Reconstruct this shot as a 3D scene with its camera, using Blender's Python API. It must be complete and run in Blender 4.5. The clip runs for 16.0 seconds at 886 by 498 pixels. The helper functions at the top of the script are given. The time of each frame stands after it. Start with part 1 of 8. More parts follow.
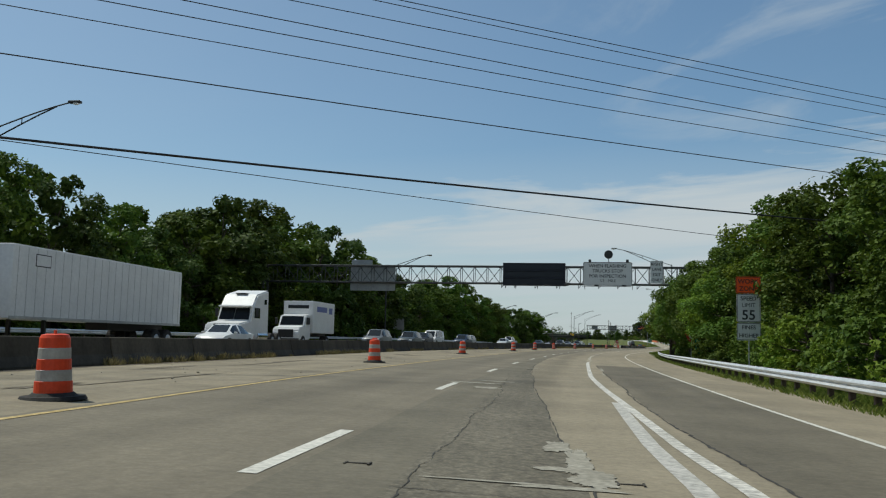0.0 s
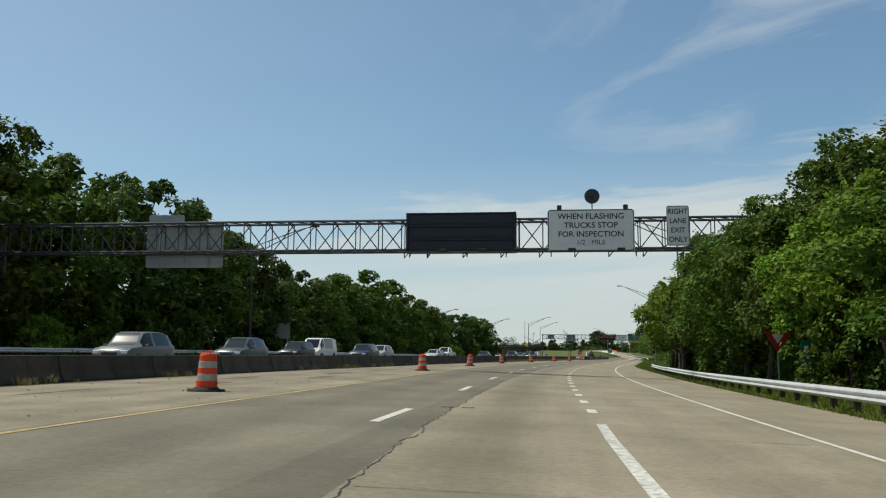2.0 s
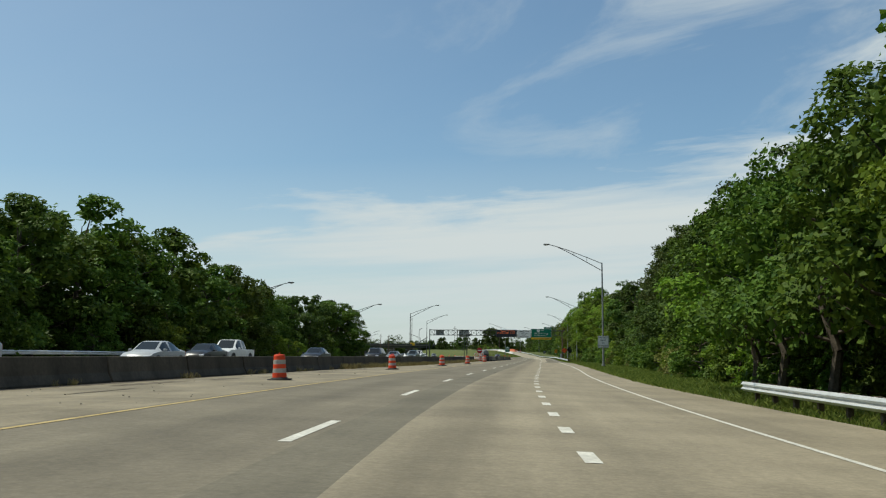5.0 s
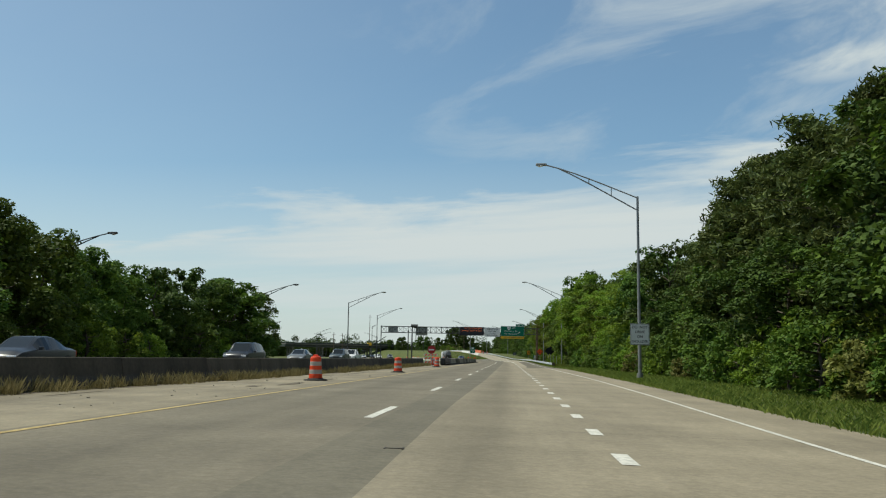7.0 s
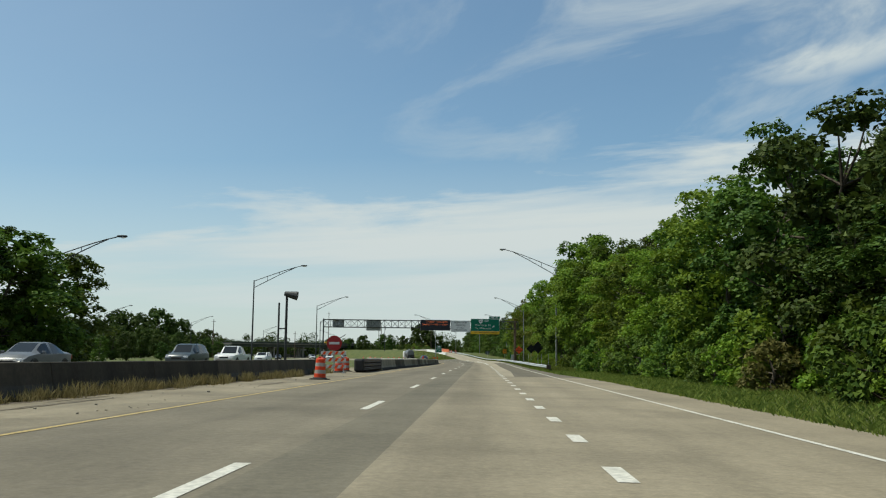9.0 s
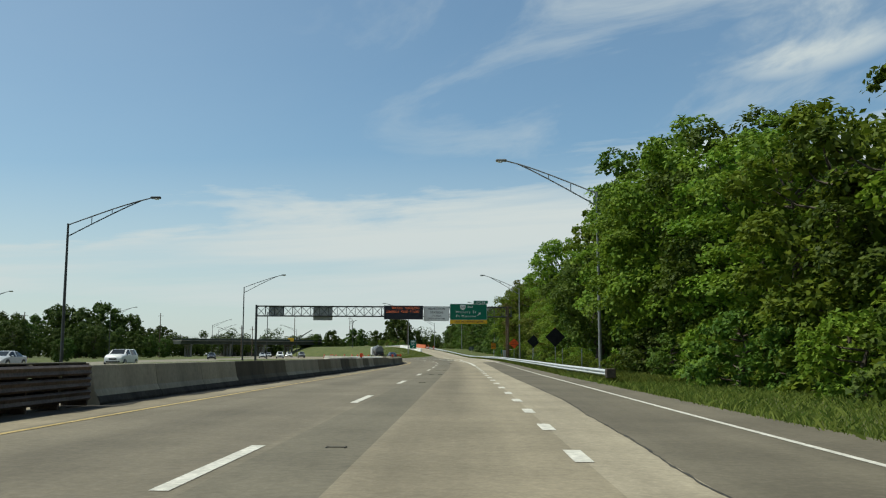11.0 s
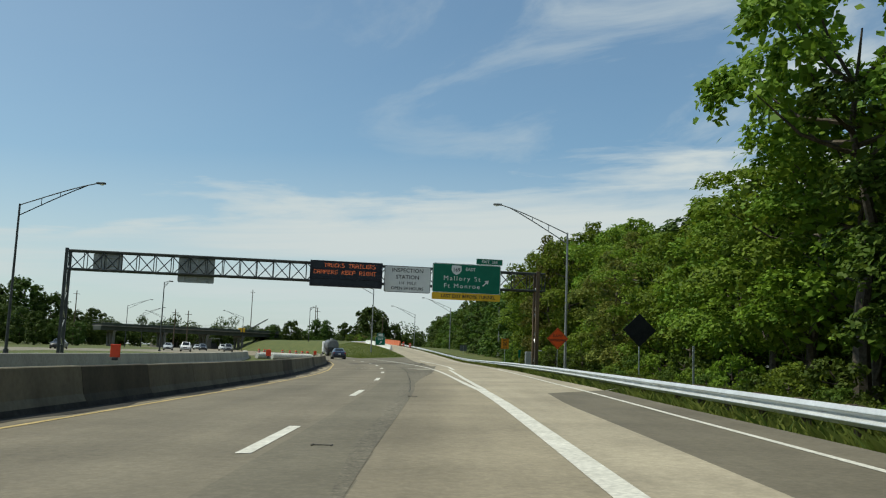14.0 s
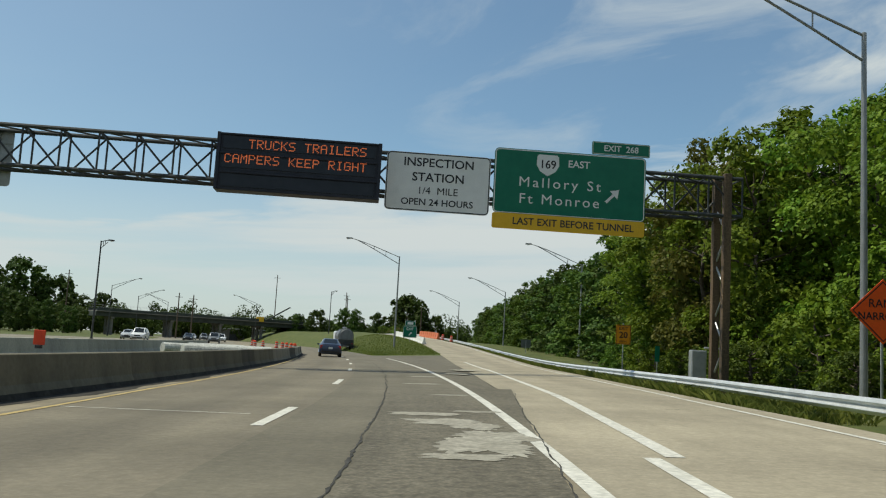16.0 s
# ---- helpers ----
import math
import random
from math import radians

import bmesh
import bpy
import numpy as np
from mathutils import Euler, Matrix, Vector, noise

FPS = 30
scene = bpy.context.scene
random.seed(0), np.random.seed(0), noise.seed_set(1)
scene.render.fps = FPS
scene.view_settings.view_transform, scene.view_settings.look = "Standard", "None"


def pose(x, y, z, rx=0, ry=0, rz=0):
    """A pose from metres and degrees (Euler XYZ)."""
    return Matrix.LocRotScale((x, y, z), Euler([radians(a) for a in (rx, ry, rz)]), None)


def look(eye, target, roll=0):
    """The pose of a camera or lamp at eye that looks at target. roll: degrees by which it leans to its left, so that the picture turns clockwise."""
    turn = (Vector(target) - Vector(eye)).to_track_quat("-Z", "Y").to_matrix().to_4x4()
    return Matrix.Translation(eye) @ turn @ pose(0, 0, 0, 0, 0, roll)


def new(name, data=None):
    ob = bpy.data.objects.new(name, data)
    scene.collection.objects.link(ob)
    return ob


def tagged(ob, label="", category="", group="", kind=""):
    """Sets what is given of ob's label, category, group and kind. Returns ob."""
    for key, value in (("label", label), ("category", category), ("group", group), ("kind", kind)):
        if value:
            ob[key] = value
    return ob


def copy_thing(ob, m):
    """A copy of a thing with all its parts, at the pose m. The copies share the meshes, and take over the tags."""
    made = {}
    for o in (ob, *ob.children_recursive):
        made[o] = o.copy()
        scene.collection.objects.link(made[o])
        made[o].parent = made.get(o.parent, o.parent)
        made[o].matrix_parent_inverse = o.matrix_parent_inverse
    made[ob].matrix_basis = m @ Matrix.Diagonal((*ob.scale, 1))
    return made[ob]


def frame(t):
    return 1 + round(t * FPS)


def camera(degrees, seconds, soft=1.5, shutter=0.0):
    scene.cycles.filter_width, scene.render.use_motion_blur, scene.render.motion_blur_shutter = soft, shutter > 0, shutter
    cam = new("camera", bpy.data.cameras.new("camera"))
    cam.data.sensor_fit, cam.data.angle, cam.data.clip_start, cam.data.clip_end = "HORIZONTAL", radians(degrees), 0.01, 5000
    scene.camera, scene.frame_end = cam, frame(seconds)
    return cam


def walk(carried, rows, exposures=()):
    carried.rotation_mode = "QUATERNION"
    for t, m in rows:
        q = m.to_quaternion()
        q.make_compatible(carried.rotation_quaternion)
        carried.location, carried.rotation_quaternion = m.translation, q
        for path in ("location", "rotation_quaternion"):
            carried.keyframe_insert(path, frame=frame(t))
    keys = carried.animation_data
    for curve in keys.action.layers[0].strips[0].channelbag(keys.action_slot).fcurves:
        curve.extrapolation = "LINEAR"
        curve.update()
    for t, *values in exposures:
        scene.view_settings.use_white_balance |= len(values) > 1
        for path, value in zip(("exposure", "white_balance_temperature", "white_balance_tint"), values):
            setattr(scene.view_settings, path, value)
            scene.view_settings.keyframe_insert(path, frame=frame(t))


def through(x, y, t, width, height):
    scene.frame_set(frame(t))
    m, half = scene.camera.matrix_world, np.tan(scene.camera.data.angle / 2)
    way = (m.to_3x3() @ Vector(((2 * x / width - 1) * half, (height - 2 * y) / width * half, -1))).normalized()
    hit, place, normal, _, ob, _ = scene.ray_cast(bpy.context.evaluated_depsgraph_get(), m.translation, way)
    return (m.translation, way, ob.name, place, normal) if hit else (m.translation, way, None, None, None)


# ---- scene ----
cam = camera(54.0, 16.0, soft=1.15)
PATH = [
    (0.0, pose(-0.000, 0.000, 1.050, 96.03, -1.24, -2.34)),
    (0.5, pose(1.777, 10.238, 1.050, 96.12, -1.11, -3.07)),
    (1.0, pose(3.602, 20.487, 1.050, 96.40, -0.60, -4.12)),
    (1.5, pose(5.527, 30.764, 1.050, 96.61, -0.35, -5.09)),
    (2.0, pose(7.562, 41.082, 1.050, 96.92, -0.43, -5.35)),
    (2.5, pose(9.657, 51.420, 1.050, 97.04, -0.36, -5.61)),
    (3.0, pose(11.835, 61.775, 1.050, 96.82, -0.12, -6.96)),
    (3.5, pose(14.001, 72.164, 1.050, 96.73, -0.36, -7.64)),
    (4.0, pose(16.341, 82.590, 1.050, 97.20, -0.47, -8.62)),
    (4.5, pose(18.891, 93.041, 1.050, 97.19, -0.40, -10.66)),
    (5.0, pose(21.638, 103.529, 1.050, 96.95, -0.35, -12.53)),
    (5.5, pose(24.578, 114.062, 1.050, 96.69, -0.38, -13.74)),
    (6.0, pose(27.709, 124.649, 1.050, 96.60, -0.49, -14.31)),
    (6.5, pose(31.025, 135.299, 1.050, 96.74, -0.64, -14.54)),
    (7.0, pose(34.524, 146.022, 1.050, 97.06, -0.77, -14.79)),
    (7.5, pose(38.202, 156.826, 1.050, 97.36, -0.86, -15.29)),
    (8.0, pose(41.994, 167.720, 1.050, 97.26, -0.97, -15.86)),
    (8.5, pose(45.803, 178.683, 1.050, 97.23, -0.74, -16.26)),
    (9.0, pose(49.635, 189.706, 1.050, 97.08, -0.46, -16.62)),
    (9.5, pose(53.484, 200.786, 1.050, 96.85, -0.24, -16.98)),
    (10.0, pose(57.344, 211.917, 1.050, 96.67, -0.09, -17.31)),
    (10.5, pose(61.208, 223.097, 1.050, 96.68, 0.01, -17.58)),
    (11.0, pose(65.072, 234.322, 1.050, 96.88, 0.06, -17.77)),
    (11.5, pose(68.929, 245.587, 1.050, 97.07, -0.05, -17.94)),
    (12.0, pose(72.766, 256.876, 1.050, 96.70, -0.60, -18.21)),
    (12.5, pose(76.611, 268.137, 1.050, 96.87, -0.95, -18.50)),
    (13.0, pose(80.437, 279.347, 1.050, 96.93, -1.26, -18.62)),
    (13.5, pose(84.206, 290.519, 1.050, 96.95, -1.60, -18.67)),
    (14.0, pose(87.891, 301.679, 1.050, 96.95, -2.12, -18.70)),
    (14.5, pose(91.492, 312.841, 1.050, 97.11, -2.60, -18.59)),
    (15.0, pose(94.982, 324.009, 1.050, 96.89, -2.97, -17.50)),
    (15.5, pose(98.397, 335.161, 1.050, 96.43, -3.03, -16.41)),
    (16.0, pose(101.746, 346.295, 1.050, 96.61, -3.23, -15.76)),
]
walk(cam, PATH, [(0.0, -0.28, 6080, 4.0), (1.5, -0.16, 6200, 4.0), (2.5, -0.01, 6420, 4.0), (5.0, -0.03, 6330, 2.5), (12.5, -0.04, 6320, 1.2), (14.5, -0.06, 6310, 1.6), (16.0, -0.06, 6400, 3.0)])

# ---- sky, sun ----
SUN_TO = Vector((-0.455, 0.19, 0.868)).normalized()
world = bpy.data.worlds.new("world")
scene.world = world
world.use_nodes = True
wt = world.node_tree


def wnode(kind, **sets):
    n = wt.nodes.new(kind)
    for key, value in sets.items():
        n.inputs[key].default_value = value
    return n


sky = wt.nodes.new("ShaderNodeTexSky")
sky.sky_type = "NISHITA"
sky.sun_disc = False
sky.sun_elevation = radians(60.4)
sky.sun_rotation = radians(-67.3)
sky.air_density = 1.0
sky.dust_density = 0.7
sky.ozone_density = 2.2
# clouds: a low bank rising to the right, streaks in it, thin cirrus above
wc = wt.nodes.new("ShaderNodeTexCoord")
sep = wt.nodes.new("ShaderNodeSeparateXYZ")
wt.links.new(wc.outputs["Generated"], sep.inputs[0])


def wmath(op, a, b=0.0, c=0.0):
    n = wt.nodes.new("ShaderNodeMath")
    n.operation = op
    for i, v in enumerate((a, b, c)):
        if isinstance(v, (int, float)):
            n.inputs[i].default_value = v
        else:
            wt.links.new(v, n.inputs[i])
    return n.outputs[0]


def wrange(v, lo, hi, out_lo=0.0, out_hi=1.0):
    n = wnode("ShaderNodeMapRange")
    n.interpolation_type = "SMOOTHSTEP"
    for key, value in (("From Min", lo), ("From Max", hi), ("To Min", out_lo), ("To Max", out_hi)):
        n.inputs[key].default_value = value
    wt.links.new(v, n.inputs[0])
    return n.outputs[0]


bearing = wmath("ARCTAN2", sep.outputs[0], sep.outputs[1])
height = sep.outputs[2]


def streaks(across, up, tilt, shift, **sets):
    """Noise drawn out sideways over the sky; up is finer than across, tilt lets the streaks climb."""
    co = wt.nodes.new("ShaderNodeCombineXYZ")
    wt.links.new(wmath("MULTIPLY_ADD", bearing, across, shift), co.inputs[0])
    wt.links.new(wmath("MULTIPLY_ADD", bearing, -tilt * up, wmath("MULTIPLY", height, up)), co.inputs[1])
    n = wnode("ShaderNodeTexNoise", Scale=1.0, **sets)
    wt.links.new(co.outputs[0], n.inputs[0])
    return n.outputs[0]


edge_noise = streaks(4.5, 26.0, 0.05, 3.0, Detail=6.0, Roughness=0.6, Distortion=0.3)
bank_noise = streaks(2.2, 30.0, 0.06, 7.7, Detail=5.0, Roughness=0.55)
level = wmath("MULTIPLY_ADD", edge_noise, -0.15, wmath("MULTIPLY_ADD", bearing, -0.11, wmath("ADD", height, 0.082)))
bank = wmath("MULTIPLY", wmath("MULTIPLY", wrange(level, 0.185, 0.13), wrange(bank_noise, 0.30, 0.62, 0.58, 1.0)), wrange(height, 0.0, 0.15, 0.78, 1.0))
haze = wrange(height, 0.30, 0.0, 0.0, 0.7)
wisp_noise = streaks(3.2, 9.0, 0.22, 1.3, Detail=7.0, Roughness=0.6, Distortion=0.5)
wisp_where = wmath("MULTIPLY", wrange(bearing, 0.02, 0.5, 0.12, 1.0), wrange(height, 0.14, 0.27))
wisps = wmath("MULTIPLY", wrange(wisp_noise, 0.40, 0.78, 0.0, 0.7), wisp_where)
veil = wmath("ADD", wrange(bearing, 0.4, -0.5, 0.05, 0.2), wmath("MULTIPLY", wisp_noise, 0.07))
puff_noise = streaks(7.0, 16.0, 0.25, 5.1, Detail=6.0, Roughness=0.55, Distortion=0.3)
puff_far = wmath("ADD", wmath("POWER", wmath("MULTIPLY", wmath("ABSOLUTE", wmath("SUBTRACT", bearing, 0.73)), 8.0), 2.0), wmath("POWER", wmath("MULTIPLY", wmath("ABSOLUTE", wmath("MULTIPLY_ADD", bearing, -0.12, wmath("SUBTRACT", height, 0.24))), 24.0), 2.0))
puff = wmath("MULTIPLY", wrange(puff_far, 1.3, 0.1), wrange(puff_noise, 0.32, 0.6, 0.15, 0.95))
amount = wmath("MAXIMUM", wmath("MAXIMUM", wmath("MAXIMUM", wisps, puff), veil), wmath("MAXIMUM", bank, haze))
cloud = wt.nodes.new("ShaderNodeMix")
cloud.data_type = "RGBA"
cloud.inputs["B"].default_value = (6.1, 6.3, 6.33, 1)
wt.links.new(amount, cloud.inputs["Factor"])
clear = wt.nodes.new("ShaderNodeMix")
clear.data_type, clear.blend_type = "RGBA", "MULTIPLY"
clear.inputs["Factor"].default_value = 1.0
clear.inputs["B"].default_value = (0.84, 1.0, 1.02, 1)
wt.links.new(sky.outputs[0], clear.inputs["A"])
wt.links.new(clear.outputs["Result"], cloud.inputs["A"])
wt.links.new(cloud.outputs["Result"], wt.nodes["Background"].inputs[0])
wt.nodes["Background"].inputs[1].default_value = 0.11

sun = new("sun", bpy.data.lights.new("sun", "SUN"))
sun.data.energy = 4.3
sun.data.angle = radians(0.53)
sun.data.color = (1.0, 0.925, 0.79)
sun.matrix_world = look(SUN_TO * 100, (0, 0, 0))

# ---- materials ----


def basic(name, colour, rough=0.7, metal=0.0, spec=0.5):
    m = bpy.data.materials.new(name)
    m.use_nodes = True
    b = m.node_tree.nodes["Principled BSDF"]
    b.inputs["Base Color"].default_value = (*colour, 1)
    b.inputs["Roughness"].default_value = rough
    b.inputs["Metallic"].default_value = metal
    b.inputs["Specular IOR Level"].default_value = spec
    return m


def worn(name, c1, c2, scale=3.0, fine=40.0, rough=0.8, metal=0.0, bump=0.2, own=0.0, uv=False, stretch=(1, 1, 1), fine_mix=0.35, spec=0.3):
    """Two colours mixed by a broad noise, darkened and lightened by a fine one, with a little relief.
    own: how much each object differs from the next."""
    m = basic(name, c1, rough, metal, spec)
    t = m.node_tree
    b = t.nodes["Principled BSDF"]
    tc = t.nodes.new("ShaderNodeTexCoord")
    mp = t.nodes.new("ShaderNodeMapping")
    mp.inputs["Scale"].default_value = stretch
    t.links.new(tc.outputs["UV" if uv else "Object"], mp.inputs[0])
    broad = t.nodes.new("ShaderNodeTexNoise")
    broad.inputs["Scale"].default_value = scale
    broad.inputs["Detail"].default_value = 5
    broad.inputs["Roughness"].default_value = 0.6
    t.links.new(mp.outputs[0], broad.inputs[0])
    grain = t.nodes.new("ShaderNodeTexNoise")
    grain.inputs["Scale"].default_value = fine
    grain.inputs["Detail"].default_value = 3
    t.links.new(tc.outputs["UV" if uv else "Object"], grain.inputs[0])
    spread = t.nodes.new("ShaderNodeMapRange")
    spread.inputs["From Min"].default_value, spread.inputs["From Max"].default_value = 0.33, 0.67
    t.links.new(broad.outputs[0], spread.inputs[0])
    mix = t.nodes.new("ShaderNodeMix")
    mix.data_type = "RGBA"
    mix.inputs["A"].default_value, mix.inputs["B"].default_value = (*c1, 1), (*c2, 1)
    t.links.new(spread.outputs[0], mix.inputs["Factor"])
    gr = t.nodes.new("ShaderNodeMapRange")
    gr.inputs["From Min"].default_value, gr.inputs["From Max"].default_value = 0.3, 0.7
    gr.inputs["To Min"].default_value, gr.inputs["To Max"].default_value = 1 - fine_mix, 1 + fine_mix
    t.links.new(grain.outputs[0], gr.inputs[0])
    last = gr.outputs[0]
    if own:
        oi = t.nodes.new("ShaderNodeObjectInfo")
        orr = t.nodes.new("ShaderNodeMapRange")
        orr.inputs["To Min"].default_value, orr.inputs["To Max"].default_value = 1 - own, 1 + own
        t.links.new(oi.outputs["Random"], orr.inputs[0])
        mul = t.nodes.new("ShaderNodeMath")
        mul.operation = "MULTIPLY"
        t.links.new(last, mul.inputs[0])
        t.links.new(orr.outputs[0], mul.inputs[1])
        last = mul.outputs[0]
    val = t.nodes.new("ShaderNodeVectorMath")
    val.operation = "SCALE"
    t.links.new(mix.outputs["Result"], val.inputs[0])
    t.links.new(last, val.inputs["Scale"])
    t.links.new(val.outputs[0], b.inputs["Base Color"])
    if bump:
        bp = t.nodes.new("ShaderNodeBump")
        bp.inputs["Strength"].default_value = bump
        bp.inputs["Distance"].default_value = 0.02
        t.links.new(grain.outputs[0], bp.inputs["Height"])
        t.links.new(bp.outputs[0], b.inputs["Normal"])
    return m


def leaf_material(name, dark, light, through=0.3):
    m = basic(name, light, 0.6, 0, 0.14)
    t = m.node_tree
    b = t.nodes["Principled BSDF"]
    g = t.nodes.new("ShaderNodeNewGeometry")
    oi = t.nodes.new("ShaderNodeObjectInfo")
    mix = t.nodes.new("ShaderNodeMix")
    mix.data_type = "RGBA"
    mix.inputs["A"].default_value, mix.inputs["B"].default_value = (*dark, 1), (*light, 1)
    t.links.new(g.outputs["Random Per Island"], mix.inputs["Factor"])
    orr = t.nodes.new("ShaderNodeMapRange")
    orr.inputs["To Min"].default_value, orr.inputs["To Max"].default_value = 0.60, 1.10
    t.links.new(oi.outputs["Random"], orr.inputs[0])
    hs = t.nodes.new("ShaderNodeHueSaturation")
    hr = t.nodes.new("ShaderNodeMapRange")
    hr.inputs["To Min"].default_value, hr.inputs["To Max"].default_value = 0.486, 0.52
    t.links.new(oi.outputs["Random"], hr.inputs[0])
    t.links.new(hr.outputs[0], hs.inputs["Hue"])
    t.links.new(orr.outputs[0], hs.inputs["Value"])
    t.links.new(mix.outputs["Result"], hs.inputs["Color"])
    t.links.new(hs.outputs[0], b.inputs["Base Color"])
    tr = t.nodes.new("ShaderNodeBsdfTranslucent")
    t.links.new(hs.outputs[0], tr.inputs[0])
    ms = t.nodes.new("ShaderNodeMixShader")
    ms.inputs[0].default_value = through
    t.links.new(b.outputs[0], ms.inputs[1])
    t.links.new(tr.outputs[0], ms.inputs[2])
    t.links.new(ms.outputs[0], t.nodes["Material Output"].inputs[0])
    return m


def road_material(name, c1, c2, lane_mid, lane_dark=0.8, half=0.9, wear=0.16, coarse=0.11):
    """Road surface in road coordinates (u: across, v: along, metres): aggregate grain, long wear streaks, oil drip band."""
    m = worn(name, c1, c2, scale=0.8, fine=9.0, rough=0.85, bump=0.35, uv=True, stretch=(1.6, 0.08, 1), fine_mix=coarse, spec=0.25)
    t = m.node_tree
    b = t.nodes["Principled BSDF"]
    tc = t.nodes.new("ShaderNodeTexCoord")
    sp = t.nodes.new("ShaderNodeSeparateXYZ")
    t.links.new(tc.outputs["UV"], sp.inputs[0])
    off = t.nodes.new("ShaderNodeMath")
    off.operation = "SUBTRACT"
    off.inputs[1].default_value = lane_mid
    t.links.new(sp.outputs[0], off.inputs[0])
    ab = t.nodes.new("ShaderNodeMath")
    ab.operation = "ABSOLUTE"
    t.links.new(off.outputs[0], ab.inputs[0])
    rg = t.nodes.new("ShaderNodeMapRange")
    rg.interpolation_type = "SMOOTHSTEP"
    for key, value in (("From Min", 0.1), ("From Max", half), ("To Min", lane_dark), ("To Max", 1.0)):
        rg.inputs[key].default_value = value
    t.links.new(ab.outputs[0], rg.inputs[0])
    # blotches: patches, spills
    bl = t.nodes.new("ShaderNodeTexNoise")
    bl.inputs["Scale"].default_value = 0.35
    bl.inputs["Detail"].default_value = 6
    bl.inputs["Roughness"].default_value = 0.65
    t.links.new(tc.outputs["UV"], bl.inputs[0])
    br = t.nodes.new("ShaderNodeMapRange")
    for key, value in (("From Min", 0.35), ("From Max", 0.65), ("To Min", 1 - wear), ("To Max", 1 + wear)):
        br.inputs[key].default_value = value
    t.links.new(bl.outputs[0], br.inputs[0])
    # stone speckle
    sk = t.nodes.new("ShaderNodeTexVoronoi")
    sk.inputs["Scale"].default_value = 26
    t.links.new(tc.outputs["UV"], sk.inputs[0])
    sr = t.nodes.new("ShaderNodeMapRange")
    for key, value in (("From Min", 0.0), ("From Max", 0.6), ("To Min", 1 + 0.9 * coarse), ("To Max", 1 - 0.65 * coarse)):
        sr.inputs[key].default_value = value
    t.links.new(sk.outputs["Distance"], sr.inputs[0])
    m1 = t.nodes.new("ShaderNodeMath")
    m1.operation = "MULTIPLY"
    t.links.new(rg.outputs[0], m1.inputs[0])
    t.links.new(br.outputs[0], m1.inputs[1])
    m2 = t.nodes.new("ShaderNodeMath")
    m2.operation = "MULTIPLY"
    t.links.new(m1.outputs[0], m2.inputs[0])
    t.links.new(sr.outputs[0], m2.inputs[1])
    old = b.inputs["Base Color"].links[0].from_socket
    vs = t.nodes.new("ShaderNodeVectorMath")
    vs.operation = "SCALE"
    t.links.new(old, vs.inputs[0])
    t.links.new(m2.outputs[0], vs.inputs["Scale"])
    t.links.new(vs.outputs[0], b.inputs["Base Color"])
    return m


ASPHALT = road_material("asphalt_left_lane", (0.156, 0.135, 0.098), (0.191, 0.166, 0.119), -4.4, 0.86)
ASPHALT_DARK = road_material("asphalt_dark_strip", (0.133, 0.118, 0.085), (0.163, 0.144, 0.105), -20, 1.0)
ASPHALT_ROUGH = road_material("asphalt_coarse_patch", (0.128, 0.113, 0.083), (0.171, 0.152, 0.112), -20, 1.0, coarse=0.30)
CONCRETE_LANE = road_material("worn_pale_lane", (0.231, 0.198, 0.139), (0.282, 0.241, 0.169), -0.8, 0.74, 1.1)
SHOULDER = road_material("dusty_shoulder", (0.200, 0.170, 0.118), (0.259, 0.221, 0.152), -30, 1.0, 0.9, 0.25)
RAMP_CONCRETE = road_material("ramp_concrete", (0.285, 0.248, 0.180), (0.350, 0.305, 0.222), 0.0, 0.9)
NEW_ASPHALT = road_material("asphalt_right_lane", (0.128, 0.112, 0.082), (0.157, 0.138, 0.100), 2.6, 0.92)
FAR_ASPHALT = road_material("asphalt_far_side", (0.182, 0.164, 0.125), (0.236, 0.212, 0.160), -30, 1.0)
LINE_WHITE = worn("road_paint_white", (0.497, 0.478, 0.414), (0.626, 0.603, 0.534), 1.5, 14, 0.7, fine_mix=0.22)
LINE_YELLOW = worn("road_paint_yellow", (0.36, 0.265, 0.10), (0.47, 0.355, 0.155), 1.5, 14, 0.7, fine_mix=0.35)
CRACK = worn("crack_tar", (0.035, 0.033, 0.03), (0.07, 0.065, 0.055), 3, 30, 0.9)
PATCH = worn("pale_patch", (0.239, 0.221, 0.175), (0.340, 0.317, 0.258), 2.5, 14, 0.9, fine_mix=0.25)
BARRIER = worn("weathered_barrier_concrete", (0.038, 0.033, 0.025), (0.088, 0.076, 0.057), 0.7, 10, 0.9, own=0.3, stretch=(1, 1, 0.4), fine_mix=0.15, bump=0.1)
KRAIL_PALE = worn("barrier_concrete_pale", (0.185, 0.171, 0.128), (0.285, 0.264, 0.20), 0.8, 10, 0.88, own=0.2, stretch=(1, 1, 0.4), fine_mix=0.12, bump=0.1)
KRAIL = worn("barrier_concrete", (0.045, 0.040, 0.027), (0.088, 0.078, 0.053), 0.9, 10, 0.88, own=0.3, stretch=(1, 1, 0.4), fine_mix=0.12, bump=0.1)
GRASS = worn("mown_grass", (0.052, 0.074, 0.016), (0.112, 0.116, 0.033), 0.5, 30, 0.95, fine_mix=0.35)
TRUSS_GREY = worn("weathered_truss_steel", (0.05, 0.054, 0.056), (0.085, 0.088, 0.088), 2, 20, 0.55, metal=0.2, bump=0.05, fine_mix=0.1)
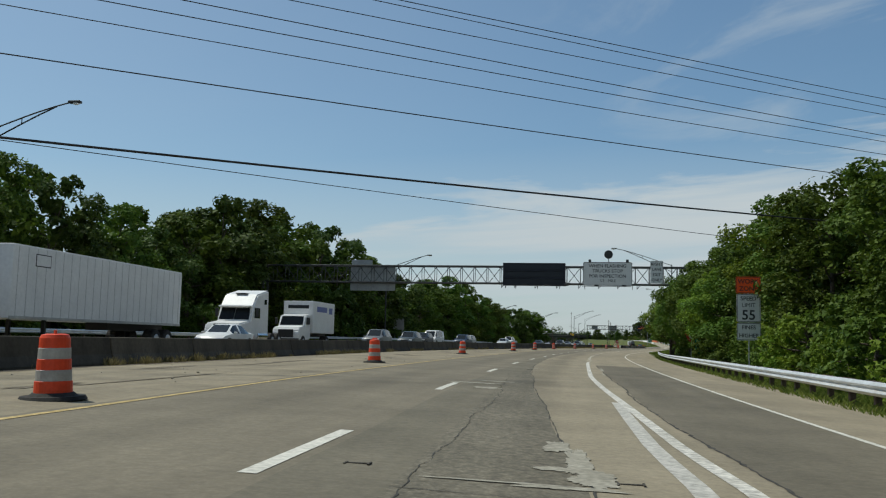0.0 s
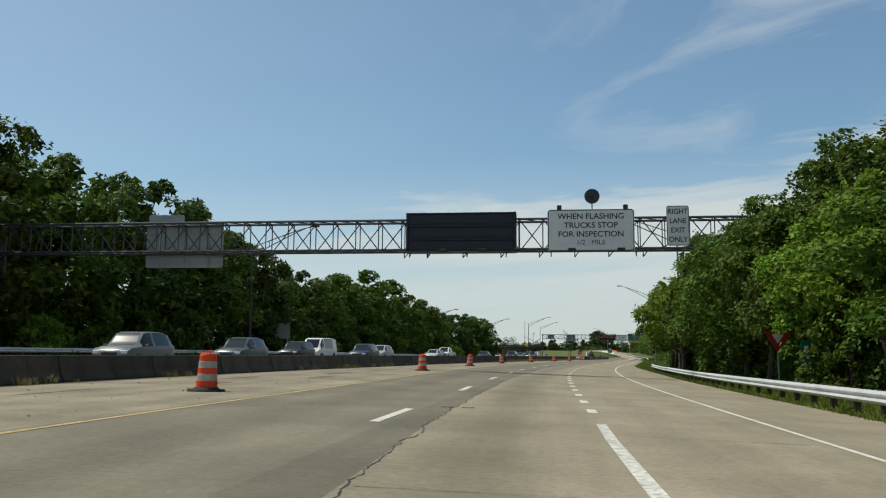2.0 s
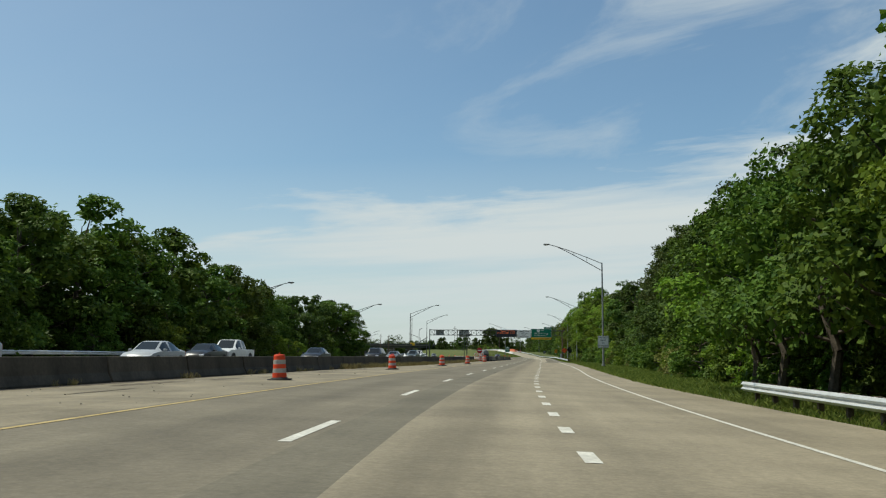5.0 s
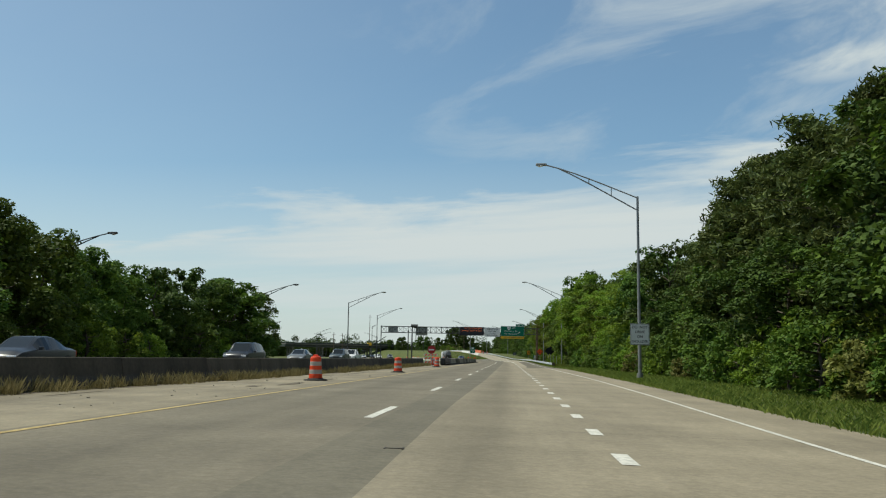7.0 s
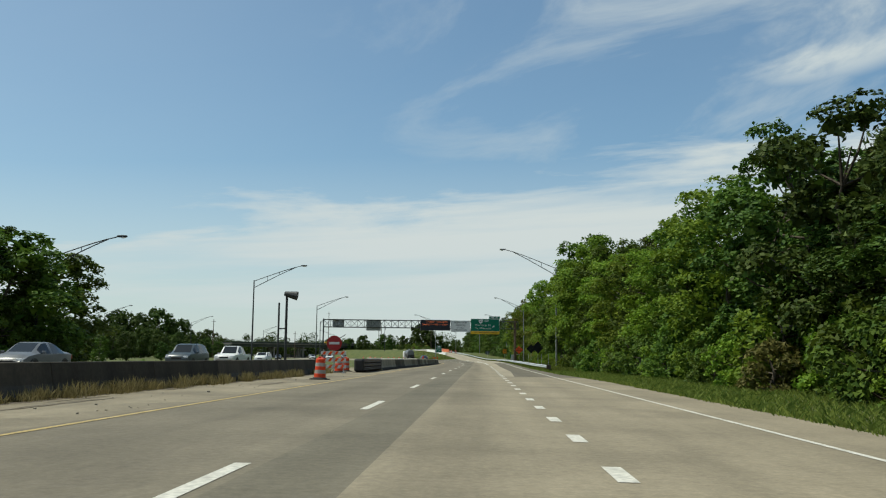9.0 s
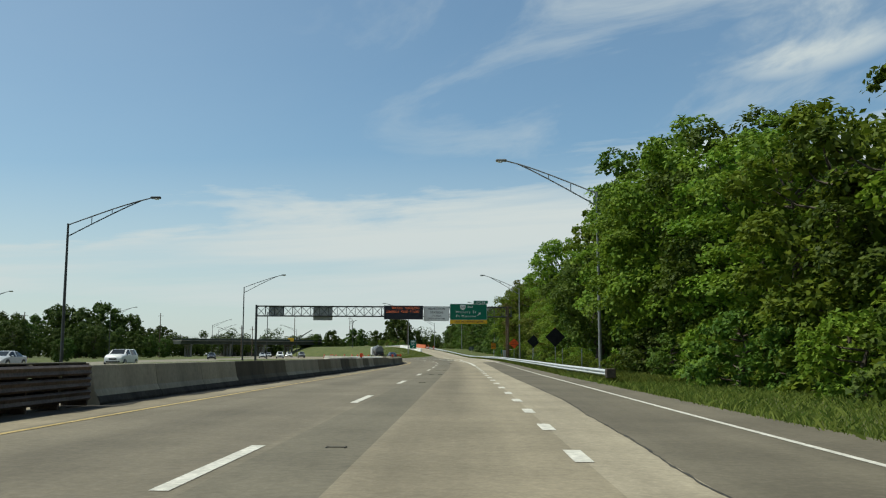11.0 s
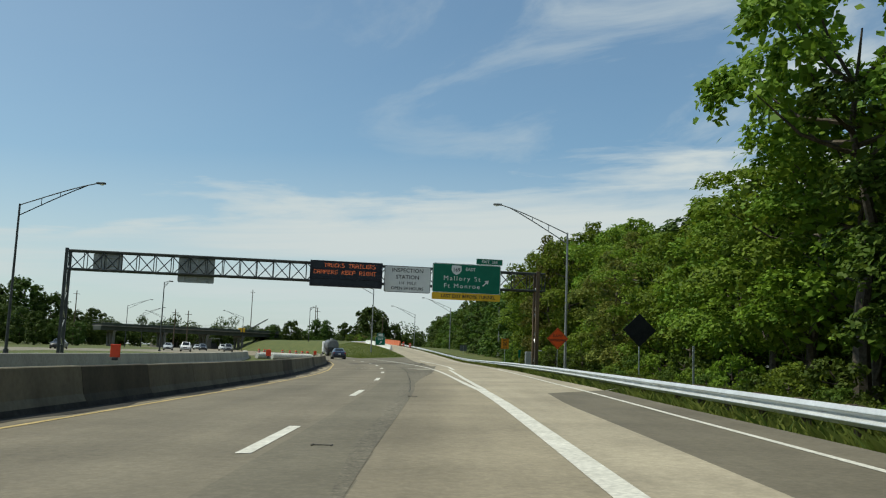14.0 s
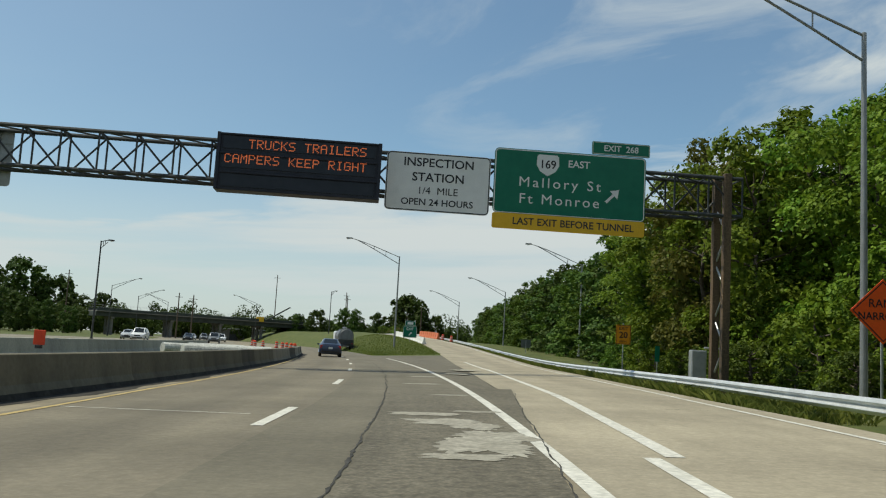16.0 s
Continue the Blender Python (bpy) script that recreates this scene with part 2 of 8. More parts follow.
GALV = worn("galvanised_steel", (0.36, 0.37, 0.37), (0.5, 0.5, 0.49), 2, 30, 0.42, metal=0.6, bump=0.05, fine_mix=0.1)
RAIL_STEEL = worn("guardrail_steel", (0.60, 0.60, 0.58), (0.76, 0.76, 0.74), 1.5, 20, 0.42, metal=0.5, bump=0.05, fine_mix=0.08)
LAMP_STEEL = worn("street_lamp_steel", (0.203, 0.207, 0.203), (0.281, 0.285, 0.281), 2, 30, 0.45, metal=0.35, bump=0.05, fine_mix=0.1)
DARK_STEEL = worn("dark_painted_steel", (0.03, 0.033, 0.034), (0.055, 0.058, 0.057), 2, 20, 0.55, bump=0.05)
POST_WOOD = worn("weathered_timber", (0.07, 0.05, 0.035), (0.14, 0.105, 0.075), 4, 40, 0.9)
SIGN_WHITE = worn("white_sign_sheet", (0.62, 0.62, 0.6), (0.68, 0.68, 0.66), 2, 20, 0.45, fine_mix=0.04, bump=0)
SIGN_BLACK = basic("black_sign_ink", (0.012, 0.012, 0.014), 0.5)
SIGN_GREEN = worn("green_sign_sheet", (0.0, 0.115, 0.065), (0.004, 0.135, 0.075), 2, 20, 0.4, fine_mix=0.05, bump=0)
SIGN_YELLOW = worn("yellow_sign_sheet", (0.62, 0.36, 0.015), (0.68, 0.4, 0.02), 2, 20, 0.4, fine_mix=0.05, bump=0)
SIGN_ORANGE = worn("orange_sign_sheet", (0.85, 0.095, 0.015), (0.9, 0.12, 0.02), 2, 20, 0.4, fine_mix=0.05, bump=0)
SIGN_AMBER = worn("amber_sign_sheet", (0.7, 0.26, 0.01), (0.75, 0.3, 0.015), 2, 20, 0.4, fine_mix=0.05, bump=0)
SIGN_RED = basic("red_sign_sheet", (0.35, 0.015, 0.015), 0.45)
SIGN_BACK = worn("sign_back_aluminium", (0.26, 0.27, 0.27), (0.36, 0.37, 0.36), 1, 16, 0.45, metal=0.3, fine_mix=0.08, bump=0)
DMS_FACE = worn("message_board_face", (0.0112, 0.0136, 0.0195), (0.0186, 0.0217, 0.0300), 2, 20, 0.35, fine_mix=0.1, bump=0)
DMS_CASE = worn("message_board_case", (0.0136, 0.0149, 0.0225), (0.0217, 0.0236, 0.0338), 2, 20, 0.5, fine_mix=0.1, bump=0)
DRUM_ORANGE = worn("drum_orange", (0.626, 0.055, 0.017), (0.699, 0.074, 0.022), 4, 20, 0.5, fine_mix=0.08, bump=0)
DRUM_WHITE = worn("drum_white_band", (0.331, 0.313, 0.285), (0.423, 0.405, 0.368), 4, 20, 0.45, fine_mix=0.1, bump=0)
RUBBER = worn("rubber", (0.018, 0.017, 0.017), (0.035, 0.033, 0.03), 4, 20, 0.85)
GLASS_DARK = basic("car_glass", (0.012, 0.015, 0.018), 0.08, 0, 0.35)
CHROME = basic("chrome", (0.6, 0.6, 0.6), 0.15, 1.0)
TAIL_RED = basic("tail_lamp", (0.4, 0.02, 0.015), 0.2)
LENS = basic("lamp_lens", (0.75, 0.77, 0.8), 0.12)
WHITE_BODY = worn("white_vehicle_paint", (0.68, 0.68, 0.67), (0.76, 0.76, 0.75), 0.8, 8, 0.35, fine_mix=0.05, bump=0)
BLACK_PLASTIC = basic("black_plastic", (0.02, 0.02, 0.02), 0.6)
BARK = worn("bark", (0.05, 0.04, 0.03), (0.11, 0.092, 0.07), 3, 14, 0.95, bump=0.6)
LEAVES_A = leaf_material("leaves_bright", (0.095, 0.165, 0.014), (0.240, 0.325, 0.034), 0.34)
LEAVES_B = leaf_material("leaves_mid", (0.052, 0.098, 0.012), (0.135, 0.195, 0.025), 0.28)
LEAVES_C = leaf_material("leaves_dark", (0.036, 0.070, 0.011), (0.100, 0.148, 0.024), 0.2)
NEEDLES = leaf_material("pine_needles", (0.045, 0.066, 0.016), (0.145, 0.17, 0.042), 0.15)
LEAVES_DRY = leaf_material("leaves_olive", (0.085, 0.11, 0.018), (0.235, 0.24, 0.045), 0.36)
LEAVES_PALE = leaf_material("leaves_pale", (0.12, 0.13, 0.03), (0.30, 0.29, 0.08), 0.34)
BLADES = leaf_material("grass_blades", (0.085, 0.125, 0.020), (0.27, 0.29, 0.06), 0.35)
WEED = leaf_material("dry_weed", (0.19, 0.165, 0.062), (0.50, 0.42, 0.19), 0.3)
WIRE = basic("black_cable", (0.012, 0.012, 0.012), 0.7)
BAGS = worn("pale_sacking", (0.42, 0.42, 0.38), (0.55, 0.55, 0.5), 2, 14, 0.9)
BRIDGE = worn("bridge_girder", (0.035, 0.043, 0.038), (0.06, 0.07, 0.06), 0.5, 6, 0.8)
BRIDGE_CONC = worn("bridge_concrete", (0.13, 0.125, 0.108), (0.20, 0.19, 0.165), 0.5, 6, 0.9)


def paint(name, c):
    return worn(name, c, tuple(min(1, v * 1.15 + 0.004) for v in c), 1.5, 12, 0.3, fine_mix=0.06, bump=0, spec=0.6)


LED = basic("amber_led", (0.5, 0.13, 0.02), 0.4)
LED.node_tree.nodes["Principled BSDF"].inputs["Emission Color"].default_value = (1.0, 0.2, 0.07, 1)
LED.node_tree.nodes["Principled BSDF"].inputs["Emission Strength"].default_value = 0.38

# ---- the road's line: stations in metres, heading in degrees to the right of y ----
LINE_S = [-120, -60, 0, 20, 42, 63, 84, 106, 128, 150, 165, 255, 305, 325, 338, 350, 362, 380, 400, 430, 470, 560, 700, 900]
LINE_H = [4, 7, 9.6, 10.5, 11.5, 12.0, 13.3, 15.2, 17.0, 18.6, 19.15, 19.0, 18.8, 18.2, 17.6, 17.0, 16.2, 13.2, 10.3, 7.4, 5.6, 0, -9, -9]


class Line:
    """A road's middle line with a height; at() gives a place from metres along it and to its right."""

    def __init__(self, origin, start, stations, headings, step=1.0):
        self.s = np.arange(stations[0], stations[-1] + step, step)
        self.h = np.radians(np.interp(self.s, stations, headings))
        mid = (self.h[1:] + self.h[:-1]) / 2
        self.x = np.concatenate([[0], np.cumsum(np.sin(mid) * step)])
        self.y = np.concatenate([[0], np.cumsum(np.cos(mid) * step)])
        self.x += origin[0] - np.interp(start, self.s, self.x)
        self.y += origin[1] - np.interp(start, self.s, self.y)

    def heading(self, s):
        return float(np.interp(s, self.s, self.h))

    def at(self, s, l=0.0, z=0.0):
        h = self.heading(s)
        return Vector((float(np.interp(s, self.s, self.x)) + l * math.cos(h), float(np.interp(s, self.s, self.y)) - l * math.sin(h), z))


MAIN = Line((0, 0), 0, LINE_S, LINE_H)
RAMP = Line((110.99, 362.84), 0, [-30, 0, 35, 60, 80, 100, 120, 150, 330], [16.5, 15.2, 14.4, 12.6, 11.3, 9.0, 6.5, 4.0, -2])


def table(xs, ys):
    return lambda s: float(np.interp(s, xs, ys))


FALL = table([-60, 130, 170, 200, 260, 300, 340, 440, 520], [0.03, 0.03, 0.025, 0.015, 0.01, -0.005, -0.03, -0.03, 0])
DASH_L = table([0, 10, 20, 45, 55, 67, 80, 94, 104, 116, 165, 200, 262, 298, 340, 350, 372, 398, 500], [-2.3, -2.4, -2.65, -2.75, -2.67, -2.48, -2.52, -2.55, -2.75, -2.78, -2.68, -2.65, -2.65, -2.38, -2.45, -2.55, -2.9, -3.0, -3.0])
RAIL_L = table([-60, 10, 30, 60, 95, 120, 137, 250, 286, 300, 340, 372], [6.4, 6.5, 6.9, 7.3, 8.0, 7.9, 7.7, 6.9, 6.5, 6.2, 5.75, 7.0])
WALL_L = table([-60, 19, 54, 73, 95, 103, 130, 169, 182, 240, 300], [-12.5, -13.1, -14.3, -14.3, -13.6, -13.1, -12.6, -11.5, -10.8, -9.8, -9.8])
NEAR_SIDE = table([-120, 190, 250, 300, 350, 430, 475, 510, 545, 700], [-15.4, -15.2, -18, -28, -37, -40, -27, -17, -14.5, -14.5])


def ground(s, l):
    """Height of the road and its verges: level at the lane line, falling or rising across with the banking."""
    k = FALL(s)
    d = DASH_L(s)
    if l > -7.5:
        return -k * (min(l, 9.0) - d)
    z = k * (7.5 + d)
    if l < -15 and k > 0:
        z += (k / 0.03) * min(-l - 15, 20) * 0.026
    return z


def spot(s, l, up=0.0):
    return MAIN.at(s, l, ground(s, l) + up)


# ---- building helpers ----


def mesh_of(name, bm, material=None, smooth=False):
    me = bpy.data.meshes.new(name)
    bm.normal_update()
    bm.to_mesh(me)
    bm.free()
    if material:
        me.materials.append(material)
    if smooth:
        me.polygons.foreach_set("use_smooth", [True] * len(me.polygons))
    return me


def part(name, bm, material, parent=None, label="", smooth=False):
    me = bm if isinstance(bm, bpy.types.Mesh) else mesh_of(name, bm, material, smooth)
    ob = new(name, me)
    if parent:
        ob.parent = parent
    if label:
        tagged(ob, label=label)
    return ob


def thing(name, m, label, category, group="", kind=""):
    ob = new(name)
    ob.empty_display_size = 0.2
    ob.matrix_world = m
    return tagged(ob, label, category, group, kind)


def box(bm, centre, size, turn=0.0, bevel=0.0):
    r = bmesh.ops.create_cube(bm, size=1.0, matrix=Matrix.Translation(centre) @ Matrix.Rotation(turn, 4, "Z") @ Matrix.Diagonal((*size, 1)))
    if bevel:
        edges = {e for v in r["verts"] for e in v.link_edges}
        bmesh.ops.bevel(bm, geom=list(edges), offset=bevel, segments=2, affect="EDGES", profile=0.5)
    return bm


def rod(bm, a, b, r0, r1=None, seg=8, caps=True):
    a, b = Vector(a), Vector(b)
    d = b - a
    m = Matrix.Translation((a + b) / 2) @ d.to_track_quat("Z", "Y").to_matrix().to_4x4()
    bmesh.ops.create_cone(bm, cap_ends=caps, segments=seg, radius1=r0, radius2=r0 if r1 is None else r1, depth=d.length, matrix=m)
    return bm


def path_tube(bm, points, radii, seg=8):
    for i in range(len(points) - 1):
        rod(bm, points[i], points[i + 1], radii[i], radii[i + 1], seg, caps=(i in (0, len(points) - 2)))
    return bm


def bent_tube(bm, points, r, seg=8):
    """One continuous tube through the points."""
    pts = [Vector(p) for p in points]
    rings = []
    for i, p in enumerate(pts):
        d = (pts[min(i + 1, len(pts) - 1)] - pts[max(i - 1, 0)]).normalized()
        m = d.to_track_quat("Z", "Y").to_matrix()
        rings.append([bm.verts.new(p + m @ Vector((r * math.cos(2 * math.pi * k / seg), r * math.sin(2 * math.pi * k / seg), 0))) for k in range(seg)])
    for a, b in zip(rings, rings[1:]):
        for k in range(seg):
            bm.faces.new((a[k], a[(k + 1) % seg], b[(k + 1) % seg], b[k]))
    bm.faces.new(rings[0][::-1])
    bm.faces.new(rings[-1])
    return bm


def slab(bm, outline, y0, y1):
    """An outline in x and z, pulled out from y0 to y1."""
    front = [bm.verts.new((x, y0, z)) for x, z in outline]
    back = [bm.verts.new((x, y1, z)) for x, z in outline]
    bm.faces.new(front)
    bm.faces.new(back[::-1])
    n = len(outline)
    for i in range(n):
        bm.faces.new((front[i], back[i], back[(i + 1) % n], front[(i + 1) % n]))
    return bm


def rounded(x0, x1, z0, z1, r, seg=5):
    pts = []
    for cx, cz, a in ((x1 - r, z1 - r, 0), (x0 + r, z1 - r, 90), (x0 + r, z0 + r, 180), (x1 - r, z0 + r, 270)):
        for i in range(seg + 1):
            t = radians(a + 90 * i / seg)
            pts.append((cx + r * math.cos(t), cz + r * math.sin(t)))
    return pts


def creased(bm, angle=0.6):
    """Smooth faces, but sharp edges where two faces meet at more than the angle."""
    for f in bm.faces:
        f.smooth = True
    for e in bm.edges:
        e.smooth = e.calc_face_angle(0) < angle
    return bm


def fixed(bm):
    bmesh.ops.recalc_face_normals(bm, faces=bm.faces)
    return bm


def strip(bm, place, s0, s1, left, right, up=0.0, step=2.0, uv=None, cols=1):
    """A strip of surface between two lateral lines (functions of the station)."""
    n = max(1, int(math.ceil((s1 - s0) / step)))
    rows = []
    for i in range(n + 1):
        s = s0 + (s1 - s0) * i / n
        row = []
        for c in range(cols + 1):
            l = left(s) + (right(s) - left(s)) * c / cols
            row.append((bm.verts.new(place(s, l, up)), (l, s)))
        rows.append(row)
    for a, b in zip(rows, rows[1:]):
        for c in range(cols):
            quad = (a[c], a[c + 1], b[c + 1], b[c])
            try:
                f = bm.faces.new([q[0] for q in quad])
            except ValueError:
                continue
            if uv:
                for loop, q in zip(f.loops, quad):
                    loop[uv].uv = q[1]
    return bm


def road_piece(name, place, s0, s1, left, right, material, label, up=0.0, cols=1, parent=None):
    bm = bmesh.new()
    uv = bm.loops.layers.uv.new("road")
    strip(bm, place, s0, s1, left, right, up, uv=uv, cols=cols)
    if bm.faces and bm.faces[:][0].normal.z < 0:
        bmesh.ops.reverse_faces(bm, faces=bm.faces)
    ob = new(name, mesh_of(name, bm, material))
    if parent:
        ob.parent = parent
        return ob
    return tagged(ob, label, "road", kind="structure")


def lettering(text, size, material, parent, x, y, z, label="", squeeze=1.0, spacing=1.0, name="lettering"):
    """A line of built-in lettering as a thin mesh, facing -y, centred on x, with its capitals' middle at z."""
    cu = bpy.data.curves.new(name, "FONT")
    cu.body, cu.size, cu.align_x, cu.align_y = text, size, "CENTER", "CENTER"
    cu.extrude = 0.004
    cu.space_character = spacing
    cu.offset = 0.0 if "M" in text else size * 0.014
    cu.resolution_u = 3
    tmp = bpy.data.objects.new(name, cu)
    me = bpy.data.meshes.new_from_object(tmp)
    bpy.data.objects.remove(tmp)
    me.transform(pose(x, y, z, 90, 0, 0) @ Matrix.Diagonal((squeeze, 1, 1, 1)))
    me.materials.clear()
    me.materials.append(material)
    ob = new(name, me)
    ob.parent = parent
    return ob

# ---- ground and roads ----
bm = bmesh.new()
bmesh.ops.create_grid(bm, x_segments=2, y_segments=2, size=4500)
bmesh.ops.translate(bm, verts=bm.verts, vec=(0, 300, -0.62))
tagged(new("ground", mesh_of("ground", bm, GRASS)), "flat grassy ground reaching the horizon", "ground", kind="structure")

YELLOW = lambda s: DASH_L(s) - 3.55 + table([335, 345, 352, 358, 368, 380], [0, 0.2, 0.36, 0.42, 0.3, 0])(s)
JOINT = table([-60, 0, 20, 45, 57, 72, 81, 94, 106, 120, 157, 171, 192, 250, 286, 312, 340, 350, 356, 369, 385, 398, 500, 700], [-1.1, -1.1, -1.5, -1.66, -1.85, -1.78, -1.78, -1.55, -1.55, -1.65, -1.5, -1.58, -1.43, -1.38, -1.24, -1.1, -1.18, -1.27, -1.34, -1.46, -1.58, -1.65, -1.7, -1.7])
SOLID = table([-60, 7, 10, 17.6, 24, 31, 38, 54, 61, 71, 83, 105, 116, 140, 160, 173, 200, 253, 264, 287, 333, 345, 352, 356, 360, 368, 372, 393, 430, 600], [1.9, 1.6, 1.42, 1.25, 1.06, 0.91, 0.92, 0.9, 1.0, 0.98, 0.95, 0.87, 0.86, 0.97, 1.05, 1.08, 1.03, 0.95, 1.0, 0.96, 1.0, 0.9, 0.76, 0.67, 0.56, 0.44, 0.39, 0.32, 0.42, 0.5])
EDGE = table([-60, 0, 45, 90, 161, 180, 200, 250, 288, 330, 345, 360, 372], [4.2, 4.2, 4.1, 4.07, 4.15, 4.4, 4.4, 3.95, 3.68, 3.72, 3.85, 4.25, 4.65])
PAVE = table([-120, 110, 150, 240, 258, 290, 335, 352, 372, 384], [6.2, 7.3, 6.1, 6.0, 5.1, 4.6, 4.5, 4.7, 5.35, 5.75])
RAMP_R = table([-14, 0, 12, 20, 60], [1.45, 1.6, 1.85, 2.1, 3.0])
RJ = table([-120, 240, 245, 265, 290, 333, 339, 340.5, 360], [9, 9, 1.6, 2.1, 2.0, 2.27, 2.6, 5.2, 7.0])
DARK_R0 = lambda s: max(JOINT(s), table([-120, 7, 12, 17, 20.5, 24, 27.3, 29.2, 31.7, 37.7, 41.7, 44], [0.9, 0.28, -0.08, -0.28, -0.64, -0.77, -0.87, -1.04, -1.26, -1.44, -1.63, -1.7])(s))
RIGHT_CRACK = table([-60, 6, 12, 17, 28, 31, 34, 39, 44, 49.4], [2.4, 2.0, 1.74, 1.62, 1.66, 1.59, 1.5, 1.56, 1.4, 1.34])
DARK_R1 = table([318, 325, 332, 340, 345, 353, 362.5, 368, 373, 378.6, 384], [-1.14, -1.16, -1.08, -1.0, -1.05, -0.72, -0.08, 0.25, 0.56, 1.03, 1.6])

road_piece("shoulder_left", spot, -120, 247, lambda s: WALL_L(s) - 1.6, lambda s: YELLOW(s) - 0.2, SHOULDER, "dusty pale paved shoulder beside the concrete barrier", cols=10)
road_piece("shoulder_median", spot, 247, 700, lambda s: -12.5, lambda s: YELLOW(s) - 0.2, SHOULDER, "pale paved median beside the barrier", cols=10)
road_piece("road_left_lane", spot, -120, 700, lambda s: YELLOW(s) - 0.2, lambda s: DASH_L(s) + 0.2, ASPHALT, "grey asphalt lane with long wear streaks", cols=2)
road_piece("road_dark_strip", spot, -120, 700, lambda s: DASH_L(s) + 0.2, JOINT, ASPHALT_DARK, "dark asphalt strip beside the lane line")
road_piece("road_dark_patch", spot, -120, 44, JOINT, DARK_R0, ASPHALT_ROUGH, "dark asphalt patch in the lane")
road_piece("road_centre_lane", spot, -120, 44, DARK_R0, SOLID, CONCRETE_LANE, "pale worn lane with a dark drip band", cols=2)
road_piece("road_centre_lane_2", spot, 44, 318, JOINT, SOLID, CONCRETE_LANE, "pale worn lane with a dark drip band", cols=2)
road_piece("road_dark_patch_2", spot, 318, 384, lambda s: JOINT(s) - 0.25 * min(1, max(0, (s - 318) / 6)) * min(1, max(0, (352 - s) / 12)), DARK_R1, ASPHALT_ROUGH, "dark asphalt patch before the exit", up=0.003)
road_piece("road_centre_lane_3", spot, 318, 371, DARK_R1, lambda s: max(SOLID(s), DARK_R1(s) + 0.03), CONCRETE_LANE, "pale worn lane beside the exit")
road_piece("road_far_lane_2", spot, 384, 480, JOINT, lambda s: SOLID(s) - 0.05, ASPHALT_DARK, "dark asphalt lane past the exit")
road_piece("road_far_lane", spot, 480, 700, JOINT, lambda s: SOLID(s) + 1.5, ASPHALT, "grey asphalt lane going on to the bridge")
road_piece("road_right_lane", spot, -120, 247, SOLID, PAVE, CONCRETE_LANE, "pale worn exit lane and shoulder", cols=2)
road_piece("road_right_patch", spot, -60, 49.4, RIGHT_CRACK, lambda s: EDGE(s) + 0.08, NEW_ASPHALT, "darker asphalt laid in the merging lane", up=0.002, cols=2)
road_piece("road_right_lane_2", spot, 247, 348, SOLID, lambda s: min(RJ(s), PAVE(s)), RAMP_CONCRETE, "pale strip of the exit lane")
road_piece("road_right_asphalt", spot, 247, 348, RJ, lambda s: max(PAVE(s), RJ(s) + 0.01), NEW_ASPHALT, "darker asphalt exit lane")
road_piece("road_exit_apron", spot, 348, 384, SOLID, PAVE, RAMP_CONCRETE, "pale concrete apron of the exit ramp", cols=3)
road_piece("work_area", spot, 456, 700, NEAR_SIDE, lambda s: -12.45, SHOULDER, "pale paved work area between the carriageways", cols=2)
road_piece("far_carriageway", spot, -120, 700, lambda s: NEAR_SIDE(s) - 17, NEAR_SIDE, FAR_ASPHALT, "asphalt carriageway for the oncoming traffic", cols=3)


def ramp_place(s, l, up=0.0):
    p = RAMP.at(s, l)
    t = min(max((s - 30) / 150, 0), 1.0)
    p.z = 0.03 * (6.62 + l) * (1 - t) + 0.12 * t + 3.6 * t * t * (3 - 2 * t) + up
    return p


road_piece("ramp", ramp_place, 2, 320, lambda s: -2.9, RAMP_R, RAMP_CONCRETE, "pale concrete exit ramp climbing ahead", up=0.014, cols=3)


def gore_place(i, c, up=0.0):
    """Between the main road's right side (c = 0) and the ramp's left side (c = 1), i metres past the split."""
    a = spot(384 + i, SOLID(384 + i) - 0.05)
    b = ramp_place(i - 1, -2.85)
    p = a.lerp(b, c)
    wide = (b - a).length
    bulge = min(max((i - 66) / 60, 0), 1) * min(wide * 0.10, 2.2)
    p.z += bulge * math.sin(math.pi * min(max(c, 0), 1)) + up - 0.004
    return p


road_piece("gore", gore_place, 0, 62, lambda i: 0, lambda i: 1, ASPHALT_ROUGH, "paved gore between the road and the exit ramp", cols=4)
bm = bmesh.new()
strip(bm, gore_place, 62, 300, lambda i: 0, lambda i: 1, cols=10, step=4)
gm = mesh_of("gore_mound", bm, GRASS)
tagged(new("gore_mound", gm), "grassy mound between the road and the ramp", "ground", kind="structure")

# verges
DROP = table([-60, 120, 150, 260, 284, 400], [0.14, 0.14, 0.08, 0.1, 0.33, 0.33])


def verge_z(s, l):
    """The verge falls away from the pavement's edge, then levels off under the trees."""
    t = min(max((l - PAVE(s)) / 0.9, 0), 1)
    near = ground(s, min(l, 9)) - 0.03 - DROP(s) * t * t * (3 - 2 * t)
    far = max(0, min(1, (30 - l) / 16))
    return -0.6 + (0.6 + near) * far


def ramp_verge(s, l, up=0.0):
    p = ramp_place(s, min(l, 12))
    h = RAMP.heading(s)
    t = min(max((l - RAMP_R(s)) / 0.9, 0), 1)
    return p + Vector((math.cos(h) * max(0, l - 12), -math.sin(h) * max(0, l - 12), up - 0.04 - 0.33 * t * t * (3 - 2 * t) - max(0, l - 5) * 0.03))


